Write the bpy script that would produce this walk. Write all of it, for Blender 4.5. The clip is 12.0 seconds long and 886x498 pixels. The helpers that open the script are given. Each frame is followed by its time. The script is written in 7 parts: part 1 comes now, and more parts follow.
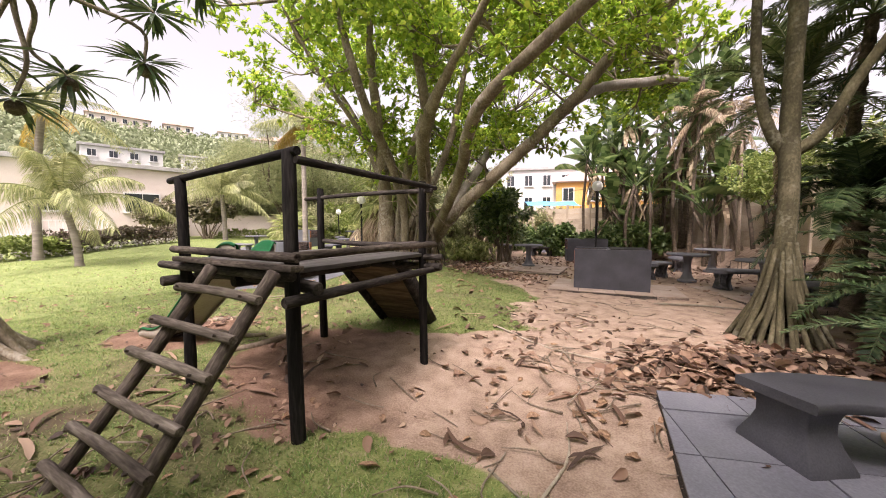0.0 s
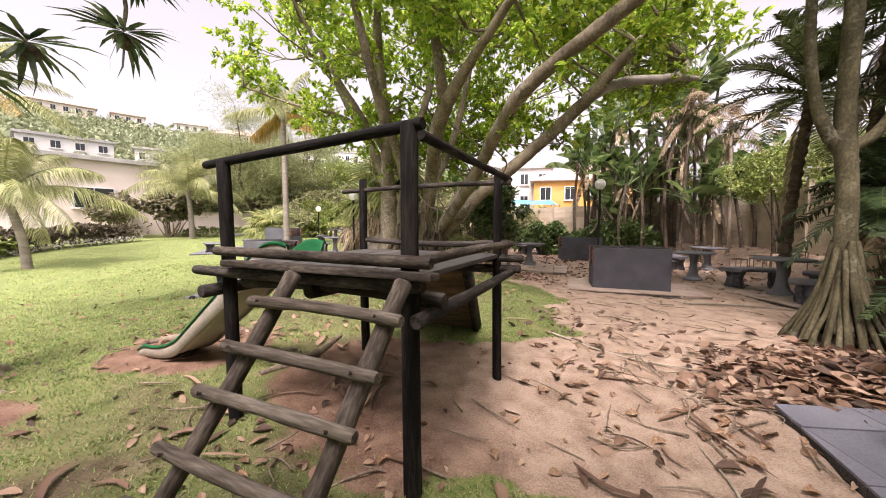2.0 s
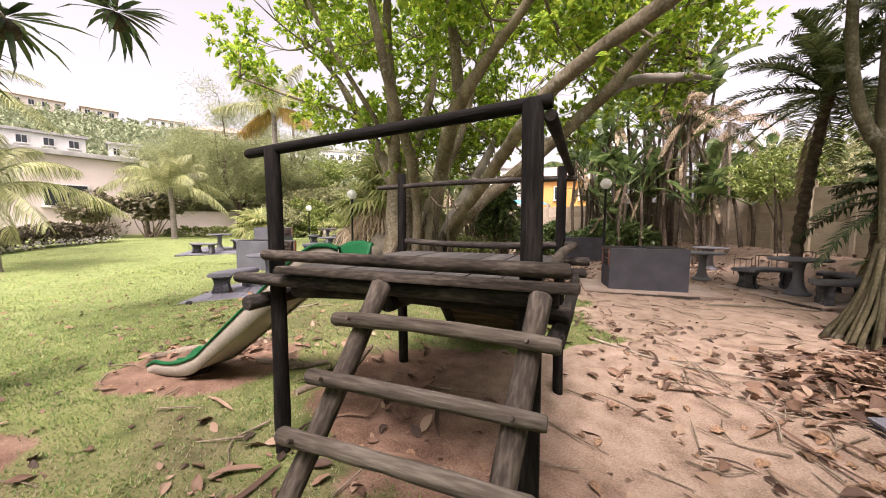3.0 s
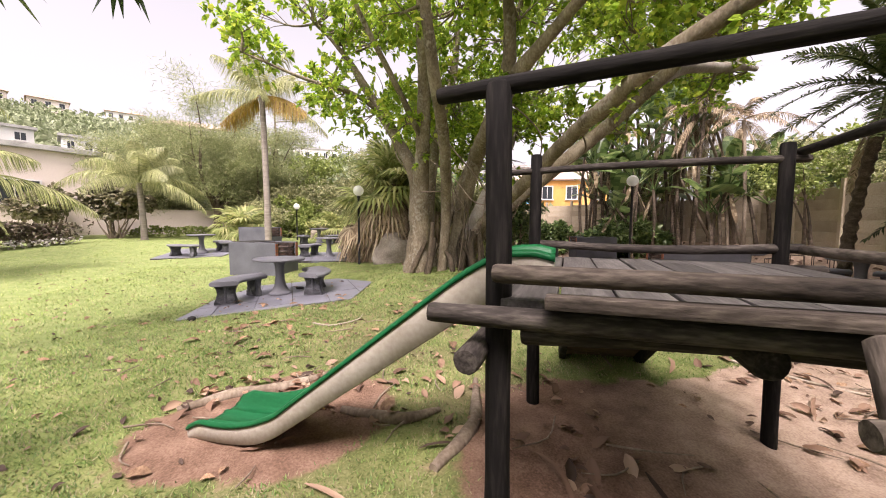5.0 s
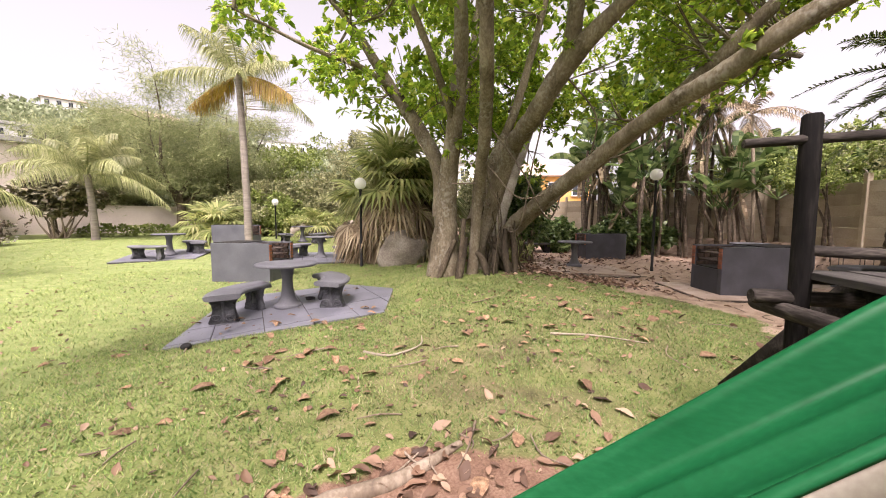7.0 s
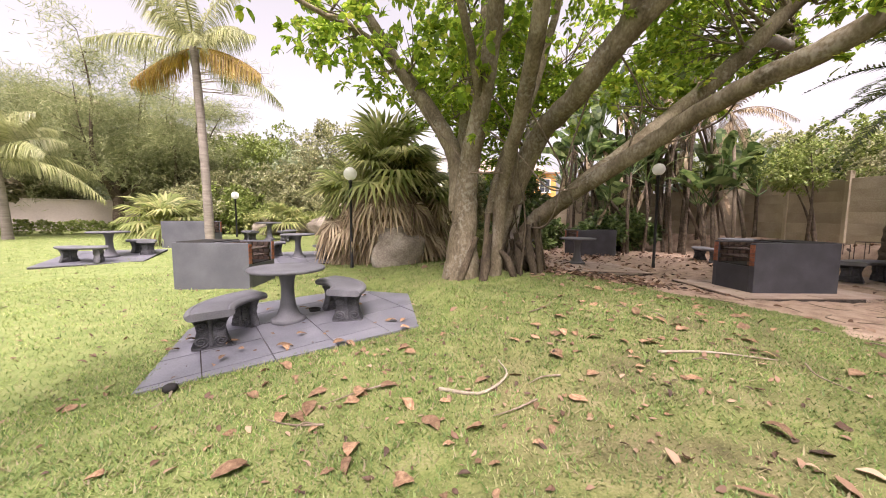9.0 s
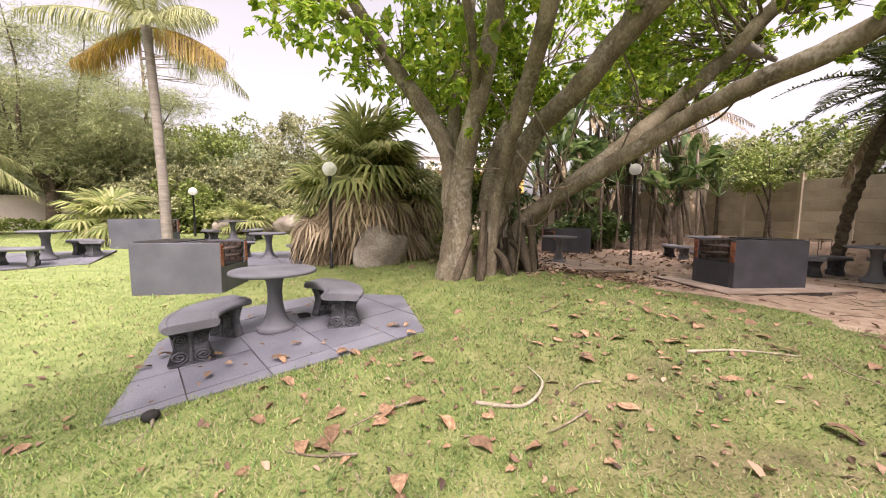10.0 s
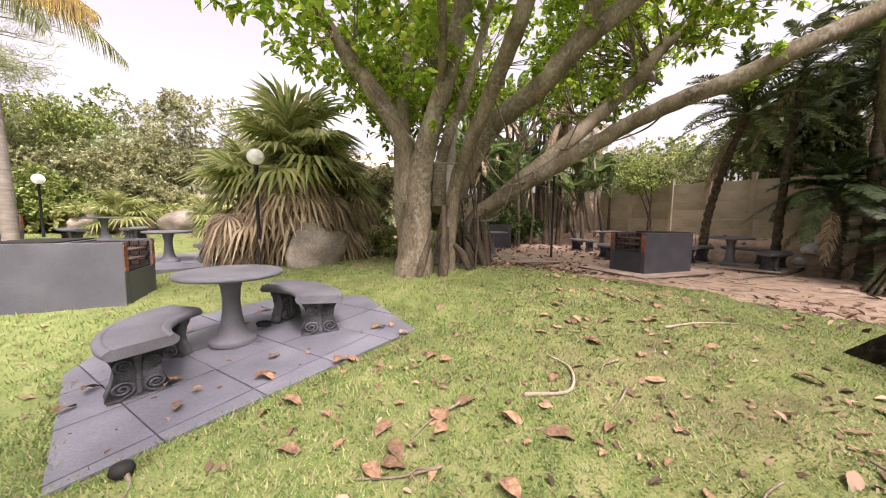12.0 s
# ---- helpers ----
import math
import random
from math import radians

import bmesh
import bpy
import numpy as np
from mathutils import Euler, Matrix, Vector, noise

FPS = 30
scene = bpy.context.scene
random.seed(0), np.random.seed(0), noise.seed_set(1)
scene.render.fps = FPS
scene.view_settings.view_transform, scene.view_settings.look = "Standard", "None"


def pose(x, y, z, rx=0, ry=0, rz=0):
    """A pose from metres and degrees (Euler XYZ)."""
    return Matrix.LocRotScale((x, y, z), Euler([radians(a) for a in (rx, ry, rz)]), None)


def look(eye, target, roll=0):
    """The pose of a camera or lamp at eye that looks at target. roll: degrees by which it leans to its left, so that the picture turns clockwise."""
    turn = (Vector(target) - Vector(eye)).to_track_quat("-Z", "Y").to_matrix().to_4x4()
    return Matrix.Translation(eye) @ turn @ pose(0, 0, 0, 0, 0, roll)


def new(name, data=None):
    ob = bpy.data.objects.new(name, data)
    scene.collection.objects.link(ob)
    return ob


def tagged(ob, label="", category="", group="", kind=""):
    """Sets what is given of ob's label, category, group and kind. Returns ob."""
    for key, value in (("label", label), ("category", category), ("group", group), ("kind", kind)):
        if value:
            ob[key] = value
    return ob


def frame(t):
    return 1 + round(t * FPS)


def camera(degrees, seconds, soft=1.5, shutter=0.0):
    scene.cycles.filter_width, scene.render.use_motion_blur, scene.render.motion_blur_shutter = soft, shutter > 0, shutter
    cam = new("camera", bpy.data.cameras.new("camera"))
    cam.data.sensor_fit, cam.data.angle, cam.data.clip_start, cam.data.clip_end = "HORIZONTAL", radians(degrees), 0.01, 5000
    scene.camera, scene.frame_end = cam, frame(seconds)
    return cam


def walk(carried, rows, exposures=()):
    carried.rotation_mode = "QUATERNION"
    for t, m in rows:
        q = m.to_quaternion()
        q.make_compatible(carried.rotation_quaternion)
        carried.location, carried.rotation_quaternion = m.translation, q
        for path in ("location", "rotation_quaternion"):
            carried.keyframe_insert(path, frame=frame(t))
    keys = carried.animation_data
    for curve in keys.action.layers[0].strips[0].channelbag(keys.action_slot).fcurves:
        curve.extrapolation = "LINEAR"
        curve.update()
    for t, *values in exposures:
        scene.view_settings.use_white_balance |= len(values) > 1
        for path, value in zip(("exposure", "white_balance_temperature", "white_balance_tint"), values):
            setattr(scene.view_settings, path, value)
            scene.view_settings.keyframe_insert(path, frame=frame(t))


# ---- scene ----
cam = camera(102.8, 12.0, soft=1.0)
METRES, EYE, TILT, LEAN, TURN = 8.1, 1.5, 0.0, 0.0, 0.0
ROWS = [
    (0.0, 0.0, 0.0, 0.0, 0.0, -3.91, -0.05),
    (0.5, -0.0287, 0.0146, -0.0011, -1.13, -4.04, -0.03),
    (1.0, -0.0587, 0.0292, -0.0017, -2.32, -4.11, -0.07),
    (1.5, -0.0912, 0.0455, -0.0017, -3.62, -4.13, -0.15),
    (2.0, -0.1259, 0.0653, -0.0024, -4.96, -4.14, -0.23),
    (2.5, -0.1621, 0.0882, -0.0022, -6.27, -4.17, -0.26),
    (3.0, -0.1996, 0.1141, -0.003, -7.51, -4.17, -0.31),
    (5.0, -0.3438, 0.2507, -0.0065, -11.56, -4.19, -0.3),
    (5.5, -0.377, 0.2894, -0.0073, -12.69, -4.26, -0.25),
    (6.0, -0.4078, 0.3301, -0.0081, -13.9, -4.38, -0.16),
    (6.5, -0.4371, 0.3718, -0.0079, -15.15, -4.54, -0.12),
    (7.0, -0.466, 0.4136, -0.0067, -16.48, -4.72, -0.14),
    (9.0, -0.5616, 0.5631, -0.0115, -23.22, -5.23, -0.21),
    (9.5, -0.5822, 0.5931, -0.0129, -25.66, -5.31, -0.27),
    (10.0, -0.6024, 0.6201, -0.0147, -28.84, -5.37, -0.34),
    (10.5, -0.6247, 0.6439, -0.0162, -32.86, -5.48, -0.42),
    (11.0, -0.6457, 0.6657, -0.0177, -36.97, -5.63, -0.4),
    (11.5, -0.6661, 0.6854, -0.0202, -40.79, -5.7, -0.44),
    (12.0, -0.6873, 0.7031, -0.0232, -44.32, -5.5, -0.6),
]
walk(cam, [(t, pose(0, 0, EYE, TILT, LEAN, TURN) @ pose(METRES * x, METRES * y, METRES * z, 90 + pitch, roll, yaw)) for t, x, y, z, yaw, pitch, roll in ROWS], exposures=((0.0, 1.38, 6800, 26), (12.0, 1.38, 6800, 26)))

# ---- world and light: bright overcast ----
world = bpy.data.worlds.new("overcast_sky")
scene.world = world
world.use_nodes = True
wn, wl = world.node_tree.nodes, world.node_tree.links
sky = wn.new("ShaderNodeTexSky")
sky.sky_type, sky.sun_disc = "NISHITA", False
sky.sun_elevation, sky.sun_rotation = radians(58), radians(200)
sky.air_density, sky.dust_density, sky.ozone_density = 1.0, 6.0, 1.0
soften = wn.new("ShaderNodeHueSaturation")
soften.inputs["Saturation"].default_value = 0.17
wl.new(sky.outputs[0], soften.inputs["Color"])
wl.new(soften.outputs[0], wn["Background"].inputs[0])
wn["Background"].inputs[1].default_value = 0.136
sun = new("sun", bpy.data.lights.new("sun", "SUN"))
sun.data.energy, sun.data.angle, sun.data.color = 1.75, radians(20), (1.0, 0.96, 0.9)
sun.matrix_world = look((-8, -22, 38), (0, 0, 0))


# ---- materials ----
def nodes(name):
    m = bpy.data.materials.new(name)
    m.use_nodes = True
    return m, m.node_tree.nodes, m.node_tree.links


def ramp(n, stops):
    r = n.new("ShaderNodeValToRGB")
    e = r.color_ramp.elements
    while len(e) < len(stops):
        e.new(0.5)
    for el, (p, c) in zip(e, stops):
        el.position, el.color = p, (*c, 1)
    return r


def surface(name, dark, mid, light, scale=4.0, fine=60.0, rough=0.8, bump=0.3, stretch=(1, 1, 1), vary=0.15, dist=0.01, metal=0.0, world_space=False, spec=0.3, lichen=None):
    """Two-scale noise colour, fine relief, and a shade of its own for each object."""
    m, n, l = nodes(name)
    bsdf = n["Principled BSDF"]
    tc, mp = n.new("ShaderNodeTexCoord"), n.new("ShaderNodeMapping")
    mp.inputs["Scale"].default_value = stretch
    if world_space:
        l.new(n.new("ShaderNodeNewGeometry").outputs["Position"], mp.inputs[0])
    else:
        shift, pick = n.new("ShaderNodeVectorMath"), n.new("ShaderNodeObjectInfo")
        shift.operation = "MULTIPLY_ADD"
        l.new(pick.outputs["Random"], shift.inputs[0])
        shift.inputs[1].default_value = (31.0, 47.0, 23.0)
        l.new(tc.outputs["Object"], shift.inputs[2]), l.new(shift.outputs[0], mp.inputs[0])
    a, b = n.new("ShaderNodeTexNoise"), n.new("ShaderNodeTexNoise")
    a.inputs["Scale"].default_value, a.inputs["Detail"].default_value = scale, 6
    b.inputs["Scale"].default_value, b.inputs["Detail"].default_value = fine, 4
    l.new(mp.outputs[0], a.inputs[0]), l.new(mp.outputs[0], b.inputs[0])
    mix = n.new("ShaderNodeMix")
    mix.inputs[0].default_value = 0.4
    l.new(a.outputs[0], mix.inputs[2]), l.new(b.outputs[0], mix.inputs[3])
    r = ramp(n, [(0.32, dark), (0.5, mid), (0.68, light)])
    l.new(mix.outputs[0], r.inputs[0])
    hs, info, mr = n.new("ShaderNodeHueSaturation"), n.new("ShaderNodeObjectInfo"), n.new("ShaderNodeMapRange")
    mr.inputs[3].default_value, mr.inputs[4].default_value = 1 - vary, 1 + vary
    l.new(info.outputs["Random"], mr.inputs[0]), l.new(mr.outputs[0], hs.inputs["Value"]), l.new(r.outputs[0], hs.inputs["Color"])
    paint = hs.outputs[0]
    if lichen:
        patch, spot, lay = n.new("ShaderNodeTexNoise"), n.new("ShaderNodeTexNoise"), n.new("ShaderNodeMix")
        patch.inputs["Scale"].default_value, spot.inputs["Scale"].default_value = 2.2, 17
        both = n.new("ShaderNodeMath")
        both.operation = "MULTIPLY"
        l.new(tc.outputs["Object"], patch.inputs[0]), l.new(tc.outputs["Object"], spot.inputs[0])
        l.new(patch.outputs[0], both.inputs[0]), l.new(spot.outputs[0], both.inputs[1])
        cover = ramp(n, [(0.28, (0, 0, 0)), (0.4, (0.55, 0.55, 0.55))])
        l.new(both.outputs[0], cover.inputs[0])
        lay.data_type = "RGBA"
        l.new(cover.outputs[0], lay.inputs[0]), l.new(paint, lay.inputs[6])
        lay.inputs[7].default_value = (*lichen, 1)
        paint = lay.outputs[2]
    l.new(paint, bsdf.inputs["Base Color"])
    rr = n.new("ShaderNodeMapRange")
    rr.inputs[3].default_value, rr.inputs[4].default_value = max(0.05, rough - 0.15), min(1, rough + 0.15)
    l.new(a.outputs[0], rr.inputs[0]), l.new(rr.outputs[0], bsdf.inputs["Roughness"])
    bsdf.inputs["Metallic"].default_value = metal
    bsdf.inputs["Specular IOR Level"].default_value = spec
    bp = n.new("ShaderNodeBump")
    bp.inputs["Strength"].default_value, bp.inputs["Distance"].default_value = bump, dist
    l.new(mix.outputs[0], bp.inputs["Height"]), l.new(bp.outputs[0], bsdf.inputs["Normal"])
    return m


def leafy(name, colours, translucent=0.35, rough=0.5):
    """Leaves: each piece of the mesh takes a colour of its own along the ramp; light comes through."""
    m, n, l = nodes(name)
    bsdf, out = n["Principled BSDF"], n["Material Output"]
    geo = n.new("ShaderNodeNewGeometry")
    k = len(colours)
    r = ramp(n, [(i / max(1, k - 1), c) for i, c in enumerate(colours)])
    l.new(geo.outputs["Random Per Island"], r.inputs[0])
    nz = n.new("ShaderNodeTexNoise")
    nz.inputs["Scale"].default_value = 1.3
    l.new(geo.outputs["Position"], nz.inputs[0])
    hs, mr = n.new("ShaderNodeHueSaturation"), n.new("ShaderNodeMapRange")
    mr.inputs[1].default_value, mr.inputs[2].default_value, mr.inputs[3].default_value, mr.inputs[4].default_value = 0.3, 0.7, 0.75, 1.25
    l.new(nz.outputs[0], mr.inputs[0]), l.new(mr.outputs[0], hs.inputs["Value"]), l.new(r.outputs[0], hs.inputs["Color"])
    l.new(hs.outputs[0], bsdf.inputs["Base Color"])
    bsdf.inputs["Roughness"].default_value = rough
    tr, mx = n.new("ShaderNodeBsdfTranslucent"), n.new("ShaderNodeMixShader")
    l.new(hs.outputs[0], tr.inputs[0])
    mx.inputs[0].default_value = translucent
    l.new(bsdf.outputs[0], mx.inputs[1]), l.new(tr.outputs[0], mx.inputs[2]), l.new(mx.outputs[0], out.inputs[0])
    return m


def ground_material():
    """Grass soil and pink-brown sand, mixed by the mesh's sand attribute with a ragged edge."""
    m, n, l = nodes("ground_soil")
    bsdf = n["Principled BSDF"]
    pos = n.new("ShaderNodeNewGeometry")
    at = n.new("ShaderNodeAttribute")
    at.attribute_name = "sand"

    def noise_of(scale, detail=6):
        t = n.new("ShaderNodeTexNoise")
        t.inputs["Scale"].default_value, t.inputs["Detail"].default_value = scale, detail
        l.new(pos.outputs["Position"], t.inputs[0])
        return t
    big, med, fine = noise_of(0.55), noise_of(5), noise_of(70)
    grain = n.new("ShaderNodeMix")
    grain.inputs[0].default_value = 0.45
    l.new(med.outputs[0], grain.inputs[2]), l.new(fine.outputs[0], grain.inputs[3])
    sand = ramp(n, [(0.3, (0.17, 0.115, 0.086)), (0.48, (0.325, 0.235, 0.178)), (0.66, (0.46, 0.35, 0.275))])
    l.new(grain.outputs[0], sand.inputs[0])
    earth = ramp(n, [(0.3, (0.085, 0.048, 0.033)), (0.48, (0.185, 0.112, 0.078)), (0.66, (0.29, 0.19, 0.14))])
    l.new(grain.outputs[0], earth.inputs[0])
    ea = n.new("ShaderNodeAttribute")
    ea.attribute_name = "earth"
    soil = n.new("ShaderNodeMix")
    soil.data_type = "RGBA"
    l.new(ea.outputs["Fac"], soil.inputs[0]), l.new(sand.outputs[0], soil.inputs[6]), l.new(earth.outputs[0], soil.inputs[7])
    lawn = ramp(n, [(0.3, (0.065, 0.085, 0.028)), (0.44, (0.13, 0.172, 0.05)), (0.56, (0.2, 0.23, 0.08)), (0.68, (0.28, 0.25, 0.14))])
    l.new(grain.outputs[0], lawn.inputs[0])
    tint = n.new("ShaderNodeMix")
    tint.data_type = "RGBA"
    dry = ramp(n, [(0.52, (0, 0, 0)), (0.72, (0.55, 0.55, 0.55))])
    l.new(big.outputs[0], dry.inputs[0]), l.new(dry.outputs[0], tint.inputs[0])
    l.new(lawn.outputs[0], tint.inputs[6])
    tint.inputs[7].default_value = (0.26, 0.21, 0.115, 1)
    # the open sky's light is painted in: lighter lawn colour where pale rises
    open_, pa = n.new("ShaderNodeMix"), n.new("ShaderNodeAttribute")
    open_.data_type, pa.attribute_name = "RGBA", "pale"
    lit_turf = ramp(n, [(0.3, (0.115, 0.15, 0.05)), (0.48, (0.205, 0.255, 0.09)), (0.66, (0.3, 0.32, 0.145))])
    l.new(grain.outputs[0], lit_turf.inputs[0])
    l.new(pa.outputs["Fac"], open_.inputs[0]), l.new(tint.outputs[2], open_.inputs[6]), l.new(lit_turf.outputs[0], open_.inputs[7])
    bare, wa = n.new("ShaderNodeMix"), n.new("ShaderNodeAttribute")
    bare.data_type, wa.attribute_name = "RGBA", "worn"
    # trodden soil, with some shade of platform and fig painted into its tones
    thin = ramp(n, [(0.3, (0.045, 0.033, 0.022)), (0.5, (0.11, 0.083, 0.053)), (0.68, (0.2, 0.16, 0.105))])
    l.new(grain.outputs[0], thin.inputs[0])
    l.new(wa.outputs["Fac"], bare.inputs[0]), l.new(open_.outputs[2], bare.inputs[6]), l.new(thin.outputs[0], bare.inputs[7])
    edge = n.new("ShaderNodeMath")
    edge.operation = "MULTIPLY_ADD"
    l.new(med.outputs[0], edge.inputs[0])
    edge.inputs[1].default_value = 0.9
    add = n.new("ShaderNodeMath")
    add.operation = "SUBTRACT"
    l.new(at.outputs["Fac"], add.inputs[0])
    add.inputs[1].default_value = 0.45
    l.new(add.outputs[0], edge.inputs[2])
    er = ramp(n, [(0.42, (0, 0, 0)), (0.6, (1, 1, 1))])
    l.new(edge.outputs[0], er.inputs[0])
    mix = n.new("ShaderNodeMix")
    mix.data_type = "RGBA"
    l.new(er.outputs[0], mix.inputs[0]), l.new(bare.outputs[2], mix.inputs[6]), l.new(soil.outputs[2], mix.inputs[7])
    l.new(mix.outputs[2], bsdf.inputs["Base Color"])
    bsdf.inputs["Roughness"].default_value = 0.95
    bsdf.inputs["Specular IOR Level"].default_value = 0.15
    bp = n.new("ShaderNodeBump")
    bp.inputs["Strength"].default_value, bp.inputs["Distance"].default_value = 0.6, 0.03
    l.new(grain.outputs[0], bp.inputs["Height"]), l.new(bp.outputs[0], bsdf.inputs["Normal"])
    return m


M_GROUND = ground_material()
M_TIMBER = surface("tarred_timber", (0.006, 0.0055, 0.0055), (0.014, 0.0125, 0.012), (0.04, 0.035, 0.032), 16, 80, 0.8, 0.8, (0.12, 1, 1), 0.3, spec=0.08)
M_RUNG = surface("weathered_pole", (0.03, 0.024, 0.019), (0.105, 0.087, 0.071), (0.23, 0.2, 0.168), 16, 80, 0.85, 0.9, (0.12, 1, 1), 0.2, spec=0.1)
M_LOG = surface("weathered_dark_log", (0.011, 0.0095, 0.009), (0.034, 0.029, 0.026), (0.095, 0.082, 0.072), 14, 80, 0.85, 0.9, (0.22, 1, 1), 0.25, spec=0.1)
M_RAIL = surface("weathered_rail", (0.016, 0.013, 0.011), (0.07, 0.057, 0.047), (0.18, 0.15, 0.125), 12, 70, 0.85, 1.0, (0.25, 1, 1), 0.2, spec=0.1)
M_PLANK = surface("grey_deck_plank", (0.03, 0.027, 0.026), (0.07, 0.063, 0.06), (0.13, 0.12, 0.112), 16, 80, 0.8, 0.6, (0.1, 1, 1), 0.2)
M_RAMP = surface("stained_plywood", (0.045, 0.03, 0.02), (0.15, 0.105, 0.065), (0.26, 0.19, 0.12), 14, 70, 0.85, 0.5, (0.12, 1, 1))
M_BARK = surface("smooth_fig_bark", (0.075, 0.058, 0.036), (0.185, 0.15, 0.103), (0.35, 0.3, 0.225), 3.5, 34, 0.9, 0.8, (1, 1, 0.5), 0.1, 0.02, lichen=(0.36, 0.335, 0.28))
M_ROOT = surface("dark_fig_root", (0.03, 0.022, 0.014), (0.075, 0.057, 0.038), (0.15, 0.12, 0.085), 5, 40, 0.95, 0.8, (1, 1, 0.4), 0.25, 0.02)
M_BARK_PALE = surface("pale_fig_bark", (0.2, 0.17, 0.14), (0.34, 0.30, 0.26), (0.5, 0.46, 0.41), 3, 30, 0.9, 0.5, (1, 1, 0.5), 0.1, 0.02)
M_BARK_GREEN = surface("mossy_screwpine_bark", (0.03, 0.025, 0.013), (0.07, 0.06, 0.031), (0.15, 0.13, 0.08), 4, 40, 0.9, 0.7, (1, 1, 0.6), 0.1, 0.02, lichen=(0.2, 0.19, 0.14))
M_PALM_BARK = surface("ringed_palm_bark", (0.15, 0.13, 0.108), (0.23, 0.2, 0.17), (0.32, 0.285, 0.245), 3, 30, 0.9, 0.8, (0.8, 0.8, 5), 0.1, 0.02)
M_DATE_BARK = surface("fibrous_palm_bark", (0.04, 0.03, 0.02), (0.10, 0.075, 0.055), (0.2, 0.16, 0.12), 9, 50, 0.95, 1.0, (1, 1, 1.5), 0.1, 0.04)
M_STEM = surface("dry_stem", (0.09, 0.066, 0.048), (0.19, 0.148, 0.11), (0.33, 0.275, 0.215), 4, 40, 0.95, 0.6, (1, 1, 0.4), 0.15)
M_HUSK = surface("bleached_husk", (0.16, 0.13, 0.095), (0.28, 0.24, 0.185), (0.4, 0.355, 0.29), 6, 50, 0.85, 0.4, (1, 1, 1), 0.25)
M_CONCRETE = surface("grey_painted_concrete", (0.105, 0.105, 0.118), (0.15, 0.15, 0.168), (0.2, 0.2, 0.222), 3, 90, 0.7, 0.25, (1, 1, 1), 0.08)
# bench legs: darker and more mottled grey than the seats
M_SCROLL = surface("dark_scroll_concrete", (0.035, 0.035, 0.04), (0.085, 0.085, 0.096), (0.16, 0.16, 0.178), 9, 90, 0.8, 0.5, (1, 1, 1), 0.12)
# lawn grills: the dark grills' paint again, lightened for open sky
M_GRILL_LIT = surface("sky_lit_masonry_paint", (0.07, 0.072, 0.084), (0.095, 0.098, 0.112), (0.125, 0.128, 0.145), 2, 90, 0.6, 0.2, (1, 1, 1), 0.08)
# charcoal of the plain bench; on grills the common paint with shade put in
M_CONCRETE_DARK = surface("charcoal_and_shaded_grey_paint", (0.042, 0.042, 0.05), (0.062, 0.062, 0.073), (0.088, 0.088, 0.102), 3, 90, 0.65, 0.2, (1, 1, 1), 0.06)
M_SLAB = surface("grey_painted_paving", (0.105, 0.106, 0.13), (0.158, 0.159, 0.19), (0.22, 0.221, 0.256), 2.5, 60, 0.5, 0.25, (1, 1, 1), 0.06, spec=0.5)
M_SANDSLAB = surface("sandy_concrete_slab", (0.26, 0.19, 0.155), (0.37, 0.285, 0.235), (0.47, 0.385, 0.33), 2.5, 60, 0.85, 0.3, (1, 1, 1), 0.06)
M_JOINT = surface("dark_joint_soil", (0.03, 0.026, 0.025), (0.05, 0.044, 0.04), (0.08, 0.07, 0.065), 8, 60, 0.95, 0.3)
M_BRICK = surface("red_fire_brick", (0.13, 0.05, 0.033), (0.31, 0.115, 0.07), (0.45, 0.22, 0.15), 6, 60, 0.9, 0.4)
M_SOOTBRICK = surface("sooty_fire_brick", (0.02, 0.015, 0.013), (0.05, 0.035, 0.028), (0.12, 0.07, 0.052), 6, 60, 0.95, 0.4)
M_SOOT = surface("soot", (0.012, 0.012, 0.012), (0.02, 0.019, 0.018), (0.05, 0.045, 0.04), 6, 60, 0.95, 0.4)
M_STEEL = surface("rusty_steel", (0.05, 0.035, 0.03), (0.1, 0.08, 0.07), (0.2, 0.15, 0.12), 12, 90, 0.6, 0.3, metal=0.6)
M_POLE = surface("black_lamp_paint", (0.012, 0.012, 0.013), (0.018, 0.018, 0.02), (0.03, 0.03, 0.032), 5, 60, 0.45, 0.1)
M_GREEN = surface("green_fibreglass", (0.0025, 0.07, 0.023), (0.0035, 0.092, 0.031), (0.008, 0.118, 0.044), 3.0, 60, 0.4, 0.06, (0.3, 1, 1), 0.05, spec=0.12)
M_FIBRE = surface("raw_grey_fibreglass", (0.29, 0.255, 0.212), (0.37, 0.335, 0.285), (0.45, 0.415, 0.36), 3, 40, 0.8, 0.12, (1, 1, 1), 0.05)
M_ROCK = surface("lichened_boulder", (0.12, 0.10, 0.08), (0.24, 0.205, 0.165), (0.40, 0.36, 0.31), 2.2, 25, 0.95, 0.9, (1, 1, 1), 0.12, 0.04)
M_WALLPANEL = surface("precast_concrete_panel", (0.29, 0.235, 0.17), (0.42, 0.35, 0.262), (0.53, 0.46, 0.365), 1.5, 40, 0.9, 0.4, (1, 1, 1), 0.1)
M_PLASTER = surface("pale_pink_plaster", (0.54, 0.46, 0.42), (0.62, 0.54, 0.495), (0.69, 0.615, 0.565), 0.6, 20, 0.9, 0.1, (1, 1, 1), 0.04)
M_WHITE = surface("white_house_paint", (0.56, 0.55, 0.535), (0.65, 0.64, 0.625), (0.71, 0.7, 0.69), 0.5, 20, 0.85, 0.1, (1, 1, 1), 0.05)
M_ORANGE = surface("orange_house_paint", (0.55, 0.27, 0.07), (0.68, 0.36, 0.11), (0.75, 0.44, 0.18), 0.5, 20, 0.85, 0.1)
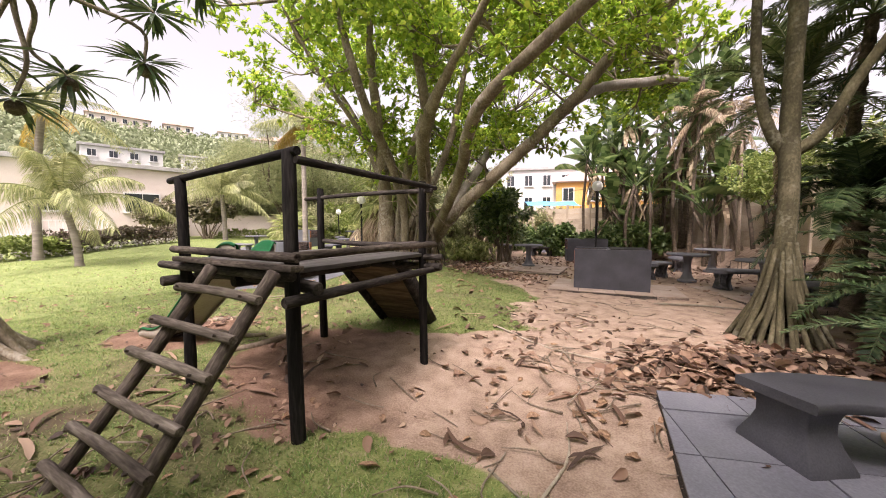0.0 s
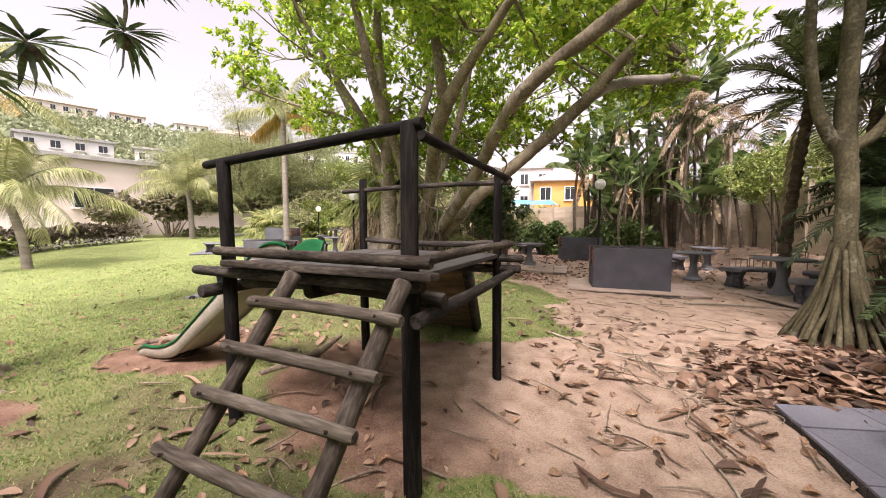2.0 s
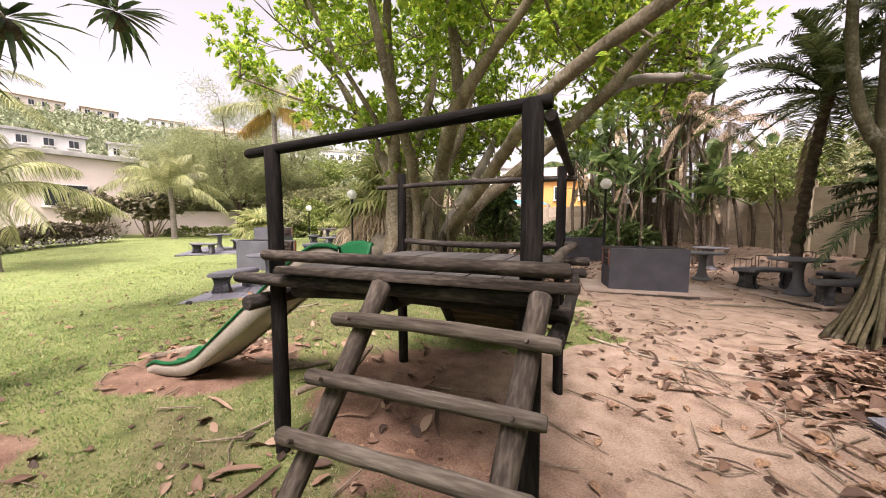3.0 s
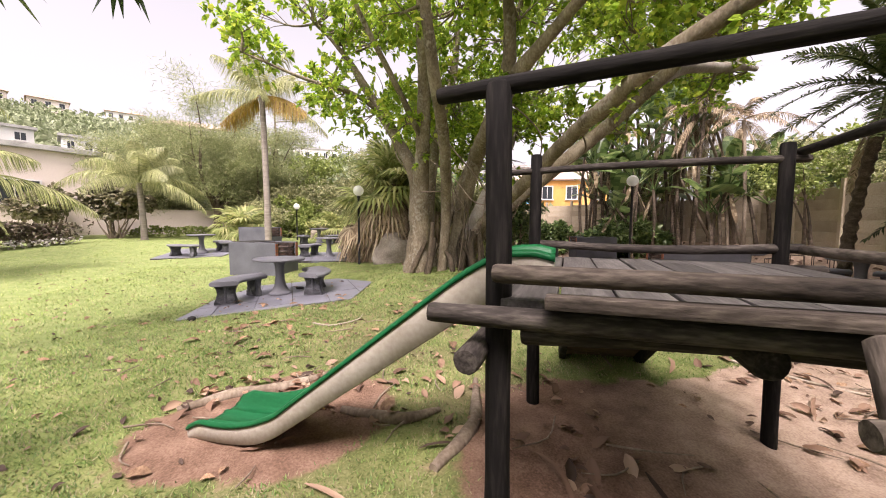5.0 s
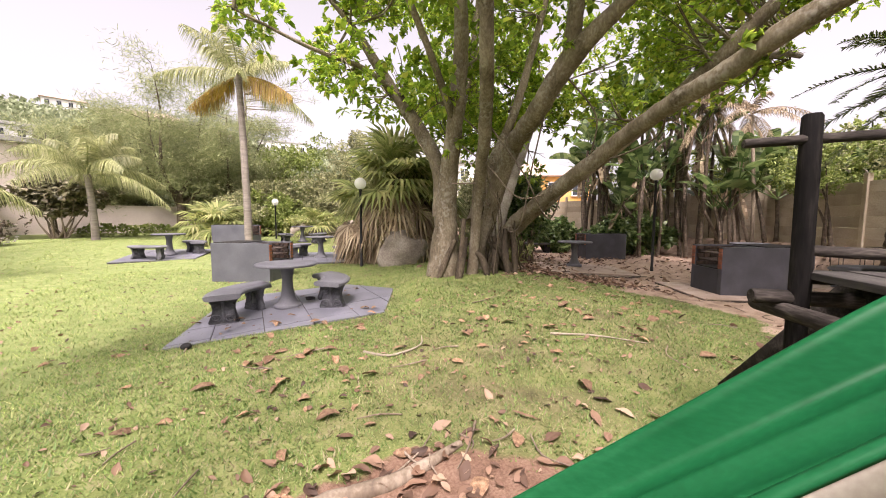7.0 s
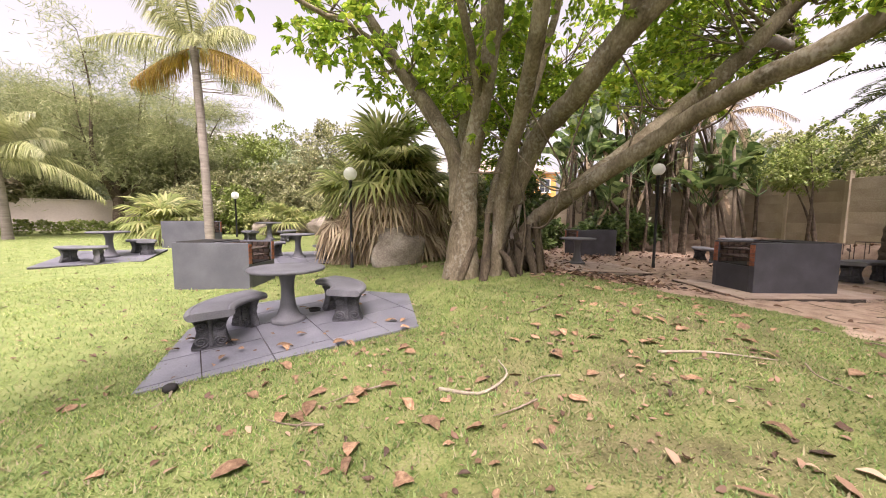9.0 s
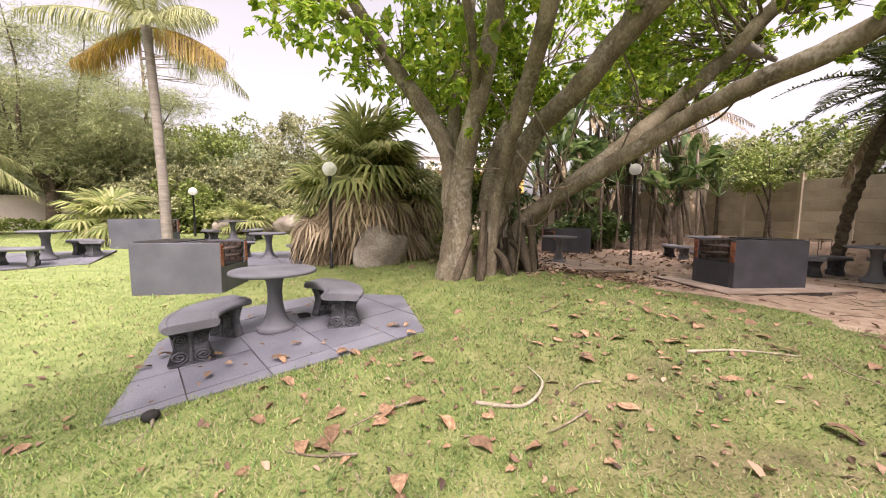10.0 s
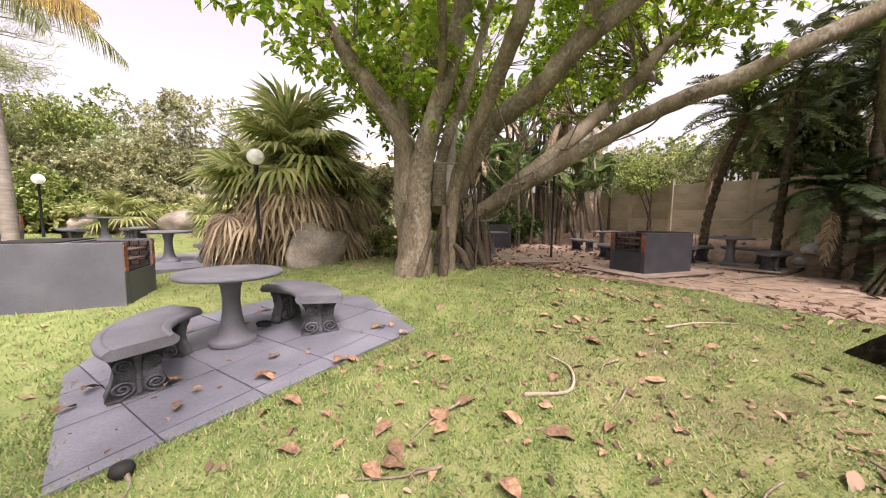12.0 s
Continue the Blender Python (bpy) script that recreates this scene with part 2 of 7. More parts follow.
M_BLUE = surface("blue_tarpaulin", (0.06, 0.25, 0.42), (0.1, 0.34, 0.52), (0.2, 0.45, 0.6), 1.5, 20, 0.6, 0.2)
# brown tiles, paled because distance haze is put into the colour
M_ROOF = surface("haze_paled_brown_tiles", (0.32, 0.22, 0.18), (0.43, 0.32, 0.27), (0.52, 0.41, 0.35), 1.5, 15, 0.9, 0.4, (1, 1, 1), 0.15)
M_ROOF_GREY = surface("grey_roof_sheet", (0.25, 0.24, 0.23), (0.36, 0.35, 0.34), (0.47, 0.46, 0.45), 1.5, 15, 0.8, 0.2, (1, 1, 1), 0.1)
M_SACK = surface("white_plastic_sack", (0.55, 0.54, 0.53), (0.7, 0.69, 0.68), (0.82, 0.81, 0.8), 5, 40, 0.6, 0.6)
M_ROPE = surface("black_rubber", (0.01, 0.01, 0.01), (0.018, 0.017, 0.017), (0.035, 0.033, 0.032), 8, 60, 0.7, 0.4)
M_HILL = surface("hillside_scrub", (0.15, 0.18, 0.1), (0.23, 0.265, 0.15), (0.34, 0.365, 0.23), 0.12, 0.9, 1.0, 0.5, (1, 1, 1), 0.0, 0.5, world_space=True)
M_GLOBE, _n, _l = nodes("opal_globe")
_n["Principled BSDF"].inputs["Base Color"].default_value = (0.93, 0.93, 0.91, 1)
_n["Principled BSDF"].inputs["Roughness"].default_value = 0.3
_tr, _mx = _n.new("ShaderNodeBsdfTranslucent"), _n.new("ShaderNodeMixShader")
_tr.inputs[0].default_value, _mx.inputs[0].default_value = (0.97, 0.97, 0.95, 1), 0.5
_l.new(_n["Principled BSDF"].outputs[0], _mx.inputs[1]), _l.new(_tr.outputs[0], _mx.inputs[2]), _l.new(_mx.outputs[0], _n["Material Output"].inputs[0])
M_PANE, _n, _l = nodes("dark_window_glass")
_n["Principled BSDF"].inputs["Base Color"].default_value = (0.03, 0.035, 0.04, 1)
_n["Principled BSDF"].inputs["Roughness"].default_value = 0.08

L_FIG = leafy("fig_leaves", [(0.13, 0.22, 0.026), (0.22, 0.35, 0.042), (0.31, 0.46, 0.055), (0.43, 0.57, 0.075), (0.60, 0.62, 0.10)], 0.66, 0.35)
L_PALM = leafy("coconut_fronds", [(0.19, 0.22, 0.085), (0.31, 0.335, 0.14), (0.43, 0.44, 0.21), (0.54, 0.52, 0.30)], 0.4, 0.45)
L_YELLOW = leafy("yellowed_fronds", [(0.34, 0.24, 0.04), (0.48, 0.35, 0.06), (0.42, 0.26, 0.06), (0.30, 0.19, 0.08)], 0.4, 0.5)
L_FAN = leafy("fan_palm_leaves", [(0.17, 0.215, 0.07), (0.31, 0.36, 0.125), (0.45, 0.48, 0.2), (0.60, 0.57, 0.29)], 0.58, 0.45)
L_DARK = leafy("dark_fronds", [(0.02, 0.042, 0.016), (0.04, 0.075, 0.026), (0.07, 0.11, 0.04), (0.12, 0.155, 0.065)], 0.25, 0.45)
L_DATE = leafy("date_palm_fronds", [(0.05, 0.08, 0.025), (0.09, 0.13, 0.04), (0.15, 0.19, 0.07), (0.22, 0.23, 0.1)], 0.35, 0.45)
L_DEAD = leafy("dead_fronds", [(0.15, 0.105, 0.065), (0.32, 0.235, 0.15), (0.47, 0.37, 0.25), (0.60, 0.50, 0.35)], 0.35, 0.8)
L_BANANA = leafy("wild_banana_leaves", [(0.04, 0.075, 0.022), (0.085, 0.145, 0.042), (0.15, 0.22, 0.07), (0.27, 0.33, 0.13)], 0.38, 0.35)
L_SHRUB = leafy("grey_green_shrub_leaves", [(0.16, 0.18, 0.085), (0.28, 0.30, 0.145), (0.41, 0.41, 0.22), (0.55, 0.52, 0.32)], 0.5, 0.5)
L_BRIGHT = leafy("bright_shrub_leaves", [(0.12, 0.17, 0.035), (0.20, 0.27, 0.06), (0.30, 0.36, 0.1), (0.40, 0.43, 0.16)], 0.4, 0.5)
L_PINE = leafy("she_oak_needles", [(0.17, 0.205, 0.09), (0.27, 0.31, 0.14), (0.38, 0.41, 0.2), (0.50, 0.50, 0.28)], 0.5, 0.7)
L_HEDGE = leafy("dark_red_hedge_leaves", [(0.06, 0.045, 0.03), (0.11, 0.075, 0.055), (0.15, 0.11, 0.07), (0.10, 0.13, 0.05)], 0.25, 0.5)
L_GRAPE = leafy("sea_grape_leaves", [(0.10, 0.10, 0.055), (0.17, 0.165, 0.09), (0.26, 0.24, 0.15), (0.34, 0.27, 0.2)], 0.35, 0.45)
# haze over the far hill is painted into these light, greyed greens
L_HILL = leafy("hazy_hill_bush_leaves", [(0.14, 0.17, 0.09), (0.21, 0.25, 0.135), (0.28, 0.32, 0.185), (0.36, 0.385, 0.25)], 0.25, 0.8)
L_GRASS = leafy("lawn_blades", [(0.08, 0.145, 0.034), (0.115, 0.2, 0.046), (0.165, 0.26, 0.062), (0.235, 0.3, 0.09), (0.34, 0.315, 0.165), (0.32, 0.255, 0.165)], 0.35, 0.6)
# the same lawn, with the brightness of open sky put into its colour
L_GRASS_LIT = leafy("sky_lit_lawn_blades", [(0.16, 0.24, 0.06), (0.22, 0.315, 0.08), (0.285, 0.38, 0.105), (0.36, 0.42, 0.14), (0.46, 0.43, 0.22)], 0.35, 0.6)
L_LITTER = leafy("dry_leaf_litter", [(0.045, 0.027, 0.019), (0.12, 0.067, 0.044), (0.2, 0.115, 0.075), (0.28, 0.175, 0.118), (0.4, 0.285, 0.2)], 0.12, 0.7)
L_FLOWER = leafy("white_flowers", [(0.6, 0.58, 0.55), (0.75, 0.73, 0.72), (0.5, 0.4, 0.42)], 0.3, 0.6)


# ---- mesh helpers ----
class Soup:
    """Collects vertices and faces from arrays and makes one mesh of them."""

    def __init__(self):
        self.v, self.f, self.count = [], [], 0

    def add(self, verts, faces):
        verts = np.asarray(verts, dtype=np.float64).reshape(-1, 3)
        faces = np.asarray(faces, dtype=np.int64)
        self.v.append(verts)
        self.f.append(faces + self.count)
        self.count += len(verts)

    def mesh(self, name, smooth=False):
        me = bpy.data.meshes.new(name)
        v = np.concatenate(self.v)
        me.vertices.add(len(v))
        me.vertices.foreach_set("co", v.astype(np.float32).ravel())
        sizes = np.concatenate([np.full(len(f), f.shape[1], dtype=np.int32) for f in self.f])
        loops = np.concatenate([f.ravel() for f in self.f]).astype(np.int32)
        starts = np.concatenate(([0], np.cumsum(sizes)[:-1])).astype(np.int32)
        me.loops.add(len(loops))
        me.loops.foreach_set("vertex_index", loops)
        me.polygons.add(len(sizes))
        me.polygons.foreach_set("loop_start", starts)
        me.polygons.foreach_set("loop_total", sizes)
        if smooth:
            me.polygons.foreach_set("use_smooth", np.ones(len(sizes), dtype=bool))
        me.update(calc_edges=True)
        me.validate()
        return me


def put(name, geo, material, parent=None, label="", smooth=False, category="", group="", kind="", m=None):
    """Links a Soup, a bmesh or a mesh as one object, under parent if there is one."""
    if isinstance(geo, Soup):
        me = geo.mesh(name, smooth)
    elif isinstance(geo, bmesh.types.BMesh):
        me = bpy.data.meshes.new(name)
        geo.to_mesh(me)
        geo.free()
        if smooth:
            for p in me.polygons:
                p.use_smooth = True
    else:
        me = geo
    if material and not me.materials:
        me.materials.append(material)
    ob = new(name, me)
    if parent:
        ob.parent = parent
    if m is not None:
        ob.matrix_basis = m
    return tagged(ob, label, category, group, kind)


def part(name, geo, material, parent, label="", smooth=False, m=None):
    return put(name, geo, material, parent, label, smooth, m=m)


def thing(name, m, label, category, group=""):
    """An Empty at the thing's base, to hold its parts."""
    ob = new(name)
    ob.empty_display_size = 0.1
    ob.matrix_basis = m
    return tagged(ob, label, category, group)


def spline(points, n):
    """n points on a smooth curve through the given ones."""
    p = np.asarray(points, dtype=float)
    if len(p) == 2:
        return p[0] + np.linspace(0, 1, n)[:, None] * (p[1] - p[0])
    q = np.vstack([2 * p[0] - p[1], p, 2 * p[-1] - p[-2]])
    u = np.linspace(0, len(p) - 1 - 1e-6, n)
    i = u.astype(int)
    t = (u - i)[:, None]
    a, b, c, d = q[i], q[i + 1], q[i + 2], q[i + 3]
    return 0.5 * (2 * b + (c - a) * t + (2 * a - 5 * b + 4 * c - d) * t ** 2 + (3 * b - a - 3 * c + d) * t ** 3)


def tube(s, pts, radii, sides=8, rough=0.0, cap=True, rng=np.random):
    """A round, tapering, slightly uneven limb along pts."""
    pts = np.asarray(pts, dtype=float)
    n = len(pts)
    radii = np.interp(np.linspace(0, 1, n), np.linspace(0, 1, len(radii)), radii) if np.ndim(radii) else np.full(n, float(radii))
    tan = np.gradient(pts, axis=0)
    tan /= np.linalg.norm(tan, axis=1)[:, None] + 1e-12
    ref = np.array([0.0, 0, 1]) if abs(tan[0][2]) < 0.9 else np.array([1.0, 0, 0])
    u = np.cross(tan[0], ref)
    u /= np.linalg.norm(u)
    ang = np.linspace(0, 2 * np.pi, sides, endpoint=False)
    rings = []
    for k in range(n):
        u = u - tan[k] * np.dot(u, tan[k])
        u /= np.linalg.norm(u) + 1e-12
        w = np.cross(tan[k], u)
        r = radii[k] * (1 + rough * (rng.rand(sides) - 0.5) * 2) if rough else np.full(sides, radii[k])
        rings.append(pts[k] + np.outer(np.cos(ang) * r, u) + np.outer(np.sin(ang) * r, w))
    v = np.concatenate(rings)
    a = np.arange(n - 1)[:, None] * sides + np.arange(sides)[None, :]
    b = np.arange(n - 1)[:, None] * sides + (np.arange(sides)[None, :] + 1) % sides
    f = np.stack([a, b, b + sides, a + sides], axis=-1).reshape(-1, 4)
    s.add(v, f)
    if cap:
        for k, c in ((0, pts[0]), (n - 1, pts[-1])):
            ring = rings[k]
            order = np.arange(sides)
            if k == 0:
                order = order[::-1]
            s.add(np.vstack([ring, c]), np.stack([order, np.roll(order, -1), np.full(sides, sides)], axis=-1))


def leaves(s, pos, direction, normal, length, width, fold=0.25):
    """Pointed oval leaves: arrays of base points, ways, up sides, lengths and widths."""
    pos, d, nn = (np.asarray(a, dtype=float) for a in (pos, direction, normal))
    d = d / (np.linalg.norm(d, axis=1)[:, None] + 1e-9)
    side = np.cross(d, nn)
    side /= np.linalg.norm(side, axis=1)[:, None] + 1e-9
    up = np.cross(side, d)
    length, width = np.broadcast_to(length, len(pos))[:, None], np.broadcast_to(width, len(pos))[:, None]
    a, b = pos + d * length * 0.3 + up * width * fold, pos + d * length * 0.7 + up * width * fold * 0.8
    v = np.stack([pos, a - side * width * 0.48, b - side * width * 0.42, pos + d * length - up * length * 0.08, b + side * width * 0.42, a + side * width * 0.48], axis=1).reshape(-1, 3)
    i = np.arange(len(pos))[:, None] * 6
    s.add(v, np.concatenate([i + [0, 5, 1], i + [2, 4, 3]]))
    s.add(v, i + [1, 5, 4, 2])


def unit(rng, n):
    v = rng.normal(size=(n, 3))
    return v / np.linalg.norm(v, axis=1)[:, None]


def rosettes(s, centres, axes, per, length, width, rng, spread=0.9):
    """Bunches of leaves round twig ends."""
    c = np.repeat(centres, per, axis=0)
    a = np.repeat(axes, per, axis=0)
    d = a * (0.35 + 0.5 * rng.rand(len(c))[:, None]) + unit(rng, len(c)) * spread
    n = unit(rng, len(c)) * 0.6 + [0, 0, 1.0]
    k = 0.7 + 0.6 * rng.rand(len(c))
    leaves(s, c + unit(rng, len(c)) * length * 0.25, d, n, length * k, width * k)


def lobes(rng, centre, radii, count, size):
    """Centres and radii of the lumps that make an uneven crown."""
    p = unit(rng, count) * (0.35 + 0.6 * rng.rand(count)[:, None]) * np.asarray(radii) + centre
    return p, size * (0.6 + 0.8 * rng.rand(count))


def foliage(s, rng, centre, radii, count, lump, n, length, width, per=5):
    """A crown of leaf bunches, thick on its lumps, with gaps between them."""
    p, r = lobes(rng, centre, radii, count, lump)
    pick = rng.randint(count, size=n)
    d = unit(rng, n)
    c = p[pick] + d * (r[pick] * (0.55 + 0.5 * rng.rand(n)))[:, None] * [1, 1, 0.8]
    rosettes(s, c, d, per, length, width, rng)
    return p


def box(bm, size, centre=(0, 0, 0), bevel=0.0, m=None):
    """A bevelled block in bm."""
    r = bmesh.ops.create_cube(bm, size=1.0)
    vs = r["verts"]
    bmesh.ops.scale(bm, vec=size, verts=vs)
    if bevel:
        es = list({e for v in vs for e in v.link_edges})
        g = bmesh.ops.bevel(bm, geom=es, offset=bevel, segments=2, affect="EDGES", profile=0.6)
        vs = list({v for f in g["faces"] for v in f.verts} | {v for v in vs if v.is_valid})
    mm = Matrix.Translation(centre) if m is None else m
    bmesh.ops.transform(bm, matrix=mm, verts=vs)
    return vs


def block(size, centre=(0, 0, 0), bevel=0.0, m=None):
    bm = bmesh.new()
    box(bm, size, centre, bevel, m)
    return bm


def lathe(profile, sides=32):
    """A turned shape: (radius, height) pairs."""
    s = Soup()
    ang = np.linspace(0, 2 * np.pi, sides, endpoint=False)
    v = np.array([[r * math.cos(a), r * math.sin(a), z] for r, z in profile for a in ang])
    f = [[k * sides + j, k * sides + (j + 1) % sides, (k + 1) * sides + (j + 1) % sides, (k + 1) * sides + j] for k in range(len(profile) - 1) for j in range(sides)]
    s.add(v, f)
    return s


# ---- ground ----
def smooth(a, b, x):
    t = np.clip((x - a) / (b - a), 0, 1)
    return t * t * (3 - 2 * t)


WALL = [(7.4, 0.5), (8.1, 3.2), (9.0, 6.9), (9.6, 9.2), (11.3, 12.5), (10.9, 15.2), (8.5, 20.5), (5.0, 25.5), (-3.0, 28.5)]


def wall_distance(x, y):
    best = np.full(np.shape(x), 1e9)
    for (ax, ay), (bx, by) in zip(WALL, WALL[1:]):
        dx, dy = bx - ax, by - ay
        t = np.clip(((x - ax) * dx + (y - ay) * dy) / (dx * dx + dy * dy), 0, 1)
        best = np.minimum(best, np.hypot(x - ax - t * dx, y - ay - t * dy))
    return best


def height(x, y):
    """The ground's height: the fig's mound, the dip by the table, the rise to the lawn's end and to the wall."""
    x, y = np.asarray(x, dtype=float), np.asarray(y, dtype=float)
    sx = np.where(x > -0.8, 1.5, 3.0)
    z = 0.4 * np.exp(-((x + 0.8) ** 2 / (2 * sx ** 2) + (y - 9.7) ** 2 / 18))
    z -= 0.26 * np.exp(-((x + 5.6) ** 2 + (y - 9.6) ** 2) / 9.7)
    z -= 0.11 * np.exp(-((x - 0.3) ** 2 + (y - 2.9) ** 2) / 3.0)
    z += 0.45 * smooth(14, 24, y) * smooth(2, -4, x)
    z += 0.7 * smooth(1.6, 0.3, wall_distance(x, y)) * smooth(-4, 4, x)
    z += 0.02 * np.sin(1.7 * x + 0.6) * np.cos(1.3 * y) + 0.008 * np.sin(5.1 * x + 2 * y)
    bed = -0.05 + 0.062 * (x + 4.6) + 0.004 * (y - 9.8)
    inside = smooth(-6.5, -5.8, x) * smooth(-2.2, -2.9, x) * smooth(7.7, 8.4, y) * smooth(11.8, 11.1, y)
    z = z + (bed - z) * inside
    far = np.hypot(x, y)
    az = np.degrees(np.arctan2(x, y))
    side = np.interp(az, [-180, -110, -70, -20, 0, 18, 40, 180], [0, 0.3, 1, 0.95, 0.8, 0.35, 0.05, 0])
    hill = np.interp(far, [32, 45, 62, 110, 160, 220, 900], [0, 2.0, 7.0, 20, 34, 36, 36])
    return z + hill * side


def sandy(x, y):
    """1 on bare sand, 0 on the lawn."""
    x, y = np.asarray(x, dtype=float), np.asarray(y, dtype=float)
    wob = 0.22 * np.sin(2.3 * y + 1) + 0.13 * np.sin(5.7 * y + 2 * x) + 0.08 * np.sin(9 * x + 3)
    edge = np.interp(y, [-6, 1.5, 2.3, 2.75, 4.4, 4.9, 6, 7.5, 9.5, 10.3, 12, 16, 30], [0.7, 0.5, 0.2, -1.1, -1.1, 1.2, 1.4, 1.75, 1.4, 0.5, 0.1, 1.0, 0.0])
    s = smooth(-0.35, 0.35, x - edge + wob)
    for cx, cy, rx, ry in ((-1.1, 3.6, 1.2, 1.15), (-3.5, 4.68, 0.82, 0.62), (-4.6, 3.2, 0.7, 0.5)):
        s = np.maximum(s, smooth(1.25, 0.75, np.hypot((x - cx) / rx, (y - cy) / ry) + 0.5 * wob))
    return s


def worn(x, y):
    """How thin the lawn is trodden: 1 where soil shows between the blades."""
    x, y = np.asarray(x, dtype=float), np.asarray(y, dtype=float)
    w = np.zeros(np.shape(x))
    for cx, cy, r, k in ((-2.7, 2.4, 1.5, 0.95), (-3.3, 3.5, 0.9, 0.7), (-0.2, 6.6, 1.5, 0.7), (-2.2, 6.0, 1.4, 0.75), (-1.2, 7.2, 1.3, 0.55), (-3.6, 5.9, 0.8, 0.5), (-1.9, 4.6, 0.8, 0.6), (0.6, 8.6, 1.2, 0.4), (-4.2, 7.2, 1.0, 0.25)):
        w = np.maximum(w, k * np.exp(-((x - cx) ** 2 + (y - cy) ** 2) / (r * r)))
    return np.clip(w * (0.75 + 0.5 * np.sin(4.1 * x + 2.2 * np.sin(3.3 * y)) * np.cos(3.7 * y + 1.1 * x)), 0, 1)


def build_ground():
    def axis(fine0, fine1, step):
        near = np.arange(fine0, fine1 + 1e-6, step)
        g = [step]
        while sum(g) < 900:
            g.append(g[-1] * 1.13)
        c = np.cumsum(g)
        return np.concatenate([fine0 - c[::-1], near, fine1 + c])
    xs, ys = axis(-9, 11, 0.14), axis(-2, 18, 0.14)
    X, Y = np.meshgrid(xs, ys)
    Z = height(X, Y)
    rng = np.random.RandomState(4)
    near = (np.abs(X + 1) < 12) & (np.abs(Y - 8) < 12)
    Z = Z + near * rng.normal(size=Z.shape) * 0.007 * (0.4 + sandy(X, Y))
    s = Soup()
    w = len(xs)
    i = (np.arange(len(ys) - 1)[:, None] * w + np.arange(w - 1)[None, :]).ravel()
    s.add(np.stack([X, Y, Z], axis=-1), np.stack([i, i + 1, i + w + 1, i + w], axis=-1))
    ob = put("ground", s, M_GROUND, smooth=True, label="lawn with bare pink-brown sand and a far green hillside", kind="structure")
    at = ob.data.attributes.new("sand", "FLOAT", "POINT")
    at.data.foreach_set("value", sandy(X, Y).ravel().astype(np.float32))
    at = ob.data.attributes.new("earth", "FLOAT", "POINT")
    at.data.foreach_set("value", smooth(0.2, -1.4, X + 0.25 * np.sin(2.1 * Y)).ravel().astype(np.float32))
    at = ob.data.attributes.new("worn", "FLOAT", "POINT")
    at.data.foreach_set("value", worn(X, Y).ravel().astype(np.float32))
    # pale: where the lawn is coloured as if lit by open sky
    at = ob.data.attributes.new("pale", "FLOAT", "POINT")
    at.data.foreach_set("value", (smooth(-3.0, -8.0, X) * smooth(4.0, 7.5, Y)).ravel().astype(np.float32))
    ob.data.materials.append(M_HILL)
    cx, cy = X[:-1, :-1].ravel(), Y[:-1, :-1].ravel()
    ob.data.polygons.foreach_set("material_index", (np.hypot(cx, cy) > 38).astype(np.int32))
    return ob


build_ground()


def on(x, y, turn=0.0, lift=0.0):
    return pose(x, y, float(height(x, y)) + lift, 0, 0, turn)

# ---- boundary wall ----
def boundary_wall():
    wall = thing("wall_east", pose(0, 0, 0), "tan precast concrete panel wall with posts", "wall")
    wall["kind"] = "structure"
    panel_meshes = {}
    post = None
    for (ax, ay), (bx, by) in zip(WALL, WALL[1:]):
        L = math.hypot(bx - ax, by - ay)
        n = max(1, round(L / 1.5))
        ang = math.degrees(math.atan2(by - ay, bx - ax))
        w = L / n
        for i in range(n):
            x, y = ax + (bx - ax) * (i + 0.5) / n, ay + (by - ay) * (i + 0.5) / n
            z = float(height(x, y))
            for k in range(6):
                key = round(w, 3)
                if key not in panel_meshes:
                    bm = block((w - 0.11, 0.05, 0.305), (0, 0, 0), 0.008)
                    me = bpy.data.meshes.new("panel")
                    bm.to_mesh(me)
                    bm.free()
                    panel_meshes[key] = me
                part("panel", panel_meshes[key], M_WALLPANEL, wall, m=pose(x, y, z + 0.1 + 0.308 * k, 0, 0, ang))
            px, py = ax + (bx - ax) * i / n, ay + (by - ay) * i / n
            if post is None:
                bm = block((0.12, 0.13, 2.15), (0, 0, 0), 0.012)
                post = bpy.data.meshes.new("post")
                bm.to_mesh(post)
                bm.free()
            part("post", post, M_WALLPANEL, wall, m=pose(px, py, float(height(px, py)) + 0.95, 0, 0, ang))


boundary_wall()

# ---- play platform ----
PA, PB, PC, PD = (np.array(p) for p in ((-1.015, 2.405), (-0.2, 3.8), (-2.335, 3.195), (-1.54, 4.525)))


def log(L, r, rng, bend=0.012, sides=14):
    """A round pole along x with a slight bend, uneven girth and chamfered ends."""
    t = np.array([0, 0.012 / L, 0.12, 0.25, 0.37, 0.5, 0.62, 0.75, 0.88, 1 - 0.012 / L, 1])
    p = np.stack([(t - 0.5) * L, np.zeros(11), np.zeros(11)], axis=-1)
    p += np.sin(np.pi * t)[:, None] * np.array([0, *(rng.normal(size=2) * bend)])
    k = np.array([0.84, 1, 1, 1, 1, 1, 1, 1, 1, 1, 0.84]) * (1 + rng.normal(size=11) * 0.035) * np.linspace(1.05, 0.95, 11)
    s = Soup()
    tube(s, p, list(r * k), sides, 0.035, True, rng)
    return s


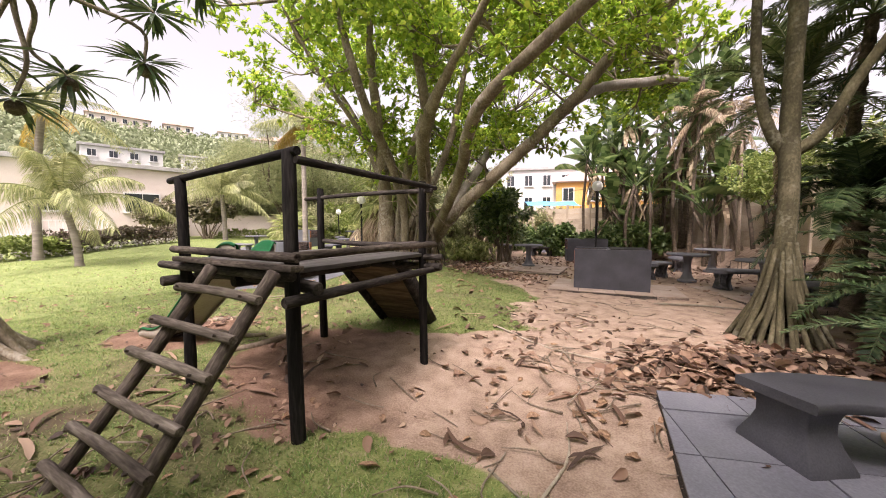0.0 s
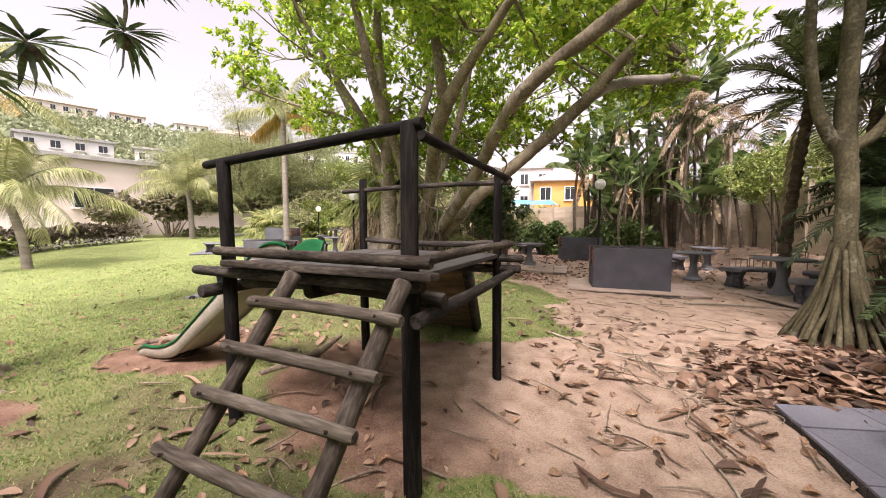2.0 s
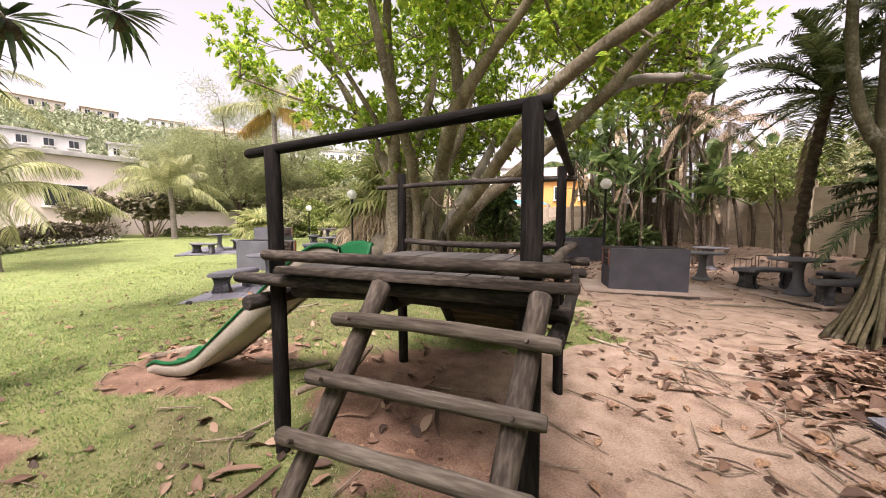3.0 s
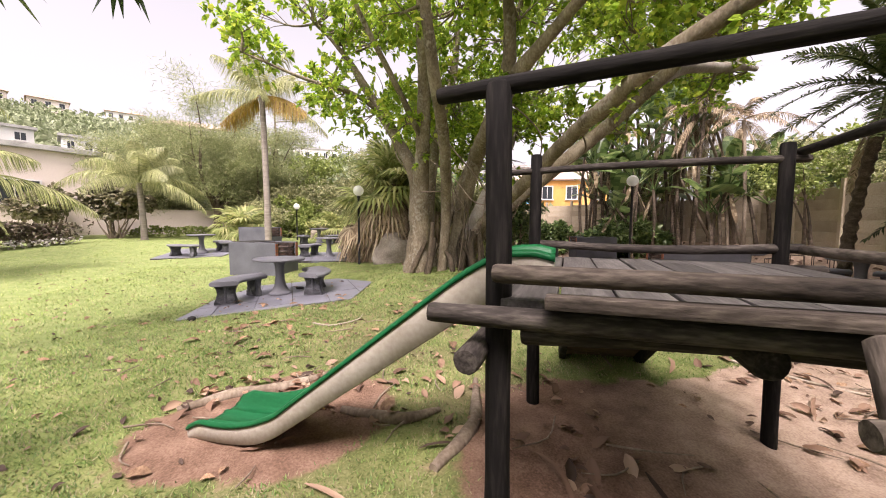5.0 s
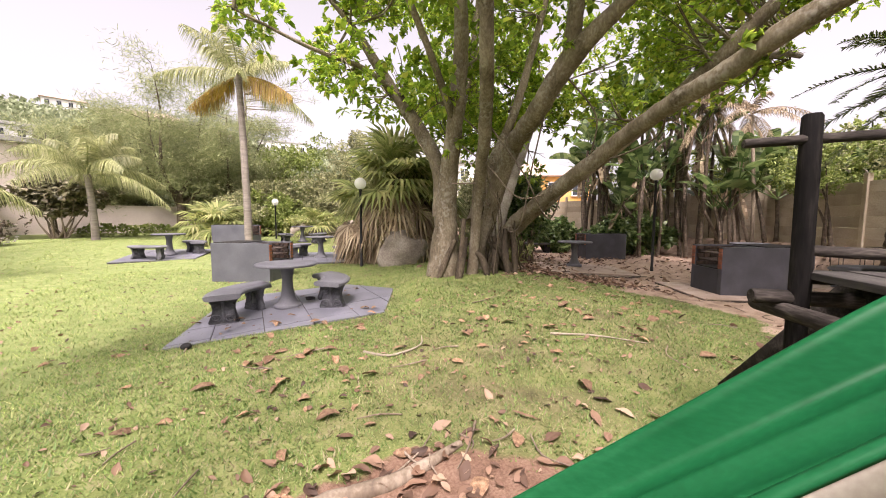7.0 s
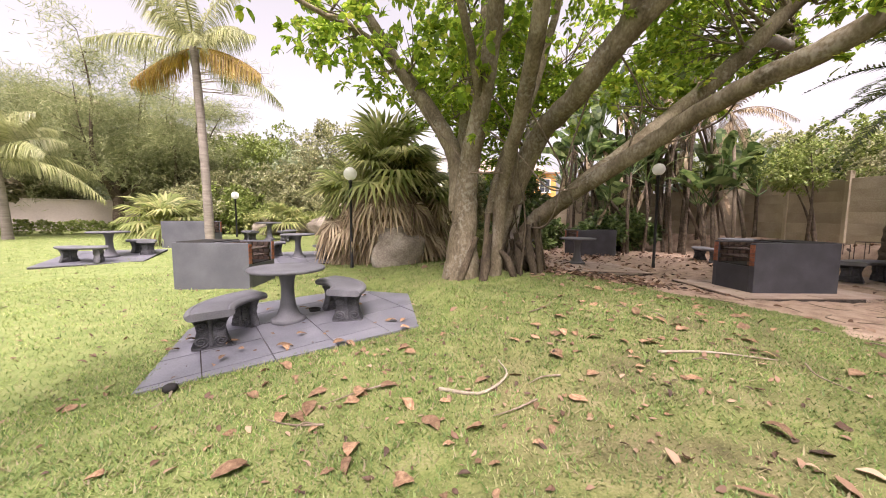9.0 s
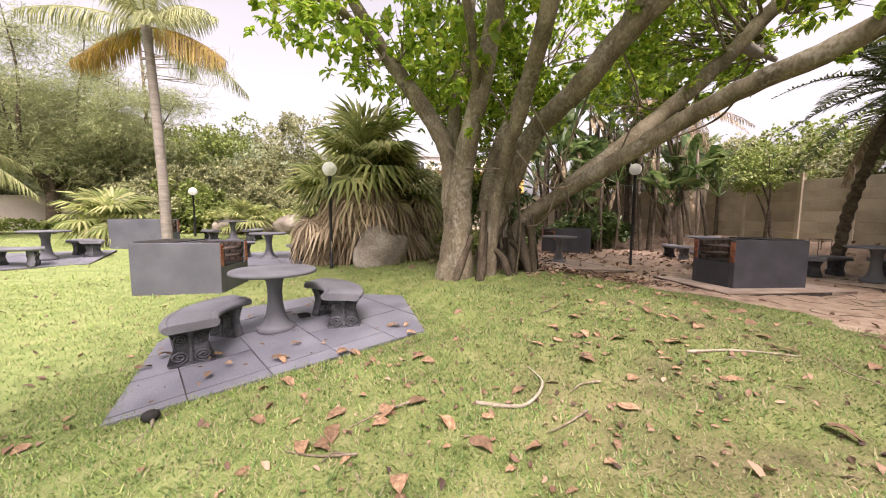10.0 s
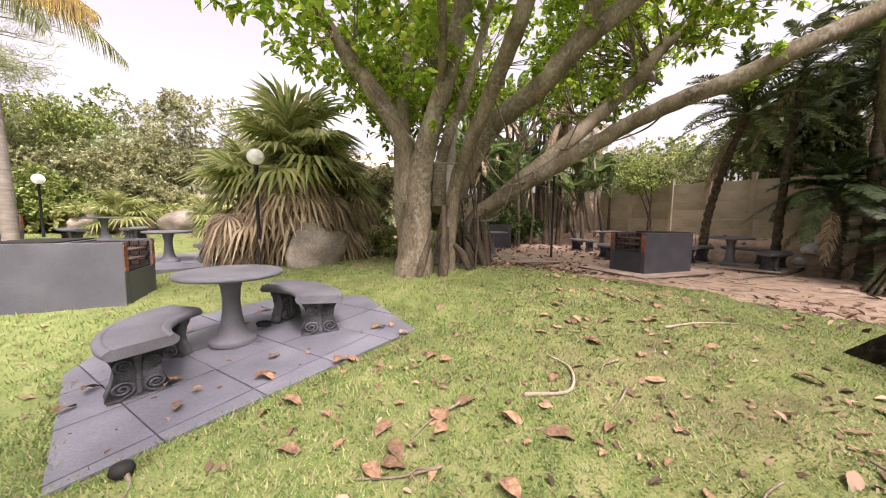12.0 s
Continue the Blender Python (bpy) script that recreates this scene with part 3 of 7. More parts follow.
def play_platform():
    rng = np.random.RandomState(11)
    base = np.array([-1.3, 3.45, 0.0])
    th = thing("play_platform", pose(*base), "black tarred log climbing platform with rails and ladder on bare sand", "play platform")

    def pole(name, a, b, r, mat=M_LOG, bend=0.012, label=""):
        a, b = Vector(np.asarray(a, float) - base), Vector(np.asarray(b, float) - base)
        m = Matrix.Translation((a + b) / 2) @ (b - a).to_track_quat("X", "Z").to_matrix().to_4x4()
        return part(name, log((b - a).length, r, rng, bend), mat, th, label, True, m)

    def at(p, z):
        return (p[0], p[1], z)
    dac, dab, dcd = ((b - a) / np.linalg.norm(b - a) for a, b in ((PA, PC), (PA, PB), (PC, PD)))
    dbd = (PD - PB) / np.linalg.norm(PD - PB)
    for p, r, top in ((PA, 0.05, 2.0), (PB, 0.043, 1.96), (PC, 0.047, 1.92), (PD, 0.046, 1.96)):
        pole("post", at(p, float(height(*p)) - 0.3), at(p + [-0.02, 0.005], top), r, M_TIMBER, 0.006)
    out = np.array([-0.545, -0.838])
    # hand rails
    pole("hand_rail", at(PA - dac * 0.06, 1.99), at(PC + dac * 0.24, 1.90), 0.031, M_TIMBER)
    pole("hand_rail", at(PA - dab * 0.02 + [0.05, -0.02], 1.93), at(PB + dab * 0.14 + [0.05, -0.02], 1.90), 0.028)
    pole("hand_rail", at(PB - dbd * 0.1, 1.86), at(PD + dbd * 0.3, 1.83), 0.024, bend=0.03)
    # toe rails
    pole("toe_rail", at(PA - dac * 0.16 + out * 0.09, 1.285), at(PC + dac * 0.01 + out * 0.09, 1.285), 0.032, M_RAIL, 0.016, "weathered grey-brown pole")
    pole("toe_rail", at(PA - dab * 0.1 + [0.09, -0.03], 1.29), at(PB + dab * 0.05 + [0.09, -0.03], 1.29), 0.031, M_RAIL, 0.016, "weathered grey-brown pole")
    pole("toe_rail", at(PB - dbd * 0.1, 1.3), at(PD + dbd * 0.03, 1.3), 0.03)
    # deck logs
    pole("edge_log", at(PA - dac * 0.12 + out * 0.1, 1.165), at(PC + dac * 0.23 + out * 0.1, 1.14), 0.036)
    pole("bearer", at(PA - dac * 0.15 - out * 0.07, 1.06), at(PC - dac * 0.06 - out * 0.07, 1.05), 0.046)
    pole("bearer", at(PA - dab * 0.18 + [0.1, -0.04], 1.0), at(PB + dab * 0.14 + [0.1, -0.04], 1.03), 0.036)
    pole("bearer", at(PB - dbd * 0.2, 1.06), at(PD + dbd * 0.22, 1.06), 0.038)
    pole("bearer", at(PB - dbd * 0.22, 1.16), at(PD + dbd * 0.04, 1.165), 0.034)
    pole("bearer", at(PC - dcd * 0.16 + dac * 0.085, 1.0), at(PD + dcd * 0.2 + dac * 0.09, 0.99), 0.042, M_LOG, 0.012, "weathered brown pole")
    pole("bearer", at(PC * 0.5 + PA * 0.5, 1.05), at(PD * 0.5 + PB * 0.5, 1.05), 0.05)
    # deck: planks from the ladder side to the ramp side, and a front board over their ends
    n = 8
    for i in range(n):
        f = (i + 0.5) / n
        a, b = PA + (PC - PA) * f, PB + (PD - PB) * f
        c = (a + b) / 2
        L = np.linalg.norm(a - b) + 0.06 + rng.rand() * 0.05
        ang = math.degrees(math.atan2(*(b - a)[::-1]))
        bm = block((L, 1.56 / n - 0.014, 0.036), (0, 0, 0), 0.006)
        part("deck_plank", bm, M_PLANK, th, m=pose(*(c - base[:2]), 1.135 + rng.rand() * 0.008 + 0.04, rng.normal() * 0.4, 0, ang))
    c = PA + dac * 0.59 + out * 0.12
    part("front_board", block((1.58, 0.1, 0.042), (0, 0, 0), 0.012), M_RAIL, th, "weathered split board", m=pose(*(c - base[:2]), 1.216, 4, 0.4, math.degrees(math.atan2(dac[1], dac[0]))))
    # ladder
    top_l, top_r, foot_l, foot_r = (np.array(p) for p in ((-1.68, 2.57, 1.2), (-1.06, 2.22, 1.2), (-2.30, 1.84, -0.12), (-1.63, 1.46, -0.15)))
    pole("ladder_rail", top_l, foot_l, 0.041, M_RAIL, 0.015, "worn brown pole")
    pole("ladder_rail", top_r, foot_r, 0.044, M_RAIL, 0.015, "worn brown pole")
    step = np.array([-0.03, -0.045, 0.03])
    for z, o in ((1.03, 0.11), (0.83, 0.1), (0.65, 0.1), (0.44, 0.12), (0.26, 0.11), (0.09, 0.09)):
        fl, fr = (1.2 - z) / 1.32, (1.2 - z) / 1.35
        a, b = top_l + (foot_l - top_l) * fl + step, top_r + (foot_r - top_r) * fr + step
        d = (b - a) / np.linalg.norm(b - a)
        pole("rung", a - d * o, b + d * o, 0.03, M_RUNG, 0.008, "weathered grey round rung")
        for q in (a, b):
            s = Soup()
            tube(s, [q - base + [-0.02, -0.035, 0.02], q - base + [-0.03, -0.05, 0.03]], 0.009, 6)
            part("bolt", s, M_STEEL, th, "rusty bolt head")
    # climbing ramp on the far side
    f1, f2 = np.array([-0.14, 5.13]), np.array([-0.83, 5.34])
    t1, t2 = PB + (PD - PB) * 0.22, PB + (PD - PB) * 0.82
    ramp_part = new("climbing_ramp")
    ramp_part.parent = th
    for a, b in ((t1, f1), (t2, f2)):
        s = Soup()
        p0, p1 = np.array([*a, 1.12]) - base, np.array([*b, 0.03]) - base
        d = (p1 - p0) / np.linalg.norm(p1 - p0)
        nrm = np.cross(d, np.array([*dbd, 0]))
        nrm /= np.linalg.norm(nrm)
        side = np.cross(nrm, d)
        v = [p + side * u * 0.03 + nrm * w * 0.085 for p in (p0, p1) for u, w in ((-1, -1), (1, -1), (1, 1), (-1, 1))]
        s.add(v, [[0, 1, 2, 3], [7, 6, 5, 4], [0, 4, 5, 1], [1, 5, 6, 2], [2, 6, 7, 3], [3, 7, 4, 0]])
        part("runner", s, M_LOG, ramp_part)
    for i in range(9):
        f = (i + 0.5) / 9
        a, b = np.array([*(t1 + (f1 - t1) * f), 1.13 - 1.07 * f]), np.array([*(t2 + (f2 - t2) * f), 1.13 - 1.07 * f])
        d = b - a
        L = np.linalg.norm(d)
        ex = d / L
        ey = np.array([*((f1 + f2 - t1 - t2) / 2), -1.07])
        ey /= np.linalg.norm(ey)
        ez = np.cross(ex, ey)
        m = Matrix(((ex[0], ey[0], ez[0], 0), (ex[1], ey[1], ez[1], 0), (ex[2], ey[2], ez[2], 0), (0, 0, 0, 1)))
        m.translation = (a + b) / 2 - base
        part("ramp_board", block((L + 0.02, 0.165, 0.03), (0, 0, 0), 0.005), M_RAMP, ramp_part, m=m)
    return th


play_platform()


def slide():
    """A moulded trough with rolled rims, green above and raw grey below."""
    top, end = np.array([-1.92, 3.575]), np.array([-3.87, 4.68])
    ax = (end - top) / np.linalg.norm(end - top)
    L = float(np.linalg.norm(end - top))
    th = thing("slide", pose(*top, 0, 0, 0, math.degrees(math.atan2(ax[1], ax[0]))), "green fibreglass slide with a grey underside leaning on the platform", "slide")
    sx = np.linspace(0, L, 90)
    bed = np.interp(sx, [0, 0.16, 0.26, 0.36, 1.61, 1.77, 1.99, L - 0.05, L], [1.21, 1.2, 1.14, 1.07, 0.17, 0.12, 0.095, 0.09, 0.07])
    rim = np.interp(sx, [0, 0.03, 0.08, 0.22, 0.33, 0.45, 1.56, 1.73, 1.86, 2.01, L - 0.08, L], [1.30, 1.32, 1.33, 1.325, 1.27, 1.19, 0.31, 0.24, 0.205, 0.185, 0.185, 0.11]) - bed
    bed = np.convolve(np.pad(bed, 3, "edge"), np.ones(7) / 7, "valid")
    rim = np.convolve(np.pad(rim, 2, "edge"), np.ones(5) / 5, "valid")

    def skin(section, name, mat, label):
        s = Soup()
        rows = []
        for x, z, r in zip(sx, bed, rim):
            rows.append([(x, u * 0.87 - 0.03, z + w + r * k) for u, w, k in section])
        rows = np.array(rows)
        n = rows.shape[1]
        i = (np.arange(len(sx) - 1)[:, None] * n + np.arange(n - 1)[None, :]).ravel()
        s.add(rows, np.stack([i, i + 1, i + n + 1, i + n], axis=-1))
        ob = part(name, s, mat, th, label, True)
        so = ob.modifiers.new("thickness", "SOLIDIFY")
        so.thickness, so.offset = 0.008, 0
        return ob
    half = [(0.255, -0.024, 1), (0.257, -0.006, 1), (0.24, 0.004, 1), (0.222, -0.006, 1), (0.212, -0.02, 0.9), (0.18, 0.012, 0.1), (0.168, 0.004, 0.02), (0.15, 0.0, 0), (0.1, -0.002, 0), (0.085, 0.012, 0), (0.065, 0.012, 0), (0.05, -0.002, 0)]
    trough = half + [(-u, w, k) for u, w, k in reversed(half)]
    skin(trough, "trough", M_GREEN, "glossy green trough with rolled rims")
    for sgn in (1, -1):
        skin([(sgn * 0.246, -0.016, 1), (sgn * 0.243, -0.06, 1), (sgn * 0.241, -0.03, 0), (sgn * 0.215, -0.036, 0)], "side_skirt", M_FIBRE, "scuffed raw grey skirt")
    skin([(0.236, -0.018, 0), (0.1, -0.021, 0), (0.0, -0.022, 0), (-0.1, -0.021, 0), (-0.236, -0.018, 0)], "underside", M_FIBRE, "raw tan underside")
    return th


slide()


# ---- picnic furniture ----
def table_mesh():
    top = lathe([(0.0, 0.70), (0.40, 0.70), (0.475, 0.703), (0.492, 0.712), (0.497, 0.728), (0.492, 0.742), (0.475, 0.75), (0.25, 0.752), (0.0, 0.752)], 40)
    leg = lathe([(0.0, 0.0), (0.218, 0.0), (0.222, 0.008), (0.222, 0.045), (0.212, 0.055), (0.19, 0.062), (0.15, 0.1), (0.112, 0.19), (0.09, 0.32), (0.083, 0.45), (0.09, 0.56), (0.112, 0.65), (0.14, 0.702), (0.0, 0.702)], 28)
    return top.mesh("tabletop", True), leg.mesh("pedestal", True)


def bench_meshes():
    """A curved seat slab with a moulded edge, and a scrolled leg."""
    s = Soup()
    rows = []
    inner, outer = 0.65, 1.13
    prof = [(inner + 0.045, 0.37), (inner + 0.02, 0.38), (inner + 0.004, 0.398), (inner, 0.42), (inner + 0.012, 0.438), (inner + 0.03, 0.443), (inner + 0.045, 0.452), (inner + 0.058, 0.452), (inner + 0.064, 0.445), (inner + 0.072, 0.445), (inner + 0.078, 0.452), (outer - 0.078, 0.452), (outer - 0.072, 0.445), (outer - 0.064, 0.445), (outer - 0.058, 0.452), (outer - 0.045, 0.452), (outer - 0.03, 0.443), (outer - 0.012, 0.438), (outer, 0.42), (outer - 0.004, 0.398), (outer - 0.02, 0.38), (outer - 0.045, 0.37)]
    angs = np.radians(np.linspace(-38, 38, 17))
    for k, a in enumerate(angs):
        e = 0.965 if k in (0, 16) else 1.0
        rows.append([((0.89 + (r - 0.89) * e) * math.cos(a) - 0.89, (0.89 + (r - 0.89) * e) * math.sin(a), z) for r, z in prof])
    n = len(prof)
    i, j = np.meshgrid(np.arange(16), np.arange(n), indexing="ij")
    f = np.stack([i * n + j, (i + 1) * n + j, (i + 1) * n + (j + 1) % n, i * n + (j + 1) % n], axis=-1).reshape(-1, 4)
    s.add(rows, f)
    s.add(rows[0], [list(range(n))])
    s.add(rows[-1], [list(range(n))[::-1]])
    seat = s.mesh("seat")
    # scrolled leg in the x-z plane, extruded along y
    s = Soup()
    z = np.array([0.0, 0.03, 0.06, 0.12, 0.2, 0.27, 0.33, 0.365])
    w = np.array([0.145, 0.15, 0.14, 0.12, 0.105, 0.115, 0.14, 0.15])
    ring = [(-a, b) for a, b in zip(w, z)] + [(a, b) for a, b in zip(w[::-1], z[::-1])]
    m = len(ring)
    v = [(a, -0.055, b) for a, b in ring] + [(a, 0.055, b) for a, b in ring]
    s.add(v, [[k, (k + 1) % m, (k + 1) % m + m, k + m] for k in range(m)])
    h = len(z)
    for off, flip in ((0, False), (m, True)):
        q = [[off + k, off + k + 1, off + m - 2 - k, off + m - 1 - k] for k in range(h - 1)]
        s.f.append(np.array([r[::-1] if flip else r for r in q]))
    leg = s
    for y in (-0.06, 0.06):
        for cx, cz, r, d in ((-0.075, 0.085, 0.06, 1), (0.075, 0.085, 0.06, -1), (-0.06, 0.255, 0.045, -1), (0.06, 0.255, 0.045, 1)):
            t = np.linspace(0, 4.2 * np.pi, 26)
            rr = r * (1 - t / (4.6 * np.pi))
            tube(leg, np.stack([cx + d * rr * np.sin(t), np.full(26, y), cz - rr * np.cos(t)], axis=-1), 0.011, 5)
        tube(leg, [(0, y, 0.04), (0, y, 0.17), (0, y, 0.33)], [0.02, 0.012, 0.024], 6)
    tube(leg, [(-0.15, 0, 0.012), (0.15, 0, 0.012)], 0.02, 6)
    return seat, leg.mesh("leg")


TABLETOP, PEDESTAL = table_mesh()
SEAT, LEG = bench_meshes()


def picnic_table(x, y, lift=0.0, label="round grey painted concrete table on a pedestal"):
    th = thing("picnic_table", on(x, y, random.uniform(0, 90), lift), label, "table", "picnic tables")
    part("tabletop", TABLETOP, M_CONCRETE, th)
    part("pedestal", PEDESTAL, M_CONCRETE, th)
    return th


def picnic_bench(x, y, tx, ty, lift=0.0, label="curved grey painted concrete bench with scrolled legs"):
    """A bench whose hollow side faces (tx, ty)."""
    turn = math.degrees(math.atan2(y - ty, x - tx))
    th = thing("picnic_bench", on(x, y, turn, lift), label, "bench", "picnic benches")
    part("seat", SEAT, M_CONCRETE, th)
    for a in (-25, 25):
        part("leg", LEG, M_SCROLL, th, "dark scrolled leg", m=pose(0.89 * math.cos(radians(a)) - 0.89, 0.89 * math.sin(radians(a)), 0, 0, 0, a) @ Matrix.Diagonal((1.3, 1.15, 1.035, 1)))
    return th


def paving(name, corners, turn, lift, tile, mat, label, sink=0.09):
    """Square slabs laid over a polygon, with dark joints between them."""
    cx, cy = np.mean(corners, axis=0)
    zs = [float(height(*c)) for c in corners] + [float(height(cx, cy))]
    A = np.array([[c[0] - cx, c[1] - cy, 1] for c in corners] + [[0, 0, 1]])
    plane = np.linalg.lstsq(A, np.array(zs), rcond=None)[0]
    tilt = Matrix(((1, 0, 0, 0), (0, 1, 0, 0), (plane[0], plane[1], 1, 0), (0, 0, 0, 1)))
    th = tagged(new(name), label, "paving", kind="structure")
    th.matrix_basis = pose(cx, cy, float(plane[2]) + lift)
    poly = [(c[0] - cx, c[1] - cy) for c in corners]

    def clip(pts, a, b):
        out = []
        for p, q in zip(pts, pts[1:] + pts[:1]):
            dp = (b[0] - a[0]) * (p[1] - a[1]) - (b[1] - a[1]) * (p[0] - a[0])
            dq = (b[0] - a[0]) * (q[1] - a[1]) - (b[1] - a[1]) * (q[0] - a[0])
            if dp >= 0:
                out.append(p)
            if dp * dq < 0:
                t = dp / (dp - dq)
                out.append((p[0] + t * (q[0] - p[0]), p[1] + t * (q[1] - p[1])))
        return out

    def prism(pts, z0, z1):
        bm = bmesh.new()
        lo = [bm.verts.new(tilt @ Vector((x, y, z0))) for x, y in pts]
        hi = [bm.verts.new(tilt @ Vector((x, y, z1))) for x, y in pts]
        bm.faces.new(hi)
        bm.faces.new(lo[::-1])
        for k in range(len(pts)):
            j = (k + 1) % len(pts)
            bm.faces.new((lo[k], lo[j], hi[j], hi[k]))
        return bm
    part("bed", prism(poly, -sink, 0.028), M_JOINT, th, "dark joint bed")
    c, s_ = math.cos(radians(turn)), math.sin(radians(turn))
    rng = np.random.RandomState(len(corners) + int(100 * abs(cx)))
    for i in range(-9, 10):
        for j in range(-9, 10):
            g = 0.006
            q = [((i + u) * tile + (g if u == 0 else -g), (j + v) * tile + (g if v == 0 else -g)) for u, v in ((0, 0), (1, 0), (1, 1), (0, 1))]
            q = [(c * x - s_ * y, s_ * x + c * y) for x, y in q]
            for a, b in zip(poly, poly[1:] + poly[:1]):
                if len(q) > 2:
                    q = clip(q, a, b)
            if len(q) > 2:
                area = abs(sum(q[k][0] * q[(k + 1) % len(q)][1] - q[(k + 1) % len(q)][0] * q[k][1] for k in range(len(q)))) / 2
                if area > 0.004:
                    part("paving_slab", prism(q, -0.03, 0.042 + rng.rand() * 0.006), mat, th)
    return th


LAWN_SLABS = [(-5.85, 8.27), (-3.14, 8.6), (-2.75, 10.25), (-3.6, 11.2), (-5.35, 11.15), (-5.85, 10.1)]
paving("paving_lawn", LAWN_SLABS, 12, -0.022, 0.62, M_SLAB, "worn grey painted slabs set in the lawn")
paving("paving_lawn_far", [(-5.6, 15.2), (-3.0, 14.9), (-2.7, 17.6), (-5.6, 17.9)], 5, 0.0, 0.75, M_SLAB, "grey painted slabs under a picnic table")
paving("paving_lawn_end", [(-10.6, 16.6), (-8.4, 17.0), (-8.4, 19.2), (-10.8, 19.2)], 5, 0.0, 0.75, M_SLAB, "grey painted slabs at the lawn's end")
paving("paving_near", [(1.0, 1.1), (3.9, 0.3), (4.4, 2.2), (2.9, 2.85), (1.9, 3.05)], -12, 0.01, 0.6, M_SLAB, "grey painted slabs in the sand")
paving("paving_court", [(5.62, 6.0), (7.35, 5.6), (7.6, 8.2), (6.0, 8.6)], -10, 0.0, 0.75, M_SANDSLAB, "sandy concrete slabs under picnic tables")
paving("paving_sand", [(1.3, 11.2), (3.4, 10.3), (4.5, 12.6), (2.3, 13.6)], -22, 0.0, 0.75, M_SANDSLAB, "sandy slabs under a round table")
paving("paving_grill", [(2.35, 7.9), (4.9, 6.95), (5.6, 8.5), (3.2, 9.7)], -22, -0.01, 0.75, M_SANDSLAB, "sandy concrete apron round a grill")

picnic_table(-4.62, 9.78, 0.02)
picnic_bench(-3.84, 9.71, -4.75, 9.62, 0.02)
picnic_bench(-5.36, 9.56, -4.5, 9.24, 0.02)
picnic_table(-4.37, 16.3, 0.04)
picnic_bench(-3.5, 16.0, -4.37, 16.3, 0.04)
picnic_bench(-5.2, 16.6, -4.37, 16.3, 0.04)
picnic_table(-5.4, 21.3)
picnic_bench(-4.6, 21.0, -5.4, 21.3)
picnic_bench(-6.2, 21.1, -5.4, 21.3)
picnic_table(-9.45, 17.9, 0.04)
picnic_bench(-9.75, 17.05, -9.45, 17.9, 0.04)
picnic_bench(-8.75, 18.4, -9.45, 17.9, 0.04)
picnic_table(3.0, 12.35, 0.04)
picnic_table(6.5, 9.35)
picnic_bench(6.0, 10.1, 6.5, 9.35)
picnic_table(6.48, 7.05, 0.04)
picnic_bench(6.75, 7.95, 6.48, 7.05, 0.04)
picnic_bench(6.35, 6.1, 6.48, 7.05, 0.04)
picnic_bench(7.4, 6.75, 6.48, 7.05, 0.04)
picnic_table(8.6, 11.25)
picnic_bench(7.75, 11.7, 8.6, 11.25)
picnic_table(5.6, 19.6)
picnic_bench(3.4, 19.4, 5.6, 19.6)
picnic_bench(4.8, 17.2, 5.6, 19.6)


def near_bench():
    """The plain square-edged curved bench in the sand."""
    th = thing("stone_bench", on(2.29, 1.26, 0, 0.045), "plain charcoal painted concrete bench with flared block legs", "bench", "picnic benches")
    s = Soup()
    rows = []
    for a in np.radians(np.linspace(104, 28, 15)):
        rows.append([(r * math.cos(a), r * math.sin(a), z) for r, z in ((0.70, 0.372), (0.695, 0.38), (0.695, 0.428), (0.705, 0.436), (1.135, 0.436), (1.145, 0.428), (1.145, 0.38), (1.14, 0.372))])
    i, j = np.meshgrid(np.arange(14), np.arange(8), indexing="ij")
    s.add(rows, np.stack([i * 8 + j, (i + 1) * 8 + j, (i + 1) * 8 + (j + 1) % 8, i * 8 + (j + 1) % 8], axis=-1).reshape(-1, 4))
    s.add(rows[0], [[0, 1, 2, 3, 4, 5, 6, 7]])
    s.add(rows[-1], [[7, 6, 5, 4, 3, 2, 1, 0]])
    part("seat", s, M_CONCRETE_DARK, th)
    for a in (93, 40):
        s = Soup()
        prof = [(-0.02, 0.25), (0.02, 0.248), (0.07, 0.225), (0.14, 0.19), (0.21, 0.165), (0.28, 0.165), (0.33, 0.18), (0.375, 0.2)]
        v = [(sx * w_, sy * w_ * 0.62, z) for z, w_ in prof for sx, sy in ((-1, -1), (1, -1), (1, 1), (-1, 1))]
        f = [[k * 4 + q, k * 4 + (q + 1) % 4, k * 4 + 4 + (q + 1) % 4, k * 4 + 4 + q] for k in range(7) for q in range(4)]
        s.add(v, f)
        ob = part("leg", s, M_CONCRETE_DARK, th, m=pose(0.92 * math.cos(radians(a)), 0.92 * math.sin(radians(a)), 0, 0, 0, a))
        b = ob.modifiers.new("soft_edges", "BEVEL")
        b.width, b.segments, b.limit_method = 0.012, 2, "ANGLE"
    return th


near_bench()


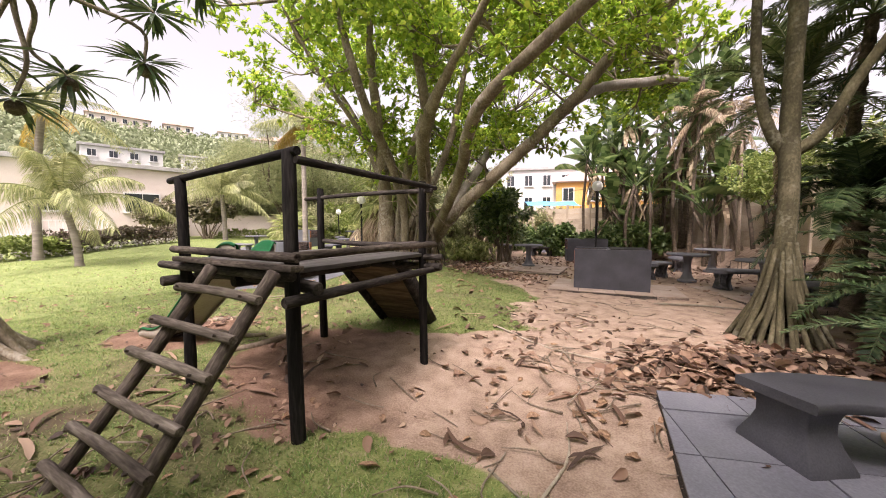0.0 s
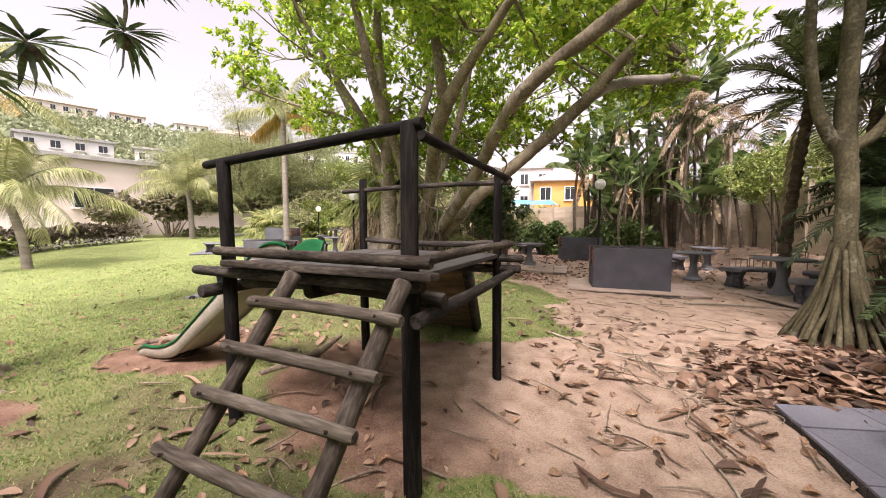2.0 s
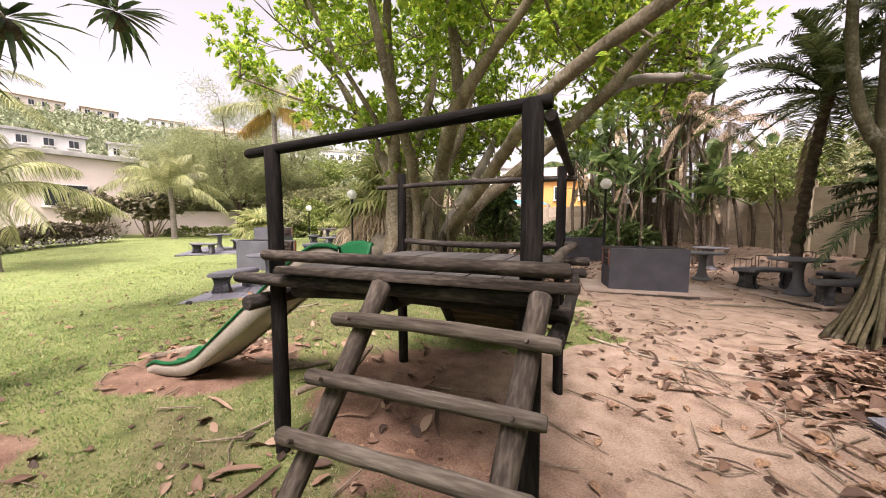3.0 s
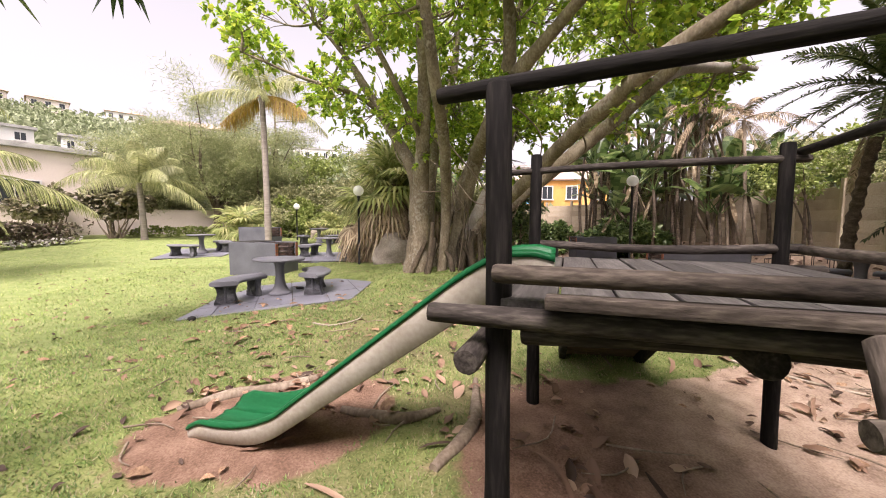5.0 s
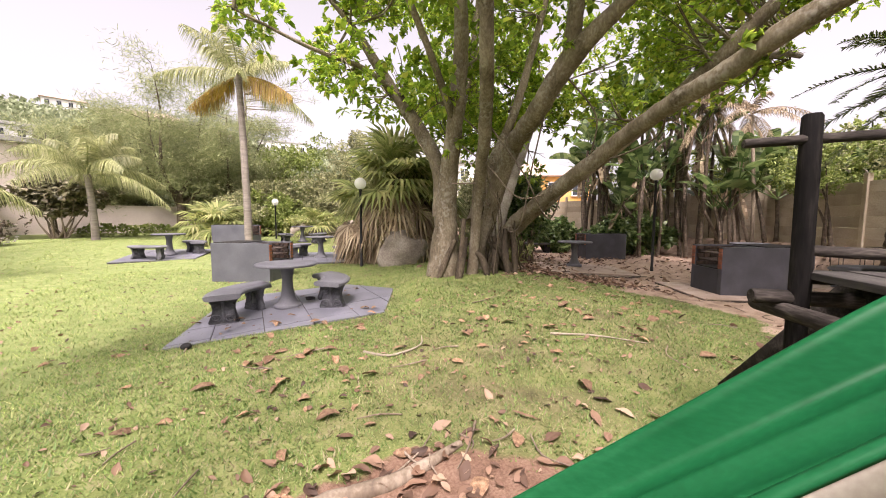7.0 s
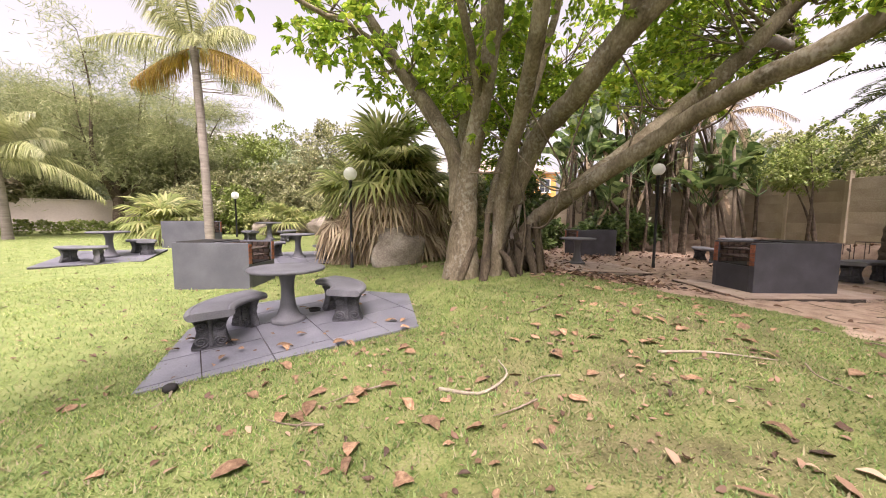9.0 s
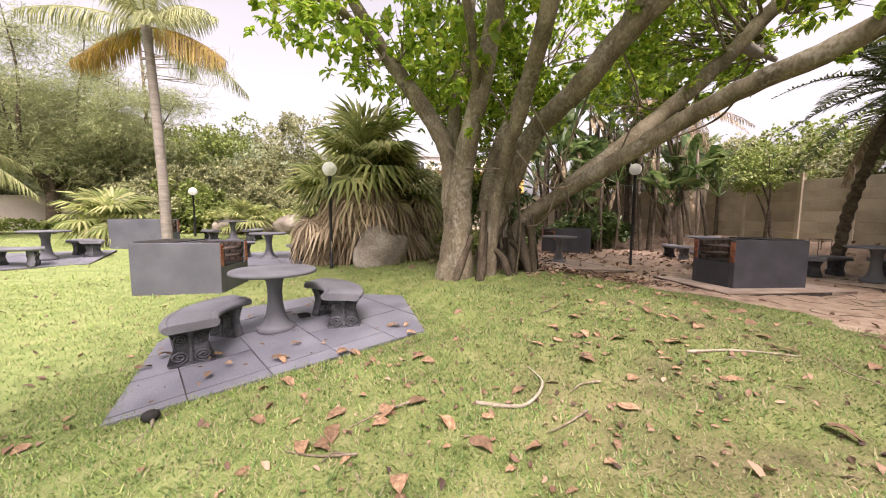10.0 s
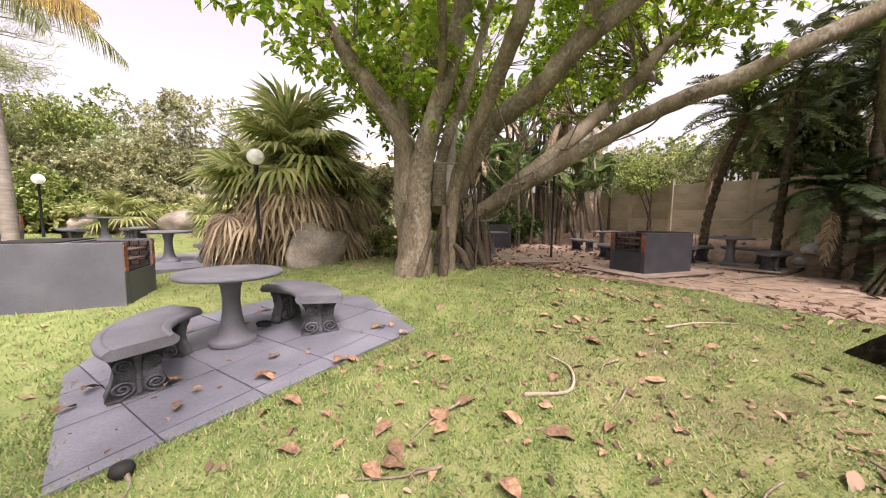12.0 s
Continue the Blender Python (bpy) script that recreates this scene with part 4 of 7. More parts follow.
def grill(x, y, turn, mat, notch_right, label):
    """A masonry grill block with an open fire pit at one end, brick lined, with grates."""
    L, W, H = 1.55, 0.95, 0.93
    th = thing("masonry_grill", on(x, y, turn, 0.0), label, "grill", "masonry grills")
    sx = -1 if notch_right else 1
    ox = L if notch_right else 0

    def bx(a, b, c0, c1, z0, z1, bev=0.008):
        x0, x1 = sorted((ox + sx * a, ox + sx * b))
        return block((x1 - x0, c1 - c0, z1 - z0), ((x0 + x1) / 2, (c0 + c1) / 2, (z0 + z1) / 2), bev)
    foot = [(0, 0), (L, 0), (L, W), (0, W), (0, W - 0.11), (0.7, W - 0.11), (0.7, 0.11), (0, 0.11)]
    foot = [(ox + sx * a, b) for a, b in foot]
    bm = bmesh.new()
    lo = [bm.verts.new((a, b, -0.08)) for a, b in foot]
    hi = [bm.verts.new((a, b, H)) for a, b in foot]
    bm.faces.new(hi)
    bm.faces.new(lo[::-1])
    for k in range(8):
        bm.faces.new((lo[k], lo[(k + 1) % 8], hi[(k + 1) % 8], hi[k]))
    bmesh.ops.recalc_face_normals(bm, faces=bm.faces)
    ob = part("body", bm, mat, th)
    bv = ob.modifiers.new("soft_edges", "BEVEL")
    bv.width, bv.segments, bv.limit_method = 0.009, 2, "ANGLE"
    part("fire_box", bx(0.0, 0.699, 0.1105, W - 0.1105, -0.08, 0.5, 0), mat, th)
    part("hearth", bx(0.02, 0.698, 0.112, W - 0.112, 0.5, 0.52), M_SOOT, th, "sooty hearth")
    part("cap", bx(0.75, L - 0.05, 0.05, W - 0.05, H, H + 0.018, 0.004), M_SOOT, th, "blackened steel top plate")
    bm = bmesh.new()
    box(bm, (0.105, 0.07, 0.07), (0, 0, 0), 0.006)
    me = bpy.data.meshes.new("brick")
    bm.to_mesh(me)
    bm.free()
    for row in range(5):
        for k in range(5):
            for c in (0.148, W - 0.148):
                part("brick", me, M_SOOTBRICK, th, m=pose(ox + sx * (0.075 + k * 0.12 + 0.03 * (row % 2)), c, 0.556 + row * 0.078))
    face = bpy.data.meshes.new("brick")
    bm = block((0.024, 0.1, 0.07), (0, 0, 0), 0.005)
    bm.to_mesh(face)
    bm.free()
    for row in range(5):
        for c in (0.056, W - 0.056):
            part("brick", face, M_BRICK, th, m=pose(ox + sx * 0.004, c, 0.556 + row * 0.078))
    long = bpy.data.meshes.new("brick")
    bm = block((0.07, 0.2, 0.07), (0, 0, 0), 0.006)
    bm.to_mesh(long)
    bm.free()
    for row in range(5):
        for k in range(3):
            part("brick", long, M_SOOTBRICK, th, m=pose(ox + sx * 0.66, 0.29 + k * 0.21 - 0.03 * (row % 2), 0.556 + row * 0.078))
    for z in (0.66, 0.8):
        g = new("grate")
        g.parent = th
        tagged(g, "rusty steel grate")
        for k in range(9):
            s = Soup()
            yy = 0.2 + k * (W - 0.4) / 8
            tube(s, [(ox + sx * 0.03, yy, z), (ox + sx * 0.6, yy, z)], 0.006, 6)
            part("bar", s, M_STEEL, g)
        for a in (0.04, 0.58):
            s = Soup()
            tube(s, [(ox + sx * a, 0.185, z), (ox + sx * a, W - 0.185, z)], 0.008, 6)
            part("bar", s, M_STEEL, g)
    return th


# one paint on all four: court pair coloured shaded, lawn pair sky-lit
grill(3.03, 8.12, -22.6, M_CONCRETE_DARK, False, "masonry grill with a brick fire pit, its grey paint darkened for shade")
grill(-6.72, 13.02, -26, M_GRILL_LIT, True, "masonry grill with a brick fire pit on the lawn, grey paint lightened for open sky")
grill(5.1, 14.5, -14, M_CONCRETE_DARK, False, "masonry grill by the thicket, its grey paint darkened for shade")
grill(-8.75, 19.9, -20, M_GRILL_LIT, True, "masonry grill at the lawn's end, grey paint lightened for open sky")


def lamp_post(x, y, top, label="black lamp post with a white globe"):
    z = float(height(x, y))
    th = thing("lamp_post", pose(x, y, z), label, "street lamp", "lamp posts")
    h = top - z
    part("pole", lathe([(0.0, -0.1), (0.045, -0.1), (0.045, 0.1), (0.036, 0.12), (0.034, h - 0.25), (0.045, h - 0.24), (0.05, h - 0.17), (0.0, h - 0.17)], 14), M_POLE, th, smooth=True)
    s = lathe([(0.001, h - 0.17)] + [(0.165 * math.sin(a), h - 0.01 - 0.165 * math.cos(a)) for a in np.linspace(0.25, math.pi - 0.001, 14)], 24)
    part("globe", s, M_GLOBE, th, "white opal globe", True)
    return th


lamp_post(4.93, 11.4, 2.75)
lamp_post(-3.15, 13.7, 2.47)
lamp_post(-6.85, 23.3, 2.35)


def boulder(x, y, size, turn, seed, label="lichen-stained granite boulder beside the lawn"):
    bm = bmesh.new()
    bmesh.ops.create_icosphere(bm, subdivisions=4, radius=1.0)
    off = Vector((seed * 3.1, seed * 1.7, seed))
    for v in bm.verts:
        n = v.co.normalized()
        k = 1 + 0.28 * noise.noise(n * 1.3 + off) + 0.1 * noise.noise(n * 3.5 + off) + 0.03 * noise.noise(n * 9 + off)
        v.co = Vector((n.x * size[0] * k, n.y * size[1] * k, n.z * size[2] * k))
    put("boulder", bm, M_ROCK, None, label, True, "boulder", "boulders", m=on(x, y, turn, size[2] * 0.45))


boulder(-1.95, 13.6, (0.75, 0.55, 0.72), 20, 1)
boulder(-2.6, 24.2, (1.1, 0.7, 0.65), 5, 2)
boulder(-4.2, 24.8, (0.8, 0.6, 0.5), 40, 3)
boulder(-5.6, 25.2, (0.9, 0.6, 0.6), 10, 5)


# ---- plants ----
def fig_tree():
    """The many-stemmed fig on its mound, limbs spreading over the lawn and the court."""
    rng = np.random.RandomState(21)
    bx, by = -1.0, 10.2
    bz = float(height(bx, by)) - 0.15
    th = thing("fig_tree", pose(bx, by, bz), "large many-stemmed fig tree with grey-brown limbs and glossy green leaves", "tree")
    o = np.array([bx, by, bz])
    limbs = [
        ([(-1.72, 10.35, 0.1), (-1.66, 10.33, 1.2), (-1.65, 10.2, 2.2), (-1.66, 9.75, 3.2), (-1.7, 9.3, 4.3), (-1.8, 9.0, 6.0), (-1.6, 8.8, 7.6)], [0.36, 0.235, 0.19, 0.15, 0.13, 0.09, 0.03]),
        ([(-1.2, 10.02, 0.1), (-1.1, 10.08, 1.0), (-1.1, 9.95, 1.9), (-1.32, 9.1, 3.05), (-1.68, 8.25, 3.95), (-2.0, 7.6, 5.2), (-2.3, 7.2, 6.6)], [0.125, 0.11, 0.115, 0.115, 0.11, 0.08, 0.02]),
        ([(-0.75, 10.75, 0.1), (-0.68, 10.55, 1.2), (-0.5, 9.85, 2.7), (-0.5, 8.75, 3.32), (-0.35, 8.15, 3.88), (0.0, 7.4, 4.4), (0.7, 6.4, 5.3), (1.2, 5.6, 6.2)], [0.16, 0.17, 0.18, 0.165, 0.165, 0.1, 0.07, 0.02]),
        ([(-0.35, 8.15, 3.88), (-0.5, 7.8, 4.8), (-0.7, 7.5, 6.0), (-0.6, 7.2, 7.2)], [0.13, 0.1, 0.07, 0.02]),
        ([(-0.55, 10.45, 0.1), (-0.5, 10.35, 0.75), (-0.18, 10.1, 1.42), (0.2, 8.75, 2.2), (0.42, 7.5, 2.83), (0.45, 6.4, 3.12), (0.7, 5.6, 3.5), (1.8, 4.4, 4.25), (2.8, 3.4, 5.0)], [0.1, 0.125, 0.14, 0.13, 0.12, 0.115, 0.105, 0.09, 0.06]),
        ([(-0.45, 10.7, 0.2), (-0.15, 10.35, 1.15), (0.5, 9.7, 2.0), (1.6, 9.1, 3.0), (2.9, 8.5, 4.25), (3.7, 8.1, 5.2), (4.7, 7.6, 6.1), (5.6, 7.2, 7.0)], [0.13, 0.15, 0.16, 0.15, 0.14, 0.13, 0.1, 0.05]),
        ([(3.0, 8.45, 4.35), (3.8, 8.6, 4.75), (4.9, 8.8, 4.95), (5.5, 8.9, 5.1), (5.75, 8.95, 5.5)], [0.12, 0.115, 0.11, 0.105, 0.07]),
        ([(5.3, 8.85, 5.05), (5.9, 8.8, 5.0)], [0.085, 0.055]),
        ([(-1.75, 10.45, 1.5), (-1.72, 10.6, 2.5), (-2.08, 11.05, 3.45), (-2.52, 11.5, 4.3), (-2.95, 11.7, 5.05), (-3.38, 11.9, 5.76), (-4.1, 12.1, 6.6)], [0.15, 0.16, 0.15, 0.125, 0.11, 0.07, 0.02]),
        ([(-2.52, 11.5, 4.3), (-3.2, 11.2, 4.6), (-4.2, 10.8, 4.7), (-5.4, 10.4, 5.0)], [0.07, 0.055, 0.04, 0.015]),
        ([(-0.6, 10.8, 0.2), (0.0, 11.2, 1.6), (0.7, 11.9, 2.7), (1.5, 12.6, 3.9), (2.2, 13.2, 5.4)], [0.18, 0.17, 0.15, 0.13, 0.05]),
        ([(-1.3, 10.95, 0.2), (-1.3, 11.2, 2.0), (-1.0, 11.5, 3.8), (-0.5, 11.8, 5.6), (-0.3, 12.0, 7.4)], [0.2, 0.16, 0.13, 0.1, 0.03]),
        ([(-1.66, 9.75, 3.2), (-2.2, 9.2, 4.0), (-3.0, 8.6, 5.2), (-3.6, 8.1, 6.4)], [0.07, 0.06, 0.045, 0.015]),
        ([(-1.0, 10.5, 1.4), (-0.4, 11.0, 2.6), (0.2, 10.9, 4.0), (0.6, 10.6, 5.8), (0.9, 10.4, 7.2)], [0.14, 0.12, 0.1, 0.07, 0.02]),
    ]
    for k, (p, r) in enumerate(limbs):
        s = Soup()
        pts = spline(np.array(p) - o, 9 * (len(p) - 1) + 1)
        amp = np.interp(np.linspace(0, 1, len(pts)), np.linspace(0, 1, len(r)), r)
        pts += rng.normal(size=pts.shape) * 0.04 * amp[:, None]
        tube(s, pts, r, 14, 0.04, True, rng)
        part("limb", s, M_BARK_PALE if k in (6, 7, 10) else M_BARK, th, "", True)
    # buttress roots and hanging aerial roots
    for k in range(9):
        a = rng.rand() * 2 * np.pi
        r0 = 0.25 + 0.45 * rng.rand()
        c = np.array([bx - 0.1 + 0.75 * math.cos(a) * 0.6, by + 0.35 * math.sin(a), 0])
        e = np.array([bx - 0.1 + (0.62 + 0.5 * r0) * math.cos(a), by + (0.4 + 0.5 * r0) * math.sin(a), 0])
        e[2] = float(height(e[0], e[1])) - 0.06
        m = (c + e) / 2
        m[2] = float(height(m[0], m[1])) + 0.15 + 0.2 * rng.rand()
        c[2] = 0.75 + 0.9 * rng.rand()
        s = Soup()
        tube(s, spline(np.array([c, m, e]) - o, 12), [0.05, 0.055, 0.075, 0.035], 8, 0.08, True, rng)
        part("root", s, M_ROOT, th, "", True)
    for top_, foot in (((-0.42, 10.1, 1.25), (-0.5, 9.75)), ((-0.6, 10.2, 1.0), (-0.75, 9.85)), ((-0.3, 10.05, 1.3), (-0.3, 9.85)), ((-1.1, 10.0, 0.8), (-0.98, 9.68))):
        e = np.array([*foot, float(height(*foot)) - 0.06])
        m = (np.array(top_) + e) / 2 + [rng.normal() * 0.04, 0.03, 0.08]
        s = Soup()
        tube(s, spline(np.array([top_, m, e]) - o, 12), [0.05, 0.06, 0.075, 0.05], 9, 0.08, True, rng)
        part("root", s, M_ROOT, th, "", True)
    for k in range(14):
        q = np.array([rng.uniform(-1.0, -0.2), rng.uniform(9.9, 10.5), rng.uniform(0.9, 2.3)])
        e = q + [rng.normal() * 0.25, rng.normal() * 0.2 - 0.1, 0]
        e[2] = float(height(e[0], e[1])) - 0.03
        s = Soup()
        tube(s, spline(np.array([q, (q + e) / 2 + rng.normal(size=3) * 0.1, e]) - o, 10), [0.012, 0.018, 0.02], 5, 0.1, True, rng)
        part("aerial_root", s, M_ROOT, th, "thin hanging root", True)
    # thin vines looped between the limbs
    for a, b, sag in ((2, 4, 0.5), (1, 5, 0.7), (0, 4, 0.3), (2, 5, 0.4), (0, 1, 0.15), (1, 2, 0.25), (4, 5, 0.2), (0, 2, 0.4), (8, 0, 0.2)):
        pa, pb = (spline(np.array(limbs[q][0]), 40) for q in (a, b))
        u, v = pa[rng.randint(13, 22)], pb[rng.randint(7, 16)]
        s = Soup()
        tube(s, spline(np.array([u, u + (v - u) * 0.35 + rng.normal(size=3) * 0.12 - [0, 0.1, sag * 0.7], u + (v - u) * 0.7 + rng.normal(size=3) * 0.1 - [0, 0.1, sag], v]) - o, 22), [0.016, 0.013, 0.02], 6, 0.1, True, rng)
        part("vine", s, M_STEM, th, "thin grey climbing stem", True)
    # crown
    s, tw = Soup(), Soup()
    n_l = 222
    cen = []
    while len(cen) < n_l:
        p = rng.uniform([-6.0, 5.0, 3.6], [7.2, 15.5, 9.2])
        q = (p - [0.3, 10.0, 6.3]) / [6.6, 5.4, 3.0]
        if np.dot(q, q) > 1:
            continue
        near_cam_gap = p[0] < -2.4 and p[1] < 10.0 and p[2] < 5.9
        window = 2.6 < p[0] < 5.6 and p[1] > 9.6 and p[2] < 5.2
        court = window or p[1] < 9.0 and p[2] < 4.9 and -4 < p[0] < 6
        if near_cam_gap or court:
            continue
        cen.append(p)
    # the last 36 lumps, mostly above the view, are added for shade
    cen = np.array(cen + [(1.6, 12.8, 3.0), (0.4, 13.4, 3.3), (1.9, 12.0, 4.4)] + [tuple(rng.uniform([-0.8, 11.6, 2.9], [2.5, 15.0, 5.2])) for _ in range(18)] + [tuple(rng.uniform([-1.0, 1.0, 5.8], [6.5, 6.5, 8.4])) for _ in range(36)])
    allp = np.vstack([spline(np.array(p), 20)[8:] for p, r in limbs])
    for c in cen:
        k = np.argmin(np.linalg.norm(allp - c, axis=1))
        j = allp[k]
        mid = (j + c) / 2 + rng.normal(size=3) * 0.15 + [0, 0, -0.1]
        tube(tw, spline(np.array([j, mid, c]) - o, 8), [0.035, 0.022, 0.008], 5, 0, False)
        for q in range(4):
            e = c + unit(rng, 1)[0] * 0.6
            tube(tw, spline(np.array([mid, (mid + e) / 2 + rng.normal(size=3) * 0.06, e]) - o, 5), [0.014, 0.004], 4, 0, False)
    n = 6800
    pick = rng.randint(len(cen), size=n)
    d = unit(rng, n)
    pts = cen[pick] + d * (rng.rand(n)[:, None] ** 0.5) * [0.75, 0.75, 0.55]
    rosettes(s, pts - o, d + [0, 0, 0.3], 7, 0.19, 0.085, rng)
    # sprigs along the bare limbs
    spr = []
    for p, r in limbs[:7]:
        q = spline(np.array(p), 60)[26:52]
        spr.append(q[rng.randint(len(q), size=7)] + unit(rng, 7) * 0.22)
    spr = np.vstack(spr)
    rosettes(s, spr - o, unit(rng, len(spr)), 8, 0.15, 0.066, rng)
    part("branchwork", tw, M_BARK, th, "", True)["kind"] = "stuff"
    part("crown", s, L_FIG, th, "glossy bright green leaves")


fig_tree()


def frond(s, base, az, rise, length, droop, leaflet, n, rng, width=0.03, hang=0.3, rib=None):
    """A feather frond: an arched midrib with two rows of leaflets."""
    t = np.linspace(0, 1, 14)
    h = np.array([math.cos(az), math.sin(az), 0])
    r = radians(rise)
    x = length * (t * math.cos(r) + 0.1 * t * t * math.sin(r))
    z = length * (t * math.sin(r) - droop * t ** 2.2)
    mid = np.asarray(base) + np.outer(x, h) + np.outer(z, [0, 0, 1])
    side = np.array([-h[1], h[0], 0])
    mid += np.outer(t ** 2, side) * rng.normal() * 0.12 * length
    tube(rib if rib is not None else s, mid, [0.022 * length / 2, 0.004], 4, 0, False)
    u = np.linspace(0.12, 0.995, n)
    p = np.stack([np.interp(u, t, mid[:, k]) for k in range(3)], axis=-1)
    tan = np.gradient(p, axis=0)
    tan /= np.linalg.norm(tan, axis=1)[:, None]
    prof = leaflet * np.clip(np.sin(np.pi * (0.12 + 0.84 * u)) ** 0.6, 0.15, 1)
    for sg in (1, -1):
        d = tan * 0.55 + sg * side * 0.85 + np.array([0, 0, 1]) * (0.25 - hang) + rng.normal(size=p.shape) * 0.12
        d /= np.linalg.norm(d, axis=1)[:, None]
        up = np.cross(d, tan) * sg
        L = prof[:, None]
        q1 = p + d * L * 0.5
        q2 = q1 + (d * 0.8 + [0, 0, -hang * 1.3]) * L * 0.5
        w = np.cross(d, up)
        w /= np.linalg.norm(w, axis=1)[:, None] + 1e-9
        w *= width * 0.5
        v = np.stack([p - w * 0.6, p + w * 0.6, q1 + w, q1 - w, q2], axis=1).reshape(-1, 3)
        i = np.arange(n)[:, None] * 5
        s.add(v, i + [0, 1, 2, 3])
        s.add(v, i + [3, 2, 4])


def feather_palm(name, x, y, top, lean, r, n, length, rng, mat, bark, label, droop=0.55, leaflet=0.45, leaf_n=44, yellow=0, rise=(-5, 75), hang=0.35, trunk_rough=0.05, width=0.035, z0=None, dead=0):
    z = float(height(x, y)) if z0 is None else z0
    th = thing(name, pose(x, y, z), label, "palm tree")
    h = top - z
    tp = np.array([lean[0], lean[1], h])
    s = Soup()
    pts = spline([(0, 0, -0.15), (tp[0] * 0.15, tp[1] * 0.15, h * 0.35), (tp[0] * 0.55, tp[1] * 0.55, h * 0.72), tuple(tp)], 40)
    rad = np.interp(np.linspace(0, 1, 40), [0, 0.08, 0.3, 0.9, 1], [r * 1.5, r * 1.1, r, r * 0.85, r * 1.0])
    rad *= 1 + trunk_rough * (np.arange(40) % 2)
    tube(s, pts, list(rad), 12, trunk_rough * 0.5, True, rng)
    part("trunk", s, bark, th, "", True)
    s, sy, sd = Soup(), Soup(), Soup()
    for k in range(n):
        az = 2.4 * k + rng.normal() * 0.2
        f = k / max(1, n - 1)
        frond(s, tp + [0, 0, 0.1 * f], az, rise[0] + (rise[1] - rise[0]) * f + rng.normal() * 6, length * (0.85 + 0.3 * rng.rand()), droop * (1.1 - 0.4 * f), leaflet, leaf_n, rng, width, hang)
    part("crown", s, mat, th)
    for k in range(yellow):
        frond(sy, tp, 2.4 * k * 1.3 + 2.6, 4 - 14 * rng.rand(), length * 0.9, droop * 0.8, leaflet, leaf_n, rng, width, hang + 0.3)
    if yellow:
        part("old_fronds", sy, L_YELLOW, th, "yellowed hanging fronds")
    for k in range(dead):
        frond(sd, tp - [0, 0, 0.15], 2.1 * k + 1, -35 - 30 * rng.rand(), length * 0.75, 0.5, leaflet * 0.8, leaf_n, rng, width, 0.7)
    if dead:
        part("dead_fronds", sd, L_DEAD, th, "dry brown hanging fronds")
    return th


RP = np.random.RandomState(33)
feather_palm("palm_tree", -6.92, 17.8, 6.75, (-0.3, 0.8), 0.125, 15, 2.5, RP, L_PALM, M_PALM_BARK, "tall slender palm with a ringed grey trunk and yellowing fronds", 0.4, 0.62, 72, 4, (-4, 78), 0.9, width=0.028)
feather_palm("coconut_palm", -14.7, 23.9, 3.5, (-0.2, 0.1), 0.14, 17, 3.5, RP, L_PALM, M_PALM_BARK, "young coconut palm with arching pale green fronds on the lawn", 0.62, 0.75, 100, 0, (12, 92), 0.85, width=0.026)
feather_palm("coconut_palm", -13.0, 12.6, 2.3, (-0.7, 0.2), 0.115, 16, 3.2, RP, L_PALM, M_PALM_BARK, "leaning young coconut palm with arching fronds near the hedge", 0.62, 0.7, 100, 0, (10, 92), 0.85, width=0.024)
feather_palm("palm_tree", -16.9, 14.7, 6.2, (0.4, 0.2), 0.14, 18, 3.0, RP, L_PALM, M_PALM_BARK, "tall palm with a smooth grey trunk beside the hedge", 0.55, 0.6, 46, 2, (-5, 75), 0.5)
feather_palm("date_palm", 7.4, 7.85, 4.0, (-0.65, -0.88), 0.095, 34, 2.0, RP, L_DATE, M_DATE_BARK, "leaning wild date palm with a rough dark trunk", 0.5, 0.34, 60, 0, (-15, 85), 0.15, 0.25, 0.03, dead=1)
feather_palm("date_palm", 9.1, 4.3, 5.0, (0.2, 0.4), 0.12, 30, 2.6, RP, L_DARK, M_DATE_BARK, "dark wild date palm against the wall", 0.55, 0.36, 60, 0, (0, 80), 0.2, 0.25, 0.03, dead=2)
feather_palm("date_palm", 6.9, 3.2, 2.3, (0.1, 0.2), 0.15, 36, 2.4, RP, L_DARK, M_DATE_BARK, "low dark wild date palm with overlapping fronds", 0.6, 0.36, 64, 0, (-5, 80), 0.2, 0.25, 0.03, dead=3)
feather_palm("cycad", 5.6, 3.95, 0.8, (0.0, 0.0), 0.16, 34, 1.5, RP, L_DARK, M_DATE_BARK, "dark feathery palm crowding the screw pine", 0.5, 0.28, 56, 0, (-5, 75), 0.15, 0.2, 0.028)
feather_palm("date_palm", 7.2, 3.9, 4.3, (-0.2, 0.1), 0.1, 26, 2.5, RP, L_DARK, M_DATE_BARK, "dark wild date palm behind the screw pine", 0.5, 0.3, 56, 0, (-5, 80), 0.25, 0.25, 0.03, dead=2)
feather_palm("date_palm", 6.2, 4.75, 4.9, (0.0, 0.05), 0.1, 22, 2.0, RP, L_DATE, M_DATE_BARK, "tall wild date palm over the court benches", 0.65, 0.32, 60, 0, (0, 75), 0.3, 0.25, 0.03)
feather_palm("date_palm", 6.1, 5.2, 1.9, (0.1, 0.1), 0.11, 30, 1.35, RP, L_DARK, M_DATE_BARK, "low dark wild date palm beside the stilt-rooted screw pine", 0.6, 0.34, 60, 0, (-5, 80), 0.25, 0.25, 0.03, dead=2)
feather_palm("date_palm", 6.9, 6.2, 4.9, (0.1, -0.2), 0.08, 15, 1.9, RP, L_DATE, M_DATE_BARK, "slim wild date palm with dark spreading fronds by the wall", 0.6, 0.32, 58, 0, (-5, 80), 0.25, 0.25, 0.028, dead=1)
